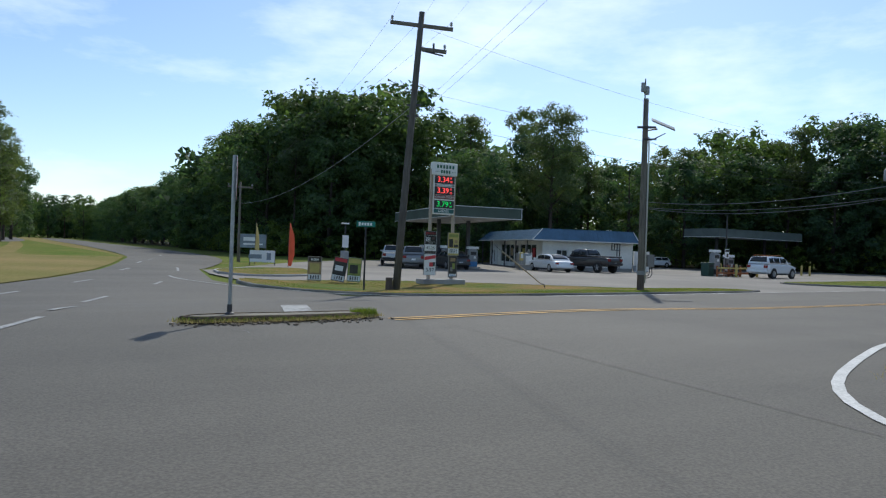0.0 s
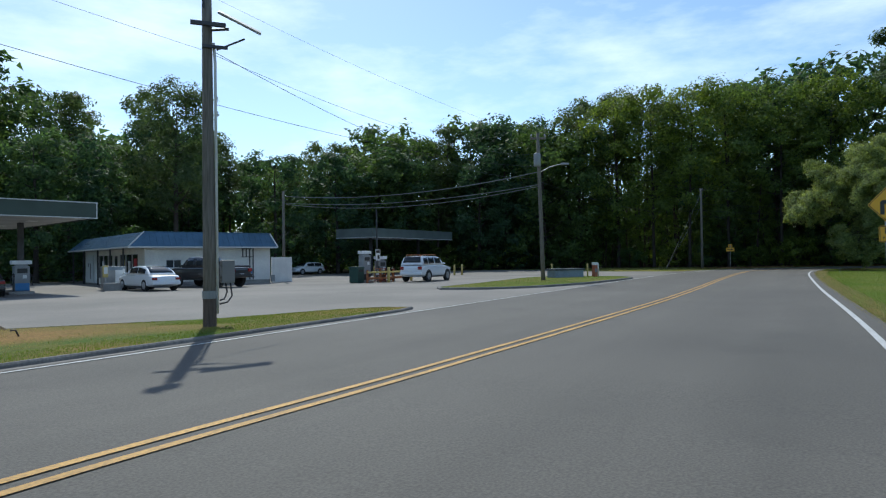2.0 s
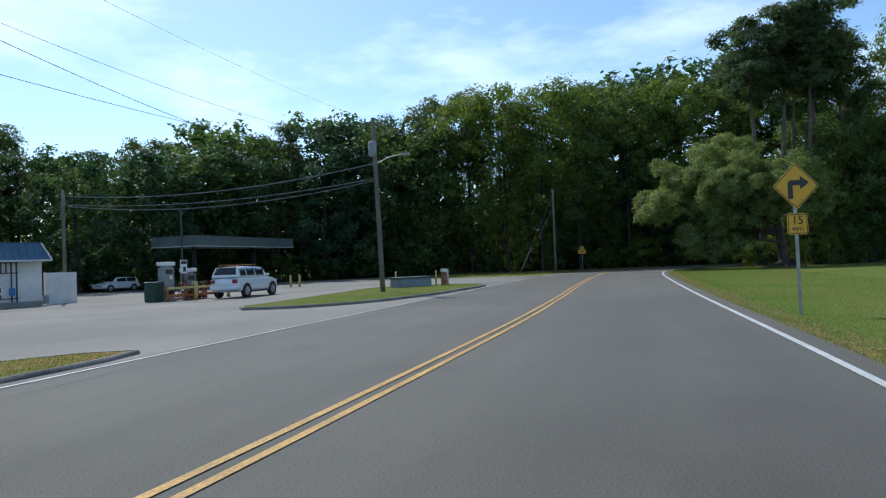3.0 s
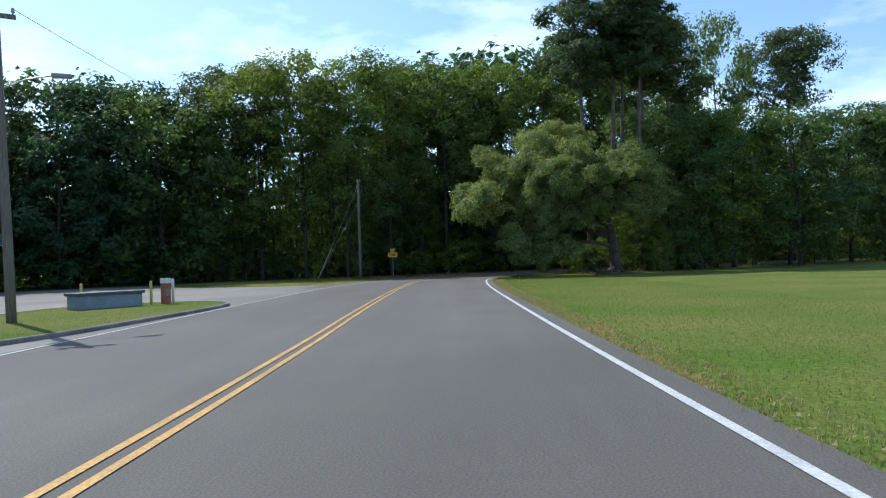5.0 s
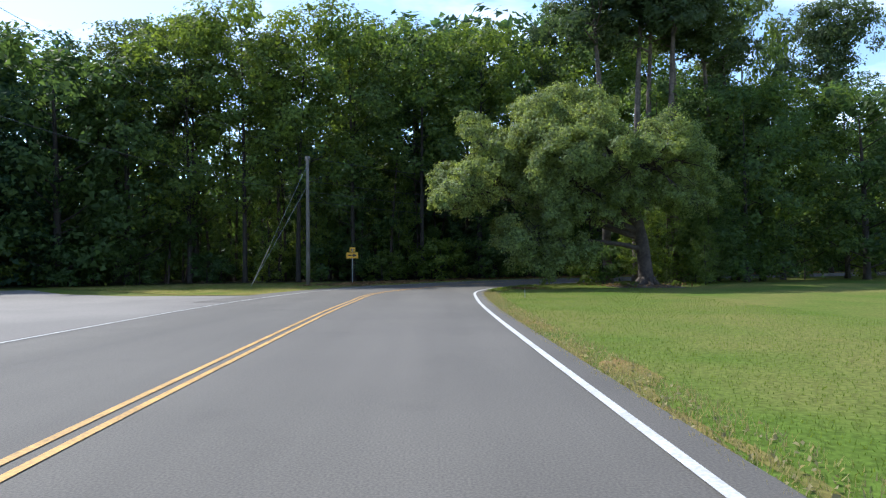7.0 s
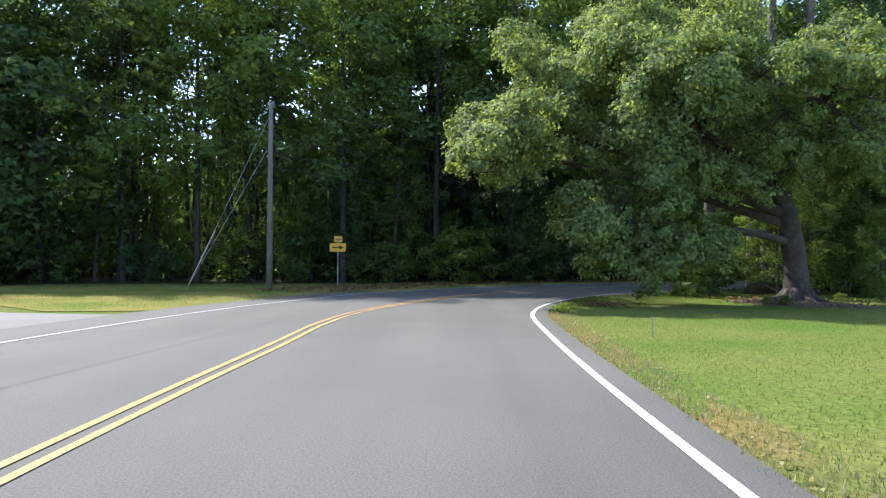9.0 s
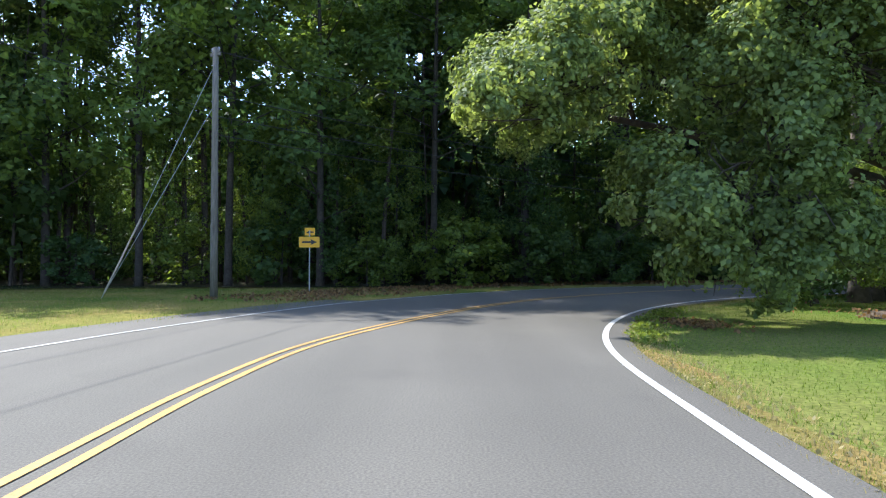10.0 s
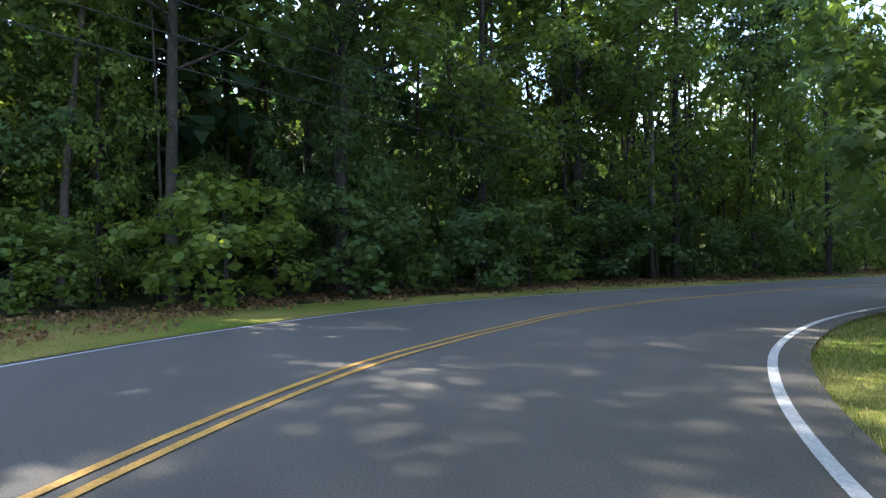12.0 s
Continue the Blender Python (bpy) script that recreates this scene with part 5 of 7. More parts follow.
part("arrow", Shape().plate(frame_at(arrow, 0, 3.0), -0.016, -0.0125), SIGN_DARK, dp, "black turn arrow")
sp = part("speed_plate", Shape().plate(frame_at(soft_corner([(-0.25, -0.25), (0.25, -0.25), (0.25, 0.25), (-0.25, 0.25)], 0.05), 0, 2.13), -0.012, -0.006), SIGN_YELLOW, dia, "yellow speed plate")
ring = Shape()
ro, ri = [(-0.232, -0.232), (0.232, -0.232), (0.232, 0.232), (-0.232, 0.232)], [(-0.212, -0.212), (0.212, -0.212), (0.212, 0.212), (-0.212, 0.212)]
ring.add([(x, -0.0145, z + 2.13) for x, z in ro + ri], [(i, i + 4, (i + 1) % 4 + 4, (i + 1) % 4) for i in range(4)])
part("border", ring, SIGN_DARK, sp)
lettering("15", 0.29, SIGN_DARK, sp, 0, -0.0165, 2.21)
lettering("MPH", 0.13, SIGN_DARK, sp, 0, -0.0165, 2.0, spacing=1.1)

arr = thing("arrow_sign", at(106.22, 15.7, -99, 0.03), "yellow one-direction arrow sign on a steel post before the woods", "road sign")
part("post", Shape().tube([(0, 0.03, 0), (0, 0.03, 2.75)], 0.03, 8), GALV, arr)
ap = part("panel", Shape().plate(soft_corner([(-0.48, 1.98), (0.48, 1.98), (0.48, 2.46), (-0.48, 2.46)], 0.05), -0.012, -0.006), SIGN_YELLOW, arr, "yellow rectangular panel")
part("arrow", Shape().plate([(-0.34, 2.18), (0.1, 2.18), (0.05, 2.08), (0.36, 2.22), (0.05, 2.36), (0.1, 2.26), (-0.34, 2.26)], -0.016, -0.0125), SIGN_DARK, ap, "black arrow")
part("small_plate", Shape().plate([(-0.24, 2.52), (0.24, 2.52), (0.24, 2.86), (-0.24, 2.86)], 0.05, 0.055), SIGN_YELLOW, arr, "small faded yellow plate")
part("plate_face", Shape().plate([(-0.18, 2.66), (0.02, 2.58), (0.02, 2.64), (0.18, 2.64), (0.18, 2.7), (0.02, 2.7), (0.02, 2.76)], 0.046, 0.049), POSTER_DARK, arr)

street = thing("street_name_sign", at(16.19, 22.5, -32, lie(16.19, 22.5) + 0.06), "green street name sign on a dark post", "street sign")
part("post", Shape().tube([(0, 0, 0), (0, 0, 2.2)], 0.032, 8), DARK_STEEL, street)
blade = part("panel", Shape().box((0, 0, 2.33), (0.66, 0.02, 0.2), 0, 0.008), STREET_GREEN, street, "green name blade")
for k in range(5):
    part("text_bar", Shape().box((-0.22 + 0.1 * k, -0.013, 2.33), (0.07, 0.004, 0.1 if k else 0.13)), SIGN_WHITE, blade)
part("cap", Shape().box((0, 0, 2.2), (0.1, 0.05, 0.05), 0, 0.01), DARK_STEEL, street)
solo("marker_post", Shape().box((0, 0, 0.22), (0.22, 0.16, 0.46), 0, 0.015), DARK_WOOD, "short dark square post in the turf", "post", m=at(17.46, 22.95, 20, lie(17.5, 22.95) + 0.06))
for x, y, h in ((5.2, 31.0, 2.5), (9.0, 47.0, 2.3)):
    t = thing("route_marker", at(x - 3.5, y + 2, 200), "small road sign seen from behind on the median", "road sign", "median signs")
    part("post", Shape().tube([(0, 0, -0.05), (0, 0, h)], 0.03, 6), DARK_STEEL, t)
    part("panel", Shape().box((0, -0.03, h - 0.2), (0.35, 0.01, 0.45)), GALV, t)


# ---- price sign of the filling station ----
price = thing("fuel_price_sign", at(22.05, 26.4, -6, lie(22.05, 26.4) + 0.06) @ Matrix.Diagonal((0.97, 0.97, 0.93, 1)), "tall fuel price sign with lit digits on two beige posts", "price sign")
part("base", Shape().box((0.05, 0, 0.08), (2.2, 0.75, 0.28), 0, 0.03), CONCRETE, price, "concrete plinth")
for x in (-0.6, 0.6):
    part("post", Shape().box((x, 0.02, 2.85), (0.12, 0.12, 5.3), 0, 0.01), POLE_BEIGE, price)
head = part("header", Shape().box((0, -0.05, 5.52), (1.26, 0.3, 0.6), 0, 0.02), SIGN_WHITE, price, "white header panel")
for k in range(6):
    part("text_bar", Shape().box((-0.4 + 0.16 * k, -0.203, 5.62), (0.1, 0.006, 0.16)), SIGN_GREEN, head)
for k in range(4):
    part("text_bar", Shape().box((-0.2 + 0.135 * k, -0.203, 5.38), (0.09, 0.006, 0.15)), SIGN_GREEN, head)
for x0 in (-0.42, 0.42):
    part("text_bar", Shape().box((x0, -0.203, 5.38), (0.2, 0.006, 0.018)), SIGN_GREEN, head)
cab = part("cabinet", Shape().box((0, -0.02, 4.28), (1.08, 0.26, 1.88), 0, 0.015), SIGN_WHITE, price, "white sign cabinet")
for z, mat, text in ((5.0, LED_RED, "3.34"), (4.47, LED_RED, "3.39"), (3.82, LED_GREEN, "3.79")):
    scr = part("screen", Shape().box((0, -0.152, z), (1.03, 0.012, 0.38)), SIGN_DARK, cab, "black digit screen")
    lettering(text, 0.37, mat, scr, -0.08, -0.161, z, "digits", squeeze=0.98)
    lettering("9", 0.17, mat, scr, 0.33, -0.161, z + 0.08, "digits")
    lettering("10", 0.14, mat, scr, 0.33, -0.161, z - 0.09, "digits")
for z, mat, text, size in ((4.74, SIGN_GREY, "", 0), (4.17, SIGN_MAROON, "REGULAR CREDIT", 0.125), (3.5, SIGN_TEAL, "DIESEL", 0.2)):
    strip = part("name_strip", Shape().box((0, -0.151, z), (1.03, 0.012, 0.2 if size else 0.1)), mat, cab)
    if text:
        lettering(text, size, SIGN_WHITE, strip, 0, -0.16, z)
    else:
        part("text_bar", Shape().box((0, -0.16, z), (0.8, 0.004, 0.05)), SIGN_WHITE, strip)


def poster(parent, x, z, w, h, ground, blocks, words=()):
    p = part("poster", Shape().box((x, -0.09, z), (w, 0.03, h), 0, 0.008), ground, parent)
    part("poster_frame", Shape().box((x, -0.085, z + h / 2), (w + 0.02, 0.05, 0.014)).box((x, -0.085, z - h / 2), (w + 0.02, 0.05, 0.014)).box((x - w / 2, -0.085, z), (0.014, 0.05, h)).box((x + w / 2, -0.085, z), (0.014, 0.05, h)), SIGN_GREY, p)
    for bx, bz, bw, bh, mat in blocks:
        part("print", Shape().box((x + bx * w, -0.1075, z + bz * h), (bw * w, 0.004, bh * h)), mat, p)
    for text, size, bz, mat in words:
        lettering(text, size, mat, p, x, -0.112, z + bz * h)
    return p


poster(price, -0.6, 1.98, 0.6, 1.06, SIGN_WHITE, ((0, 0.4, 0.94, 0.18, POSTER_DARK), (0, 0.4, 0.8, 0.09, POSTER_RED), (0, 0.1, 0.94, 0.4, POSTER_DARK), (-0.22, 0.13, 0.4, 0.2, SIGN_WHITE), (0.24, 0.18, 0.26, 0.12, SIGN_MAROON), (0.1, -0.02, 0.6, 0.1, SIGN_WHITE), (0, -0.44, 0.94, 0.1, POSTER_DARK)), (("41.25", 0.2, -0.26, SIGN_DARK),))
low_left = poster(price, -0.6, 0.92, 0.6, 1.0, SIGN_WHITE, ((-0.2, 0.06, 0.2, 0.18, SIGN_WHITE), (0.12, 0.0, 0.34, 0.2, POSTER_RED), (0.34, 0.02, 0.18, 0.2, POSTER_DARK)), (("3.97", 0.24, -0.27, SIGN_DARK),))
part("print", Shape().plate([(-0.88, 1.12), (-0.32, 1.22), (-0.32, 1.38), (-0.88, 1.28)], -0.111, -0.107), POSTER_RED, low_left)
poster(price, 0.6, 1.93, 0.58, 1.1, POSTER_YELLOW, ((0, 0.37, 0.8, 0.13, POSTER_GREEN), (-0.22, 0.04, 0.36, 0.36, POSTER_DARK), (0.24, 0.12, 0.26, 0.14, POSTER_TAN), (0.24, -0.08, 0.4, 0.12, POSTER_DARK), (0, -0.3, 0.94, 0.22, SIGN_WHITE), (-0.3, -0.3, 0.1, 0.16, SIGN_DARK), (-0.12, -0.3, 0.13, 0.16, SIGN_DARK), (0.08, -0.3, 0.13, 0.16, SIGN_DARK), (0.28, -0.3, 0.13, 0.16, SIGN_DARK)))
poster(price, 0.6, 0.84, 0.44, 1.04, POSTER_DARK, ((0, 0.32, 0.6, 0.16, POSTER_TAN), (0.1, 0.02, 0.3, 0.26, POSTER_GREEN), (-0.15, -0.12, 0.3, 0.2, SIGN_GREY), (0, -0.4, 0.86, 0.12, SIGN_WHITE), (0, -0.4, 0.5, 0.06, PUMP_BLUE)))


def yard_sign(x, y, rz, tilt, ground, blocks):
    t = thing("yard_poster", pose(x, y, lie(x, y) + 0.06, 0, tilt, rz), "framed poster standing in the turf with a printed price", "poster", "posters in the turf")
    poster(t, 0, 0.56, 0.56, 1.0, ground, blocks)
    for sx in (-0.22, 0.22):
        part("leg", Shape().tube([(sx, -0.04, -0.05), (sx, -0.06, 0.25)], 0.012, 6), DARK_STEEL, t)


digits = tuple((k, -0.36, 0.11, 0.15, SIGN_DARK) for k in (-0.26, -0.08, 0.1, 0.28))
yard_sign(16.65, 27.85, -28, 0, POSTER_TAN, ((0, 0.38, 0.94, 0.2, POSTER_DARK), (0, 0.38, 0.6, 0.1, SIGN_WHITE), (0, 0.02, 0.7, 0.4, POSTER_YELLOW), (0, -0.36, 0.94, 0.22, SIGN_WHITE)) + digits)
yard_sign(17.5, 27.4, -35, 9, POSTER_DARK, ((0, 0.4, 0.9, 0.14, POSTER_RED), (-0.05, 0.05, 0.6, 0.22, SIGN_WHITE), (0, -0.36, 0.94, 0.22, SIGN_WHITE)) + digits)
yard_sign(18.05, 27.0, -30, 3, POSTER_GREEN, ((0, 0.36, 0.9, 0.18, POSTER_YELLOW), (-0.05, 0.02, 0.6, 0.36, POSTER_DARK), (0, -0.36, 0.94, 0.22, SIGN_WHITE)) + digits)


def feather_flag(x, y, high, mat, rz, label):
    t = thing("feather_flag", at(x, y, rz), label, "flag", "feather flags")
    part("pole", Shape().tube([(0, 0, -0.1), (0, 0, high * 0.8), (0.06, 0, high * 0.95), (0.2, 0, high)], [0.015, 0.012, 0.008, 0.006], 6), DARK_STEEL, t)
    s, n = Shape(), 14
    rows = []
    for k in range(n + 1):
        u = k / n
        z = high * (0.03 + 0.97 * u)
        w = high * 0.19 * (1 - 0.7 * max(0, u - 0.7) / 0.3) * (0.55 + 0.45 * min(1, u * 4))
        rows.append([(0.02 + w * j / 3 * 0.8, 0.05 * math.sin(5 * u + j), z) for j in range(4)])
    s.add([p for r in rows for p in r], [(4 * k + j, 4 * k + j + 1, 4 * k + j + 5, 4 * k + j + 4) for k in range(n) for j in range(3)])
    part("cloth", s, mat, t, "", True)


feather_flag(22.0, 44.6, 3.0, ORANGE_FLAG, 15, "tall orange feather flag on the forecourt edge")
feather_flag(21.2, 49.0, 3.1, YELLOW_FLAG, 40, "tall faded yellow feather flag on the forecourt edge")
ban = thing("banner", at(21.3, 48.6, -25), "white printed banner stretched between two posts", "banner")
part("sheet", Shape().box((0.3, 0, 0.62), (1.75, 0.02, 0.85), 0, 0.005), SIGN_WHITE, ban)
part("print", Shape().box((-0.2, -0.014, 0.6), (0.9, 0.004, 0.3)).box((0.75, -0.014, 0.62), (0.3, 0.004, 0.5), 0), BLUE_BOX, ban)
for x in (-0.58, 1.18):
    part("post", Shape().tube([(x, 0.02, -0.1), (x, 0.02, 1.15)], 0.03, 6), DARK_STEEL, ban)
brd = thing("notice_board", at(22.7, 54.6, -20), "blue-grey notice board on posts before the woods", "sign board")
part("panel", Shape().box((0.2, 0, 1.7), (2.0, 0.05, 1.1), 0, 0.01), BLUE_BOX, brd)
part("print", Shape().box((-0.1, -0.03, 1.85), (0.9, 0.004, 0.3)).box((0.2, -0.03, 1.45), (1.5, 0.004, 0.12)), SIGN_WHITE, brd)
for x in (-0.8, 1.2):
    part("post", Shape().box((x, 0.06, 1.0), (0.09, 0.06, 2.4)), POLE_WOOD, brd)


# ---- canopies and store ----
def canopy(m, wide, deep, low, top, columns, label, with_trim=True, skin=GREEN_FASCIA):
    t = thing("fuel_canopy", m, label, "canopy", "fuel canopies")
    th = 0.06
    fascia = []
    for c, s in (((wide / 2, th / 2, (low + top) / 2), (wide, th, top - low)), ((wide / 2, deep - th / 2, (low + top) / 2), (wide, th, top - low)), ((th / 2, deep / 2, (low + top) / 2), (th, deep - 2 * th, top - low)), ((wide - th / 2, deep / 2, (low + top) / 2), (th, deep - 2 * th, top - low))):
        fascia.append(part("fascia", Shape().box(c, s), skin, t))
    part("soffit", Shape().box((wide / 2, deep / 2, low + 0.08), (wide - 2 * th, deep - 2 * th, 0.06)), SOFFIT, t, "pale underside")
    part("deck", Shape().box((wide / 2, deep / 2, top - 0.1), (wide - 2 * th, deep - 2 * th, 0.05)), SOFFIT, t)
    if with_trim:
        edge = 0.05
        for z in (low + edge / 2, top - edge / 2):
            part("trim", Shape().box((wide / 2, -0.012, z), (wide + 0.05, 0.022, edge)), TRIM, t)
            part("trim", Shape().box((-0.012, deep / 2, z), (0.022, deep, edge)), TRIM, t)
        for x in (0.03, wide - 0.03):
            part("trim", Shape().box((x, -0.014, (low + top) / 2), (edge, 0.022, top - low - 2 * edge)), TRIM, t)
    else:
        # Added pale strips paint the lit rim under the plain fascia.
        part("drip_edge", Shape().box((wide / 2, -0.01, low + 0.03), (wide, 0.018, 0.06)), TRIM, t)
        part("drip_edge", Shape().box((-0.01, deep / 2, low + 0.03), (0.018, deep, 0.06)), TRIM, t)
    for x, y in columns:
        part("column", Shape().box((x, y, low / 2 - 0.15), (0.3, 0.3, low + 0.4), 0, 0.02), DARK_STEEL, t)
    for i in range(2):
        for j in range(2):
            part("downlight", Shape().box((wide * (0.3 + 0.4 * i), deep * (0.3 + 0.4 * j), low + 0.035), (0.5, 0.5, 0.05), 0, 0.01), SIGN_WHITE, t)
    return t


canopy(at(34.9, 44.4, -15, -0.12), 6.3, 16.0, 4.1, 5.0, ((1.6, 7.0), (4.4, 7.0)), "flat green-grey fuel canopy with pale trim over the pumps")
canopy(at(78.6, 49.75, -4, -0.1), 17.0, 5.2, 4.1, 5.15, ((3.0, 2.6), (12.8, 2.6)), "long flat grey-green fuel canopy behind the forecourt", False, PALE_FASCIA)


def fuel_pump(x, y, rz, label, body=PUMP_GREY, foot=PUMP_BLUE, high=1.9):
    t = thing("fuel_pump", at(x, y, rz), label, "fuel pump", "fuel pumps")
    part("plinth", Shape().box((0, 0, 0.06), (1.1, 0.9, 0.16), 0, 0.02), CONCRETE, t)
    part("body", Shape().box((0, 0, 0.14 + (high - 0.5) / 2), (0.75, 0.5, high - 0.5), 0, 0.03), body, t)
    part("kick_panel", Shape().box((0, -0.256, 0.38), (0.7, 0.012, 0.42)), foot, t)
    part("screen", Shape().box((0, -0.256, high - 0.62), (0.5, 0.012, 0.26)), SIGN_DARK, t, "dark display")
    part("keypad", Shape().box((0.12, -0.256, high - 0.95), (0.2, 0.012, 0.2)), SIGN_WHITE, t)
    part("top_sign", Shape().box((0, 0, high - 0.15), (1.0, 0.42, 0.22), 0, 0.03), SIGN_WHITE, t, "pale topper")
    part("neck", Shape().box((0, 0, high - 0.31), (0.6, 0.3, 0.12)), body, t)
    for sx in (-1, 1):
        part("hose", Shape().tube([(sx * 0.38, -0.1, 1.15), (sx * 0.55, -0.15, 0.9), (sx * 0.52, -0.15, 0.45), (sx * 0.42, -0.2, 0.6), (sx * 0.39, -0.22, 0.95)], 0.02, 6), WIRE, t, "", True)
        part("nozzle", Shape().box((sx * 0.4, -0.22, 1.02), (0.06, 0.1, 0.2), 0, 0.02), WIRE, t)
    return t


fuel_pump(39.2, 46.9, -15, "grey fuel pump with a pale topper under the canopy")
fuel_pump(36.6, 47.0, -15, "grey fuel pump with a pale topper under the canopy")
fuel_pump(37.9, 52.3, -15, "grey fuel pump with a pale topper under the canopy")
for k in range(2):
    solo("pump_island", Shape().box((0, 0, 0.06), (1.2, 4.5, 0.16), 0, 0.04), CONCRETE, "raised concrete pump island", "kerb", "pump islands", m=at(36.6 + 2.8 * k, 49.2 - 0.8 * k, -15))

store = thing("store", at(47.8, 47.6, -22), "low cream store with a blue metal mansard roof", "building")
W, D, H = 9.15, 17.0, 2.85


def wall_with_holes(p0, along, out, length, z0, z1, holes, thick, name, mat):
    """A wall of thickness thick from p0 along a direction, with openings through it."""
    a, o = Vector((*along, 0)), Vector((*out, 0))
    us = sorted({0.0, length, *[h[0] for h in holes], *[h[1] for h in holes]})
    zs = sorted({z0, z1, *[h[2] for h in holes], *[h[3] for h in holes]})
    solid = {(i, j) for i in range(len(us) - 1) for j in range(len(zs) - 1)
             if not any(h[0] < (us[i] + us[i + 1]) / 2 < h[1] and h[2] < (zs[j] + zs[j + 1]) / 2 < h[3] for h in holes)}
    s, nu, nz = Shape(), len(us), len(zs)
    idx = lambda i, j, k: (k * nz + j) * nu + i
    faces = []
    for i, j in solid:
        faces += [(idx(i, j, 0), idx(i + 1, j, 0), idx(i + 1, j + 1, 0), idx(i, j + 1, 0)), (idx(i, j, 1), idx(i, j + 1, 1), idx(i + 1, j + 1, 1), idx(i + 1, j, 1))]
        for near_cell, (p, q) in (((i - 1, j), ((i, j), (i, j + 1))), ((i + 1, j), ((i + 1, j), (i + 1, j + 1))), ((i, j - 1), ((i, j), (i + 1, j))), ((i, j + 1), ((i, j + 1), (i + 1, j + 1)))):
            if near_cell not in solid:
                faces.append((idx(*p, 0), idx(*q, 0), idx(*q, 1), idx(*p, 1)))
    base_pt = Vector((*p0, 0))
    s.add([base_pt + a * u - o * (thick * k) + Vector((0, 0, z)) for k in (0, 1) for z in zs for u in us], faces)
    return part(name, s, mat, store)


wall_with_holes((0, 0), (1, 0), (0, -1), W, -0.2, H, [(1.4, 2.5, 1.25, 1.85), (2.9, 3.9, 1.25, 1.85)], 0.2, "wall", CREAM_WALL)
wall_with_holes((0, 0.2), (0, 1), (-1, 0), D, -0.2, H, [(1.4, 6.2, 0.4, 2.3), (6.6, 7.7, -0.02, 2.2), (8.1, 12.6, 0.4, 2.3)], 0.2, "wall", CREAM_WALL)
part("wall", Shape().box((W - 0.1, D / 2 + 0.1, H / 2 - 0.1), (0.2, D - 0.2, H + 0.2)), CREAM_WALL, store)
part("wall", Shape().box((W / 2, D + 0.1, H / 2 - 0.1), (W, 0.2, H + 0.2)), CREAM_WALL, store)
part("block_course", Shape().box((W / 2, -0.006, 0.14), (W, 0.02, 0.28)), CONCRETE, store, "grey block footing")


def glazed(x0, x1, z0, z1, side):
    w = part("window", Shape(), TRIM, store)
    fr = Shape()
    e, d = 0.05, 0.08
    if side == "south":
        for c, s in ((((x0 + x1) / 2, 0.08, z0 + e / 2), (x1 - x0, d, e)), (((x0 + x1) / 2, 0.08, z1 - e / 2), (x1 - x0, d, e)), ((x0 + e / 2, 0.08, (z0 + z1) / 2), (e, d, z1 - z0 - 2 * e)), ((x1 - e / 2, 0.08, (z0 + z1) / 2), (e, d, z1 - z0 - 2 * e)), (((x0 + x1) / 2, 0.08, (z0 + z1) / 2), (e, d, z1 - z0 - 2 * e))):
            fr.box(c, s)
        part("pane", Shape().box(((x0 + x1) / 2, 0.1, (z0 + z1) / 2), (x1 - x0 - 2 * e, 0.012, z1 - z0 - 2 * e)), WINDOW_GLASS, w, "dark pane")
    else:
        n = max(1, round((x1 - x0) / 1.5))
        for k in range(n + 1):
            fr.box((0.08, x0 + (x1 - x0) * k / n, (z0 + z1) / 2), (d, e, z1 - z0))
        fr.box((0.08, (x0 + x1) / 2, z0 + e / 2), (d * 0.9, x1 - x0, e)).box((0.08, (x0 + x1) / 2, z1 - e / 2), (d * 0.9, x1 - x0, e))
        for k in range(n):
            part("pane", Shape().box((0.1, x0 + (x1 - x0) * (k + 0.5) / n, (z0 + z1) / 2), (0.012, (x1 - x0) / n - e, z1 - z0 - 2 * e)), WINDOW_GLASS, w, "dark pane")
    part("window_frame", fr, TRIM, w)
    return w


glazed(1.4, 2.5, 1.25, 1.85, "south")
glazed(2.9, 3.9, 1.25, 1.85, "south")
glazed(1.6, 6.4, 0.4, 2.3, "west")
glazed(8.3, 12.8, 0.4, 2.3, "west")
door = part("door", Shape().box((0.09, 7.35, 1.09), (0.05, 1.0, 2.18)), DARK_STEEL, store, "dark glazed entrance door")
part("pane", Shape().box((0.06, 7.35, 1.2), (0.012, 0.8, 1.6)), WINDOW_GLASS, door)
part("handle", Shape().tube([(0.02, 7.0, 0.95), (0.02, 7.0, 1.3)], 0.015, 6), GALV, door)
# Mansard roof: eaves stand out, the slope rises to a flat top.
ev, er, tz, ez = 0.75, 0.3, 3.75, 2.7
low = [(-ev - 0.5, -ev), (W + er, -ev), (W + er, D + 0.2 + ev), (-ev - 0.5, D + 0.2 + ev)]
up = [(-0.05, 0.0), (W, 0.0), (W, D + 0.2), (-0.05, D + 0.2)]
roof = part("roof", Shape().add([(x, y, ez) for x, y in low] + [(x, y, tz) for x, y in up], [(0, 1, 5, 4), (1, 2, 6, 5), (2, 3, 7, 6), (3, 0, 4, 7), (4, 5, 6, 7)]), BLUE_METAL, store, "blue standing-seam metal mansard")
part("eave_soffit", Shape().box(((W + er - ev - 0.5) / 2, D / 2 + 0.1, ez - 0.03), (W + er + ev + 0.46, D + 0.2 + 2 * ev - 0.04, 0.05)), SOFFIT, roof)
seams = Shape()
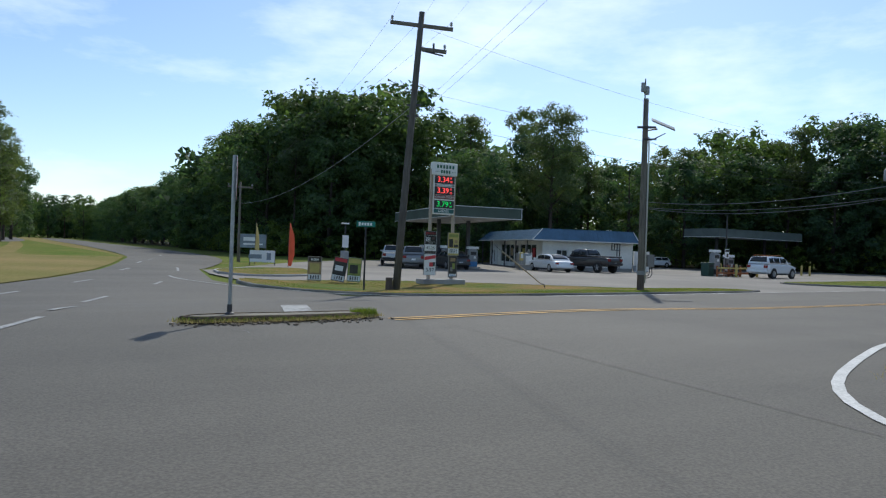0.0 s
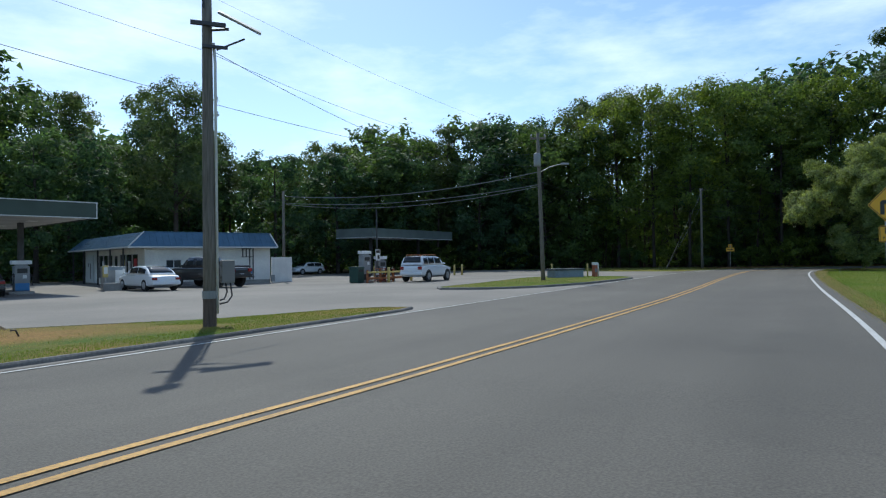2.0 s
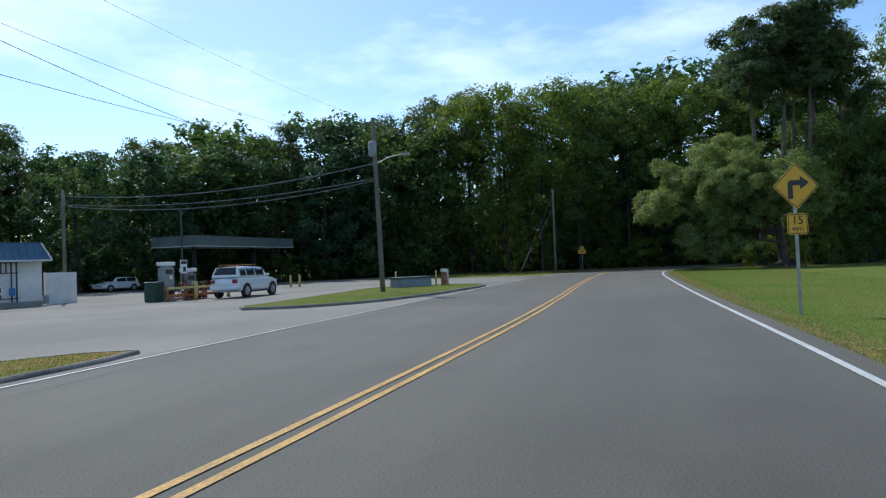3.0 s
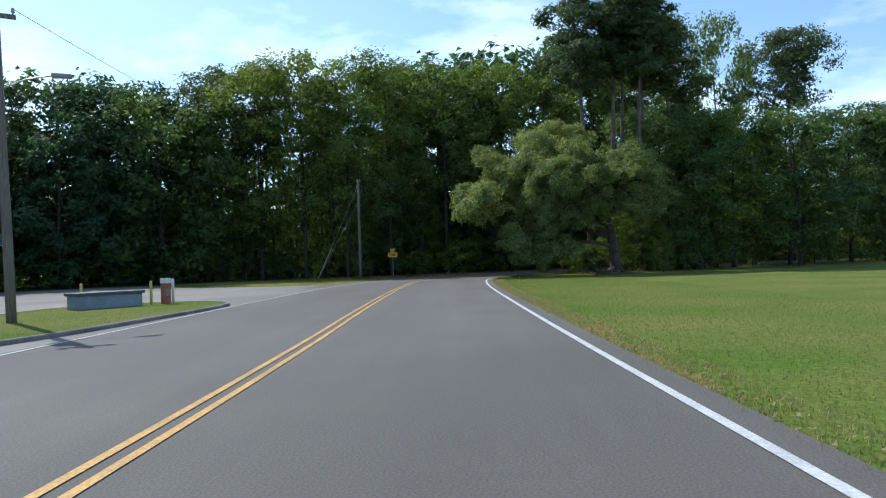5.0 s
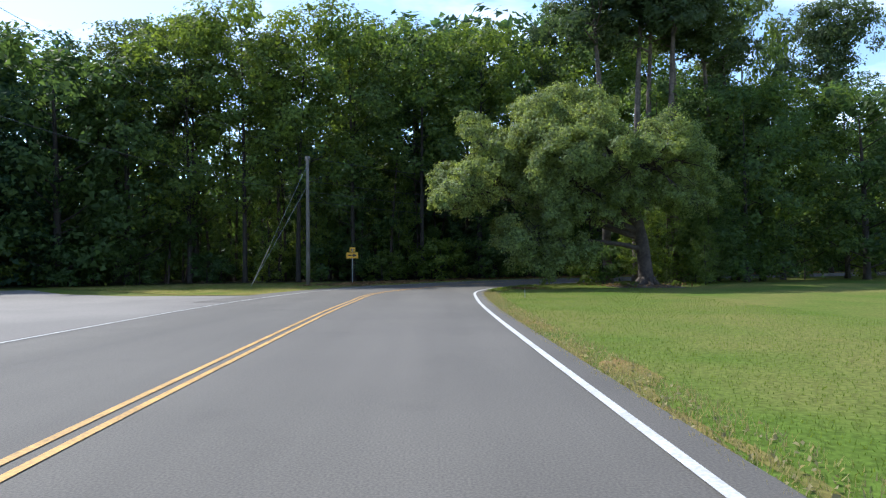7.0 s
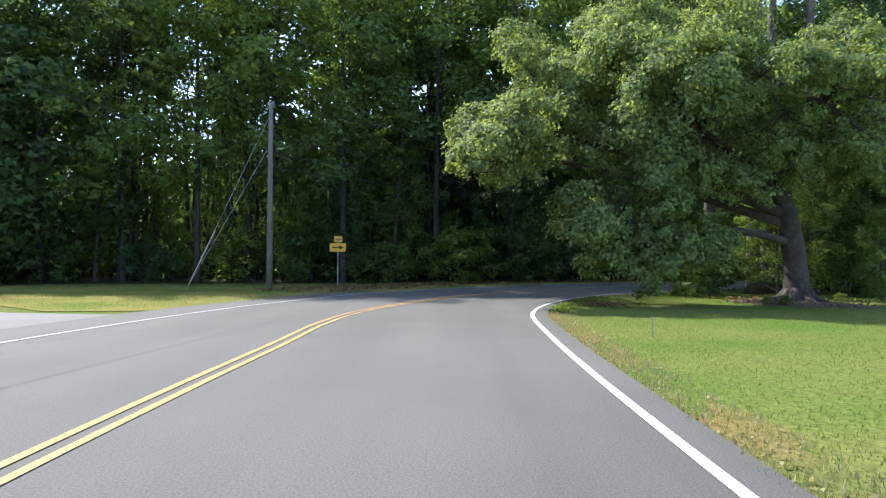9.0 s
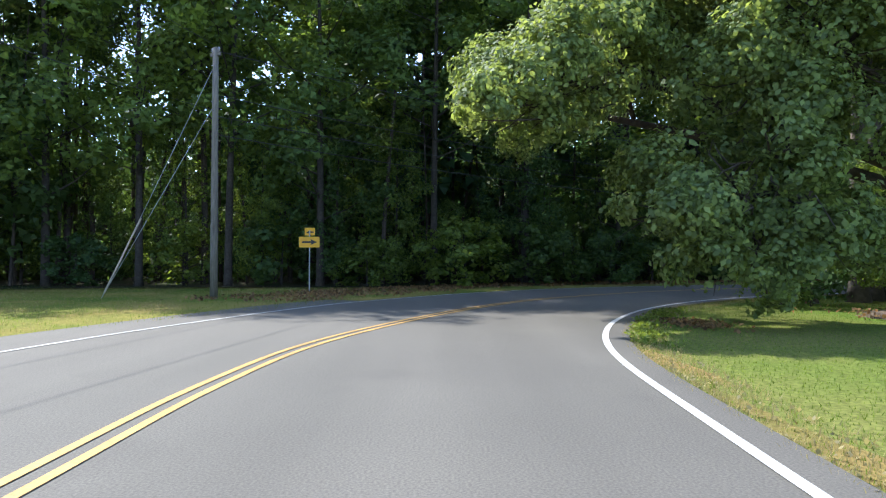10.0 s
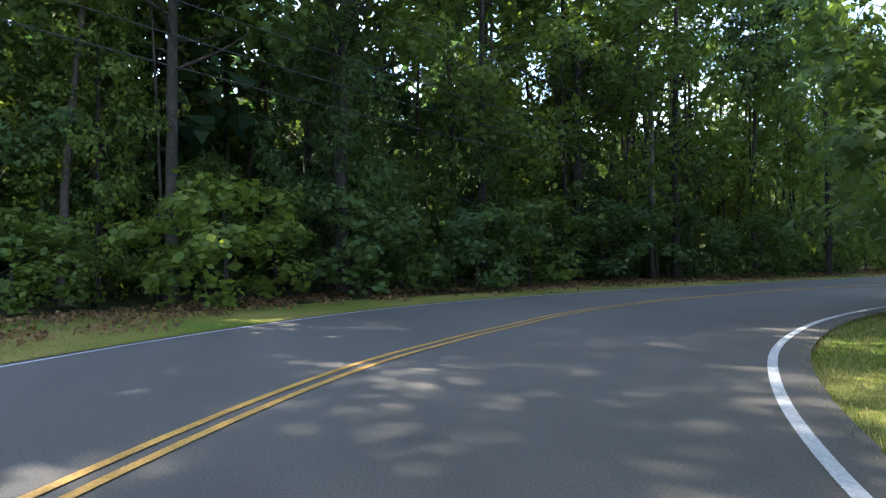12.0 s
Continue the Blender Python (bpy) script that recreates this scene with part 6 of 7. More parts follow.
for k in range(26):
    x = -1.0 + k * 0.42
    a, b = Vector((x, -ev, ez)), Vector((min(max(x, 0), W), 0.0, tz))
    if -ev <= x <= W + er:
        seams.tube([a + Vector((0, -0.01, 0.01)), b + Vector((0, -0.01, 0.01))], 0.014, 4)
for k in range(43):
    y = -ev + k * 0.44
    a, b = Vector((-ev - 0.5, y, ez)), Vector((-0.05, min(max(y, 0), D + 0.2), tz))
    if y <= D + 0.2 + ev:
        seams.tube([a + Vector((-0.01, 0, 0.01)), b + Vector((-0.01, 0, 0.01))], 0.014, 4)
part("seam", seams, BLUE_METAL, roof)
for foot, head in (((-ev - 0.5, -ev, ez + 0.02), (-0.05, 0, tz + 0.02)), ((W + er, -ev, ez + 0.02), (W, 0, tz + 0.02))):
    part("hip_cap", Shape().tube([foot, head], 0.05, 6), TRIM, roof, "pale hip cap")
part("drip_edge", Shape().box(((W + er - ev - 0.5) / 2, -ev - 0.01, ez), (W + er + ev + 0.5, 0.03, 0.1)).box((-ev - 0.51, D / 2, ez), (0.03, D + 2 * ev, 0.1)), TRIM, roof)
part("top_cap", Shape().box((W / 2, -0.01, tz + 0.02), (W + 0.1, 0.06, 0.06)), BLUE_METAL, roof)
for y in (1.2, 4.6, 8.2, 12.8, 16.6):
    part("porch_post", Shape().box((-ev - 0.3, y, ez / 2 - 0.1), (0.1, 0.1, ez + 0.1)), DARK_STEEL, store)
for k in range(5):
    part("roof_vent", Shape().tube([(6.4 + 0.14 * k, 0.15, tz), (6.4 + 0.14 * k, 0.15, tz + 0.12)], 0.04, 8), TRIM, store)
grille = part("grille", Shape().box((7.35, -0.05, 2.6), (1.0, 0.04, 0.05)), DARK_STEEL, store, "dark vertical bars on the wall")
for z in (0.5, 2.0):
    part("rail", Shape().box((7.35, -0.05, z), (1.0, 0.04, 0.05)), DARK_STEEL, grille)
for k in range(4):
    part("bar", Shape().box((6.95 + 0.27 * k, -0.05, 1.45 if k > 1 else 2.3), (0.07, 0.05, 2.3 if k > 1 else 0.6)), DARK_STEEL, grille)
part("wall_sign", Shape().box((7.5, -0.09, 0.9), (0.32, 0.02, 0.42)), PUMP_BLUE, store, "small blue sign")
part("outside_unit", Shape().box((9.25, -0.25, 0.35), (0.25, 0.25, 0.5), 0, 0.02), PUMP_GREY, store)
panel = part("mural_panel", Shape().box((-0.05, 15.3, 1.2), (0.06, 2.6, 2.3)), SIGN_WHITE, store, "white painted panel on the store front")
part("print", Shape().box((-0.085, 15.0, 1.0), (0.008, 0.3, 1.3)).box((-0.085, 15.7, 1.5), (0.008, 0.3, 0.3)), SIGN_GREY, panel)
for y, z, w, h, mat in ((2.4, 1.5, 0.7, 0.9, POSTER_RED), (3.9, 1.4, 0.6, 0.8, SIGN_WHITE), (5.4, 1.6, 0.7, 0.6, POSTER_YELLOW), (9.2, 1.5, 0.7, 0.8, POSTER_TAN), (11.3, 1.4, 0.6, 0.9, SIGN_WHITE)):
    part("window_poster", Shape().box((0.055, y, z), (0.006, w, h)), mat, store)
fence = thing("board_fence", at(56.55, 44.2, 12), "white board fence beside the store", "fence")
for k in range(11):
    part("board", Shape().box((0.14 + 0.28 * k, 0, 0.9), (0.27, 0.03, 2.1), 0, 0.004), WHITE_PAINT, fence)
for x in (0.05, 1.55, 3.03):
    part("post", Shape().box((x, 0.07, 0.9), (0.09, 0.09, 2.16)), WHITE_PAINT, fence)
part("rail", Shape().box((1.54, 0.035, 1.6), (3.0, 0.03, 0.09)), WHITE_PAINT, fence)
ice = thing("ice_chest", at(44.7, 46.6, -22), "grey and white outdoor ice chest by the store corner", "ice chest")
part("body", Shape().box((0, 0, 0.75), (1.3, 0.8, 1.4), 0, 0.03), PUMP_GREY, ice)
part("door", Shape().box((-0.3, -0.42, 0.75), (0.56, 0.03, 1.1), 0, 0.01), PUMP_GREY, ice)
part("door", Shape().box((0.3, -0.42, 0.75), (0.56, 0.03, 1.1), 0, 0.01), SIGN_WHITE, ice)
part("print", Shape().box((0, -0.44, 1.3), (0.9, 0.006, 0.16)), BLUE_BOX, ice)
solo("planter_block", Shape().box((0, 0, 0.2), (1.4, 0.5, 0.5), 0, 0.03), CONCRETE, "grey concrete block before the store", "planter", m=at(43.6, 44.9, -22))
vac = thing("air_station", at(43.1, 45.1, -22), "yellow and white air station on a post", "air station")
part("post", Shape().tube([(0, 0, 0.4), (0, 0, 0.9)], 0.05, 8), GALV, vac)
part("cabinet", Shape().box((0, 0, 1.15), (0.28, 0.24, 0.7), 0, 0.03), BOLLARD_YELLOW, vac)
part("face", Shape().box((0, -0.125, 1.2), (0.2, 0.01, 0.4)), SIGN_WHITE, vac)
for x, y in ((45.6, 46.0),):
    t = thing("trash_can", at(x, y, 10), "dark round bin by the store front", "bin", "bins by the store")
    part("body", Shape().lathe([(0.22, 0), (0.27, 0.05), (0.3, 0.75), (0.3, 0.8)], (0, 0, 0), "z", 14), PLASTIC, t)
    part("lid", Shape().lathe([(0.31, 0.8), (0.3, 0.88), (0.2, 0.96), (0.05, 0.98)], (0, 0, 0), "z", 14), PLASTIC, t)

# The second pump group with its barrier.
fuel_pump(57.3, 36.1, -10, "tall diesel pump with printed notices", PUMP_GREY, PLASTIC, 2.3)
fuel_pump(58.9, 35.8, -10, "diesel pump with hoses beside the timber barrier", SIGN_GREY, PLASTIC, 1.9)
lp = thing("light_post", at(58.0, 35.5), "thin light post rising over the diesel pumps", "post")
part("shaft", Shape().tube([(0, 0, 0), (0, 0, 5.3)], 0.06, 8), DARK_STEEL, lp)
part("notice", Shape().box((0.0, -0.09, 1.95), (0.6, 0.02, 0.8)), SIGN_WHITE, lp, "white notice")
part("print", Shape().box((0.0, -0.105, 2.2), (0.5, 0.004, 0.2)).box((0.05, -0.105, 1.8), (0.25, 0.004, 0.3)), POSTER_DARK, lp)
barrier = thing("timber_barrier", at(57.6, 34.3, -8), "orange timber barrier round the diesel pumps", "barrier")
part("beam", Shape().box((0, 0, 0.72), (4.3, 0.1, 0.12), 0, 0.01), BOLLARD_YELLOW, barrier, "yellow top beam")
part("beam", Shape().box((0, 0, 0.3), (4.3, 0.12, 0.16), 0, 0.01), TIMBER, barrier)
for x in (-2.05, -0.7, 0.7, 2.05):
    part("post", Shape().box((x, 0.12, 0.42), (0.12, 0.12, 0.95), 0, 0.01), TIMBER, barrier)
for k, (x, y) in enumerate(((57.5, 34.9), (58.6, 34.8), (59.3, 35.1))):
    t = thing("goods_rack", at(x, y, -8 + 20 * k), "small cluttered rack of red and dark goods", "rack", "racks by the pumps")
    for sx in (-0.33, 0.33):
        for sy in (-0.23, 0.23):
            part("upright", Shape().box((sx, sy, 0.5), (0.035, 0.035, 1.0)), (BOLLARD_RED, DARK_STEEL, BOLLARD_RED)[k], t)
    for z in (0.1, 0.5, 0.97):
        part("shelf", Shape().box((0, 0, z), (0.7, 0.5, 0.03)), (BOLLARD_RED, DARK_STEEL, PLASTIC)[k], t)
    for j in range(6):
        part("packet", Shape().box((-0.22 + 0.22 * (j % 3), -0.08 + 0.05 * (j % 2), (0.115 if j < 3 else 0.515) + 0.12), (0.18, 0.26, 0.2 + 0.04 * (j % 2)), 4 * j, 0.01), (SIGN_GREY, POSTER_RED, PLASTIC, SIGN_WHITE, BLUE_BOX, POSTER_DARK)[(j + k) % 6], t)
wb = thing("waste_bin", at(56.0, 35.9), "dark green square waste bin", "bin")
part("body", Shape().box((0, 0, 0.5), (0.75, 0.75, 1.0), 0, 0.04), BIN_GREEN, wb)
part("lid", Shape().box((0, 0, 1.06), (0.82, 0.82, 0.14), 0, 0.05), BIN_GREEN, wb)
part("slot", Shape().box((0, -0.38, 0.85), (0.45, 0.02, 0.16)), PLASTIC, wb)
for x, y in ((71.3, 45.6), (72.3, 45.3), (77.3, 39.0), (78.2, 38.6), (56.9, 33.8), (60.5, 34.1)):
    t = thing("bollard", at(x, y), "pale yellow steel bollard", "bollard", "bollards")
    part("shaft", Shape().lathe([(0.1, -0.1), (0.1, 0.95), (0.085, 1.02), (0.04, 1.06)], (0, 0, 0), "z", 12), BOLLARD_YELLOW, t, "", True)

# The kerb island's tank box and posts.
tank = thing("tank_cover", at(63.4, 23.3, -38, 0.1), "low blue-grey tank cover with a slate lid", "tank cover")
part("body", Shape().box((0.3, 0, 0.24), (2.4, 1.05, 0.5), 0, 0.02), BLUE_BOX, tank)
part("lid", Shape().box((0.3, 0, 0.55), (2.55, 1.2, 0.12), 0, 0.02), SLATE_LID, tank, "slate lid")
part("lid_seam", Shape().box((-0.4, -0.6, 0.55), (0.02, 0.02, 0.1)).box((0.9, -0.6, 0.55), (0.02, 0.02, 0.1)), PLASTIC, tank)
red = thing("red_post", at(65.0, 21.35, -30, 0.1), "square post painted red-brown, white and blue", "post")
part("body", Shape().box((0, 0, 0.5), (0.28, 0.28, 1.0), 0, 0.015), BOLLARD_RED, red)
part("top_band", Shape().box((0, 0, 0.93), (0.3, 0.3, 0.2), 0, 0.01), SIGN_WHITE, red)
part("panel", Shape().box((-0.02, -0.145, 0.45), (0.16, 0.01, 0.25)), BLUE_BOX, red)
for x, y, h in ((64.55, 21.75, 0.95), (63.9, 24.2, 0.95), (65.35, 21.2, 1.0)):
    t = thing("bollard", at(x, y, 0, 0.1), "slim yellow post on the kerb island", "bollard", "island posts")
    part("shaft", Shape().lathe([(0.055, 0), (0.055, h - 0.04), (0.03, h)], (0, 0, 0), "z", 10), BOLLARD_YELLOW if h < 1 else SIGN_WHITE, t, "", True)
lamp = thing("forecourt_lamp", at(27.0, 46.3), "slim forecourt lamp post with a notice and a base", "lamp post")
part("base", Shape().box((0, 0, 0.15), (1.3, 0.9, 0.4), 0, 0.04), CONCRETE, lamp)
part("post", Shape().tube([(0, 0, 0.2), (0, 0, 3.2)], 0.05, 8), DARK_STEEL, lamp)
part("lamp_head", Shape().box((-0.15, 0, 3.22), (0.35, 0.2, 0.1), 0, 0.03).box((0.15, 0, 3.22), (0.25, 0.2, 0.1), 0, 0.03), SIGN_WHITE, lamp)
part("notice", Shape().box((0, -0.07, 1.9), (0.5, 0.02, 0.9)), SIGN_WHITE, lamp)
part("pump_box", Shape().box((0, 0, 0.75), (0.5, 0.4, 0.9), 0, 0.03), PUMP_GREY, lamp)
solo("marker_stake", Shape().tube([(0, 0, -0.05), (0.01, 0, 0.42)], 0.013, 6), GALV, "thin steel marker stake in the lawn", "stake", m=at(81.8, 5.3, 0, -0.05))


# ---- vehicles ----
def soften(ob, levels):
    """Rounded pressed-metal shapes."""
    b = ob.modifiers.new("rounding", "SUBSURF")
    b.levels = b.render_levels = levels


def vehicle(name, m, length, width, high, belt, hood, clear, wheel, cabin, paint, label, kind="sedan", rack=False):
    """A car that points along +x. cabin: from the rear, where the glass starts, the roof starts, the roof ends, the glass ends."""
    t = thing(name, m, label, "car", "parked vehicles")
    L, w = length / 2, width / 2
    bed = kind == "pickup"
    c0, c1, c2, c3 = cabin
    deck = belt if kind in ("suv", "pickup") else belt - 0.02
    stations = [(-L, clear + 0.25, deck - 0.28, 0.86), (-L + 0.06, clear + 0.12, deck - 0.06, 0.93), (-L + 0.3, clear + 0.05, deck, 0.98), (c0, clear, belt, 1.0), (0, clear, belt, 1.0), (c3 - 0.1, clear, belt - 0.01, 1.0),
                (c3 + 0.25, clear, hood + 0.04, 0.99), (L - 0.55, clear + 0.02, hood - 0.03, 0.97), (L - 0.16, clear + 0.06, hood - 0.14, 0.9), (L, clear + 0.2, hood - 0.34, 0.78)]
    s, ring = Shape(), 10
    rows = []
    for x, lo, hi, k in stations:
        q = w * k
        half = [(q * 0.88, lo), (q * 0.98, lo + 0.12), (q, lo + (hi - lo) * 0.55), (q * 0.965, hi - 0.06), (q * 0.87, hi)]
        rows += [(x, y, z) for y, z in half] + [(x, -y, z) for y, z in reversed(half)]
    s.add(rows, [(i * ring + k, i * ring + (k + 1) % ring, (i + 1) * ring + (k + 1) % ring, (i + 1) * ring + k) for i in range(len(stations) - 1) for k in range(ring)]
          + [tuple(range(ring))[::-1], tuple(range((len(stations) - 1) * ring, len(stations) * ring))])
    body = part("body", s, paint, t, "", True)
    soften(body, 2)
    bw, rw, rz = w * 0.9, w * 0.73, high

    def top(x):
        """The height of the roof line, with curved screens before and behind."""
        if x < c1:
            return belt + (rz - 0.05 - belt) * math.sin(math.pi / 2 * max(0.0, (x - c0) / (c1 - c0))) ** 0.9
        if x > c2:
            return belt + (rz - 0.05 - belt) * math.sin(math.pi / 2 * max(0.0, (c3 - x) / (c3 - c2))) ** 0.9
        return rz - 0.05 * ((2 * x - c1 - c2) / (c2 - c1)) ** 2

    def flank(x, v):
        """Half the cabin's width at a share v of its height."""
        k = (top(x) - belt) / (rz - belt)
        return bw + (rw - bw) * v * max(0.15, k)

    xs = [c0 + (c1 - c0) * k / 5 for k in range(5)] + [c1 + (c2 - c1) * k / 6 for k in range(6)] + [c2 + (c3 - c2) * k / 5 for k in range(6)]
    cab, ring = Shape(), 10
    rows = []
    for x in xs:
        z, q = top(x), flank(x, 1.0)
        half = [(flank(x, 0), belt - 0.03), (flank(x, 0.5), belt + (z - belt) * 0.5), (q, belt + (z - belt) * 0.9), (q * 0.93, belt + (z - belt) * 0.985), (q * 0.5, z + 0.012)]
        rows += [(x, y, zz) for y, zz in half] + [(x, -y, zz) for y, zz in reversed(half)]
    cab.add(rows, [(i * ring + k, i * ring + (k + 1) % ring, (i + 1) * ring + (k + 1) % ring, (i + 1) * ring + k) for i in range(len(xs) - 1) for k in range(ring)])
    part("cabin", cab, paint, t, "", True)

    def sheet_of(nm, place, n, m):
        """A curved pane: a grid of places, with an edge turned inwards."""
        g = Shape().add([place(i / n, j / m) for j in range(m + 1) for i in range(n + 1)], [(j * (n + 1) + i, j * (n + 1) + i + 1, (j + 1) * (n + 1) + i + 1, (j + 1) * (n + 1) + i) for j in range(m) for i in range(n)])
        ob = part(nm, g, CAR_GLASS, t, "dark glass", True)
        thick = ob.modifiers.new("thickness", "SOLIDIFY")
        thick.thickness, thick.offset = 0.012, 0.0

    def screen(x0, x1, nm):
        def place(u, v):
            x = x0 + (x1 - x0) * v
            return (x, (2 * u - 1) * flank(x, 1.0) * 0.86, top(x) + 0.02)
        sheet_of(nm, place, 6, 5)

    screen(c3 - 0.08, c2 + 0.08, "windscreen")
    screen(c0 + (0.1 if kind == "sedan" else 0.04), c1 - (0.08 if kind == "sedan" else 0.02), "rear_window")
    cuts = {"sedan": ((0.16, 0.47), (0.5, 0.84)), "suv": ((0.09, 0.27), (0.31, 0.56), (0.6, 0.87)), "hatch": ((0.12, 0.46), (0.5, 0.84)), "pickup": ((0.1, 0.4), (0.46, 0.84))}[kind]
    for u0, u1 in cuts:
        for sy in (-1, 1):
            def place(u, v, u0=u0, u1=u1, sy=sy):
                x = c0 + (c3 - c0) * (u0 + (u1 - u0) * u)
                vv = 0.14 + 0.7 * v
                return (x, sy * (flank(x, vv) + 0.012), belt + (top(x) - belt) * vv)
            sheet_of("side_window", place, 5, 3)
    wr = wheel
    for sx in (-L + length * 0.19, L - length * 0.185):
        for sy in (-1, 1):
            wh = part("wheel", Shape().lathe([(wr * 0.6, -0.1), (wr * 0.92, -0.11), (wr, -0.07), (wr, 0.07), (wr * 0.92, 0.11), (wr * 0.6, 0.1)], (sx, sy * (w - 0.1), wr), "y", 20), RUBBER, t, "black tyre", True)
            rim = part("rim", Shape().lathe([(wr * 0.62, -0.02), (wr * 0.64, 0.02)], (sx, sy * (w - 0.0), wr), "y", 20), PLASTIC if kind == "pickup" else RIM, wh)
            spokes = Shape()
            for k in range(5):
                a = k * 2 * math.pi / 5 + 0.3
                spokes.tube([(sx, sy * (w + 0.025), wr), (sx + wr * 0.58 * math.cos(a), sy * (w + 0.025), wr + wr * 0.58 * math.sin(a))], 0.035, 5)
            part("spokes", spokes, RIM, wh)
            arch = [(wr * 1.2 * math.cos(math.pi * k / 10), wr * 1.2 * math.sin(math.pi * k / 10)) for k in range(11)]
            inner_a = [(x * 0.86, z * 0.86) for x, z in arch]
            a_s = Shape()
            a_s.add([(sx + x, sy * (w + 0.006), wr + z) for x, z in arch] + [(sx + x, sy * (w + 0.006), wr + z) for x, z in inner_a] + [(sx + x, sy * (w - 0.05), wr + z) for x, z in arch],
                    [(k, k + 1, k + 12, k + 11) for k in range(10)] + [(k, k + 1, k + 23, k + 22) for k in range(10)])
            part("wheel_arch", a_s, PLASTIC if kind != "sedan" else paint, t)
            # The body side is uncut; a black disc paints the shade inside the arch.
            part("arch_well", Shape().lathe([(wr * 1.12, -0.01), (wr * 1.12, 0.004)], (sx, sy * (w - 0.004), wr + 0.02), "y", 20), PLASTIC, t)
    zl = deck - 0.22
    for sy in (-1, 1):
        part("tail_light", Shape().box((-L + 0.02, sy * w * 0.74, zl), (0.12, w * 0.3, 0.15 if kind == "sedan" else 0.22), 0, 0.03), TAIL, t, "red lamp")
        part("headlight", Shape().box((L - 0.1, sy * w * 0.66, hood - 0.24), (0.2, w * 0.34, 0.16), 0, 0.04), LAMP_CLEAR, t)
        part("mirror", Shape().box((c3 - 0.3, sy * (w + 0.07), belt + 0.08), (0.14, 0.18, 0.13), 0, 0.04), paint, t)
        for hx in ((c0 + c1) / 2 + 0.5, (c1 + c2) / 2 + 0.35):
            part("door_handle", Shape().box((hx, sy * (w * 0.985), belt - 0.16), (0.16, 0.03, 0.03), 0, 0.01), PLASTIC if kind == "pickup" else paint, t)
    part("bumper", Shape().box((-L + 0.01, 0, clear + 0.26), (0.16, width * 0.9, 0.2), 0, 0.05), PLASTIC if bed else paint, t)
    part("bumper", Shape().box((L - 0.05, 0, clear + 0.22), (0.16, width * 0.82, 0.2), 0, 0.05), PLASTIC if bed else paint, t)
    part("grille", Shape().box((L - 0.03, 0, hood - 0.36), (0.1, width * 0.45, 0.16), 0, 0.02), PLASTIC, t)
    plate_z = deck - 0.42 if kind != "pickup" else clear + 0.3
    part("number_plate", Shape().box((-L - 0.045, 0, plate_z), (0.02, 0.32, 0.15)), SIGN_WHITE, t, "plain pale plate")
    for sy in (-1, 1):
        part("sill", Shape().box((0, sy * w * 0.95, clear + 0.03), (length * 0.46, 0.06, 0.1)), PLASTIC, t)
    if bed:
        part("bed_floor", Shape().box(((-L + c0) / 2 + 0.1, 0, belt + 0.006), (c0 + L - 0.35, width * 0.68, 0.012)), PLASTIC, t)
        for sy in (-1, 1):
            part("bed_rail", Shape().box(((-L + c0) / 2 + 0.05, sy * w * 0.86, belt + 0.05), (c0 + L - 0.15, 0.16, 0.12), 0, 0.03), paint, t)
        part("tailgate", Shape().box((-L + 0.08, 0, belt + 0.02), (0.1, width * 0.86, 0.14), 0, 0.03), paint, t)
    if rack:
        for sy in (-1, 1):
            part("roof_rail", Shape().tube([(c1 + 0.1, sy * rw * 0.84, rz + 0.02), (c1 + 0.2, sy * rw * 0.86, rz + 0.09), (c2 - 0.3, sy * rw * 0.86, rz + 0.09), (c2 - 0.15, sy * rw * 0.84, rz + 0.02)], 0.022, 6), TIMBER, t)
        for k in range(3):
            part("cross_bar", Shape().box((c1 + 0.4 + 0.7 * k, 0, rz + 0.1), (0.06, rw * 1.72, 0.03)), TIMBER, t)
    return t


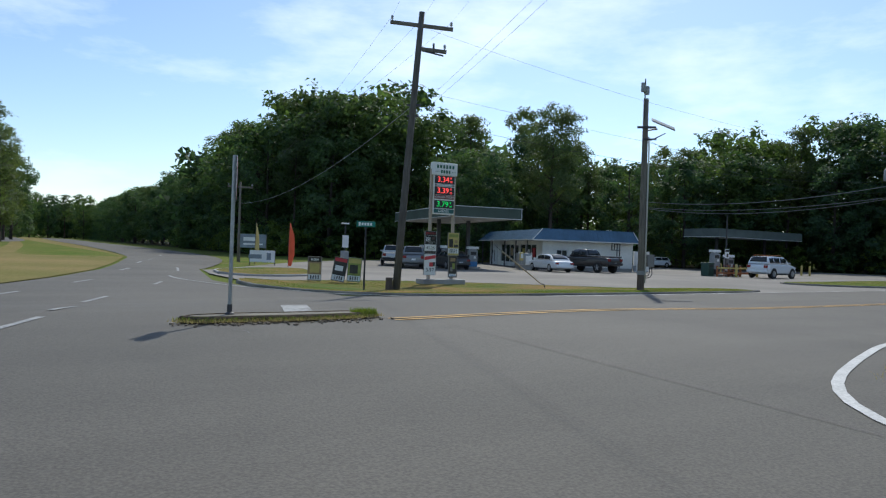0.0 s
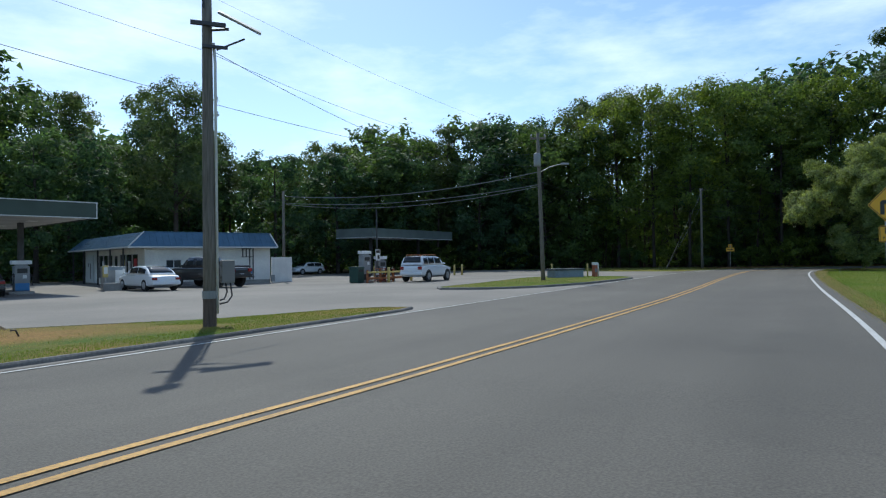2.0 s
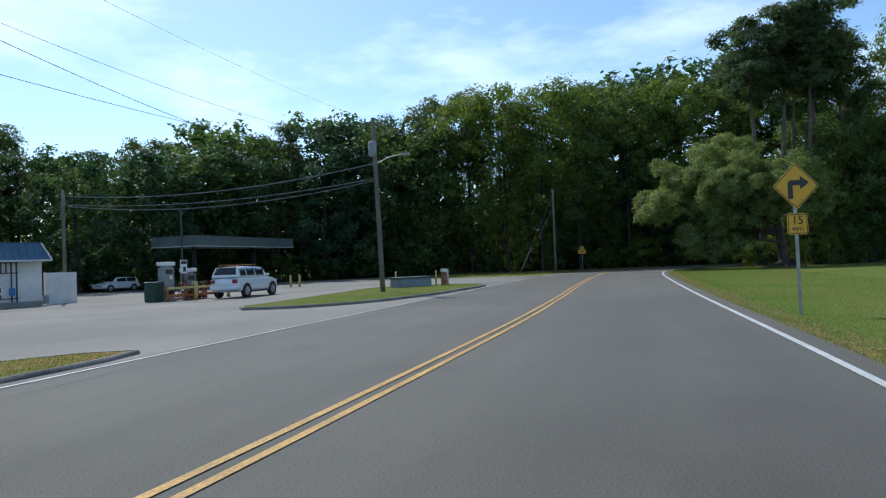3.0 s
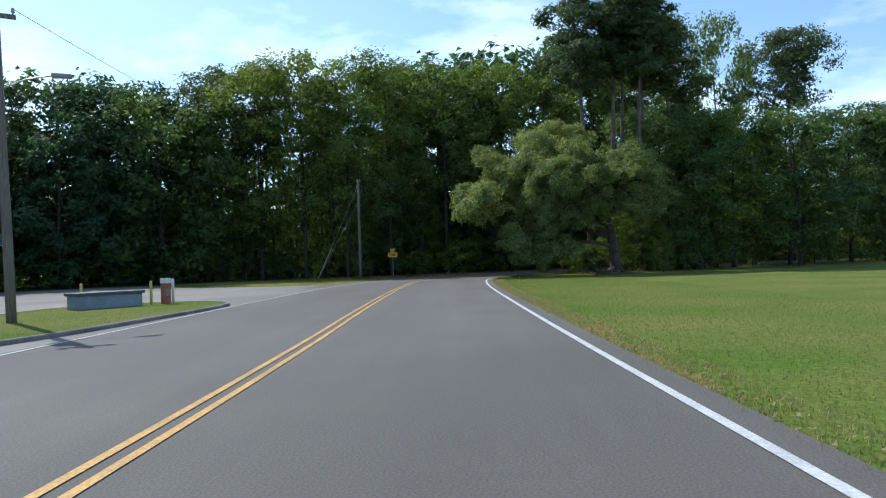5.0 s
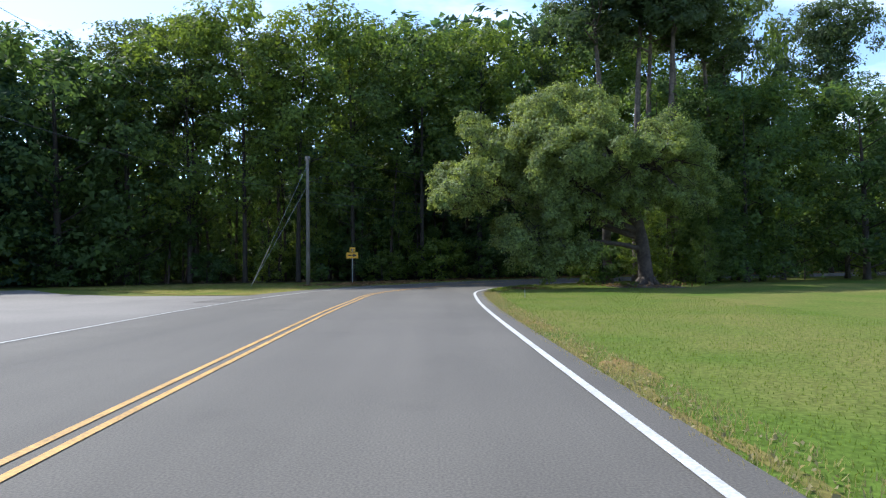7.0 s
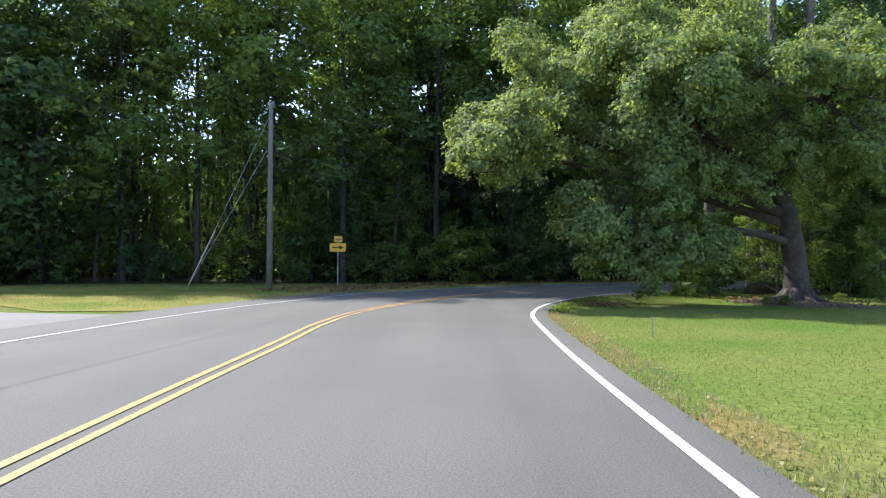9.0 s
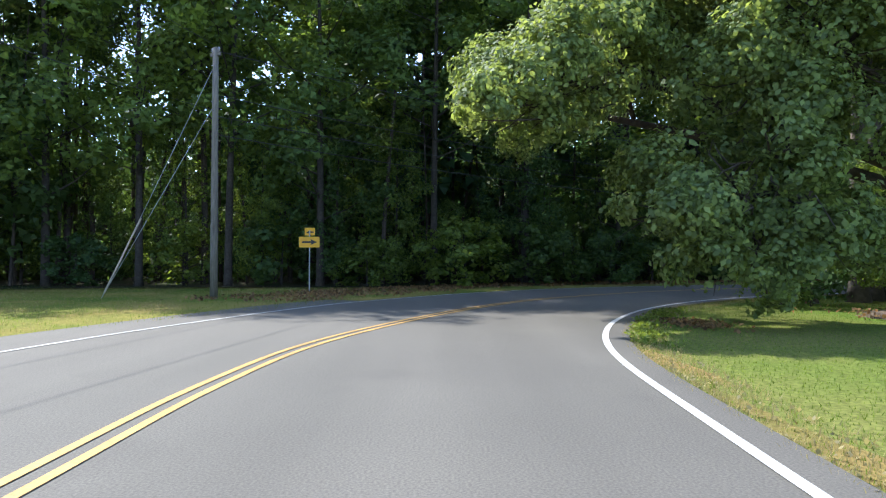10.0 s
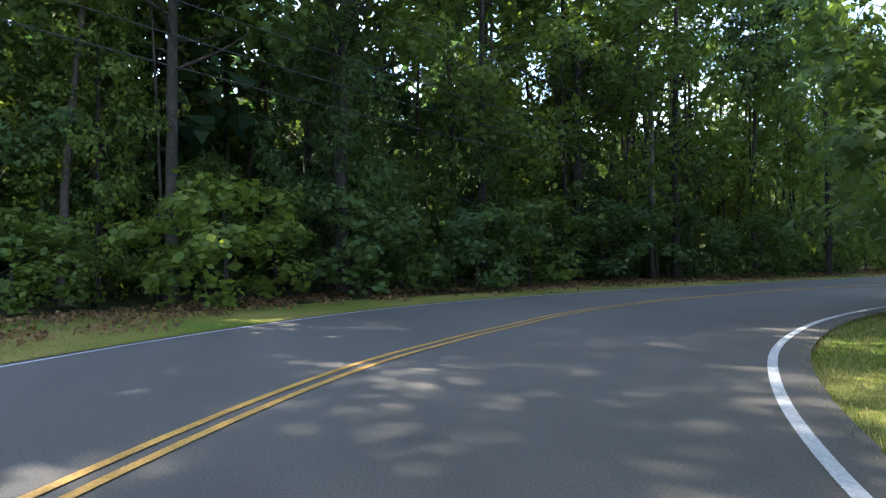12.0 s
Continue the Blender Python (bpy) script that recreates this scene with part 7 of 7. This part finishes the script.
vehicle("suv", at(59.5, 32.2, 2), 4.8, 1.92, 1.8, 1.18, 1.12, 0.32, 0.39, (-2.28, -2.0, 0.45, 1.05), CAR_WHITE, "white four-door off-roader with a roof rack on the forecourt", "suv", True)
vehicle("sedan", at(44.3, 42.8, 75), 4.85, 1.83, 1.45, 0.95, 0.92, 0.2, 0.33, (-1.9, -0.95, 0.45, 1.25), CAR_WHITE, "white sedan parked before the store", "sedan")
vehicle("pickup_truck", at(48.85, 42.7, 91), 5.8, 2.0, 1.98, 1.32, 1.3, 0.5, 0.43, (-0.55, -0.25, 0.95, 1.5), CAR_BLACK, "raised black pickup truck parked before the store", "pickup")
vehicle("small_suv", at(81, 61, 172), 4.5, 1.8, 1.45, 0.95, 0.92, 0.26, 0.34, (-2.1, -1.75, 0.35, 1.05), CAR_WHITE, "white small estate car parked by the fence", "hatch")
vehicle("pickup_truck", at(34.6, 52.4, 60), 5.4, 1.9, 1.75, 1.15, 1.12, 0.35, 0.37, (-0.6, -0.3, 0.85, 1.4), CAR_SILVER, "silver pickup truck at the pumps", "pickup")
vehicle("suv", at(33.6, 47.6, 62), 4.7, 1.88, 1.72, 1.1, 1.05, 0.28, 0.36, (-2.2, -1.9, 0.4, 1.0), CAR_GREY, "dark grey off-roader at the pumps", "suv")
vehicle("sedan", at(36.4, 46.0, 73), 4.7, 1.82, 1.48, 0.97, 0.93, 0.2, 0.33, (-1.85, -0.95, 0.4, 1.2), CAR_BLACK, "dark sedan refuelling under the canopy", "sedan")
vehicle("suv", at(38.0, 50.5, 75), 4.7, 1.88, 1.72, 1.1, 1.05, 0.28, 0.36, (-2.2, -1.9, 0.4, 1.0), CAR_BLACK, "black off-roader under the canopy", "suv")


# ---- cracks and patches in the asphalt ----
crack_rng = random.Random(9)
cracks = Shape()
for x, y, az, n in ((8.2, 10.6, 100, 8), (11.0, 16.5, 60, 8), (9.2, 20.5, 75, 9)):
    line = [(x, y)]
    for _ in range(n):
        a = radians(az + crack_rng.gauss(0, 24))
        line.append((line[-1][0] + 0.16 * math.cos(a), line[-1][1] + 0.16 * math.sin(a)))
    ribbon(cracks, [Vector((px, py, 0)) for px, py in line], 0, 0.008, 0.007)
tagged(new("road_cracks", cracks.mesh("road_cracks", SIGN_DARK)), "thin dark cracks in the old asphalt", "cracks", kind="stuff")
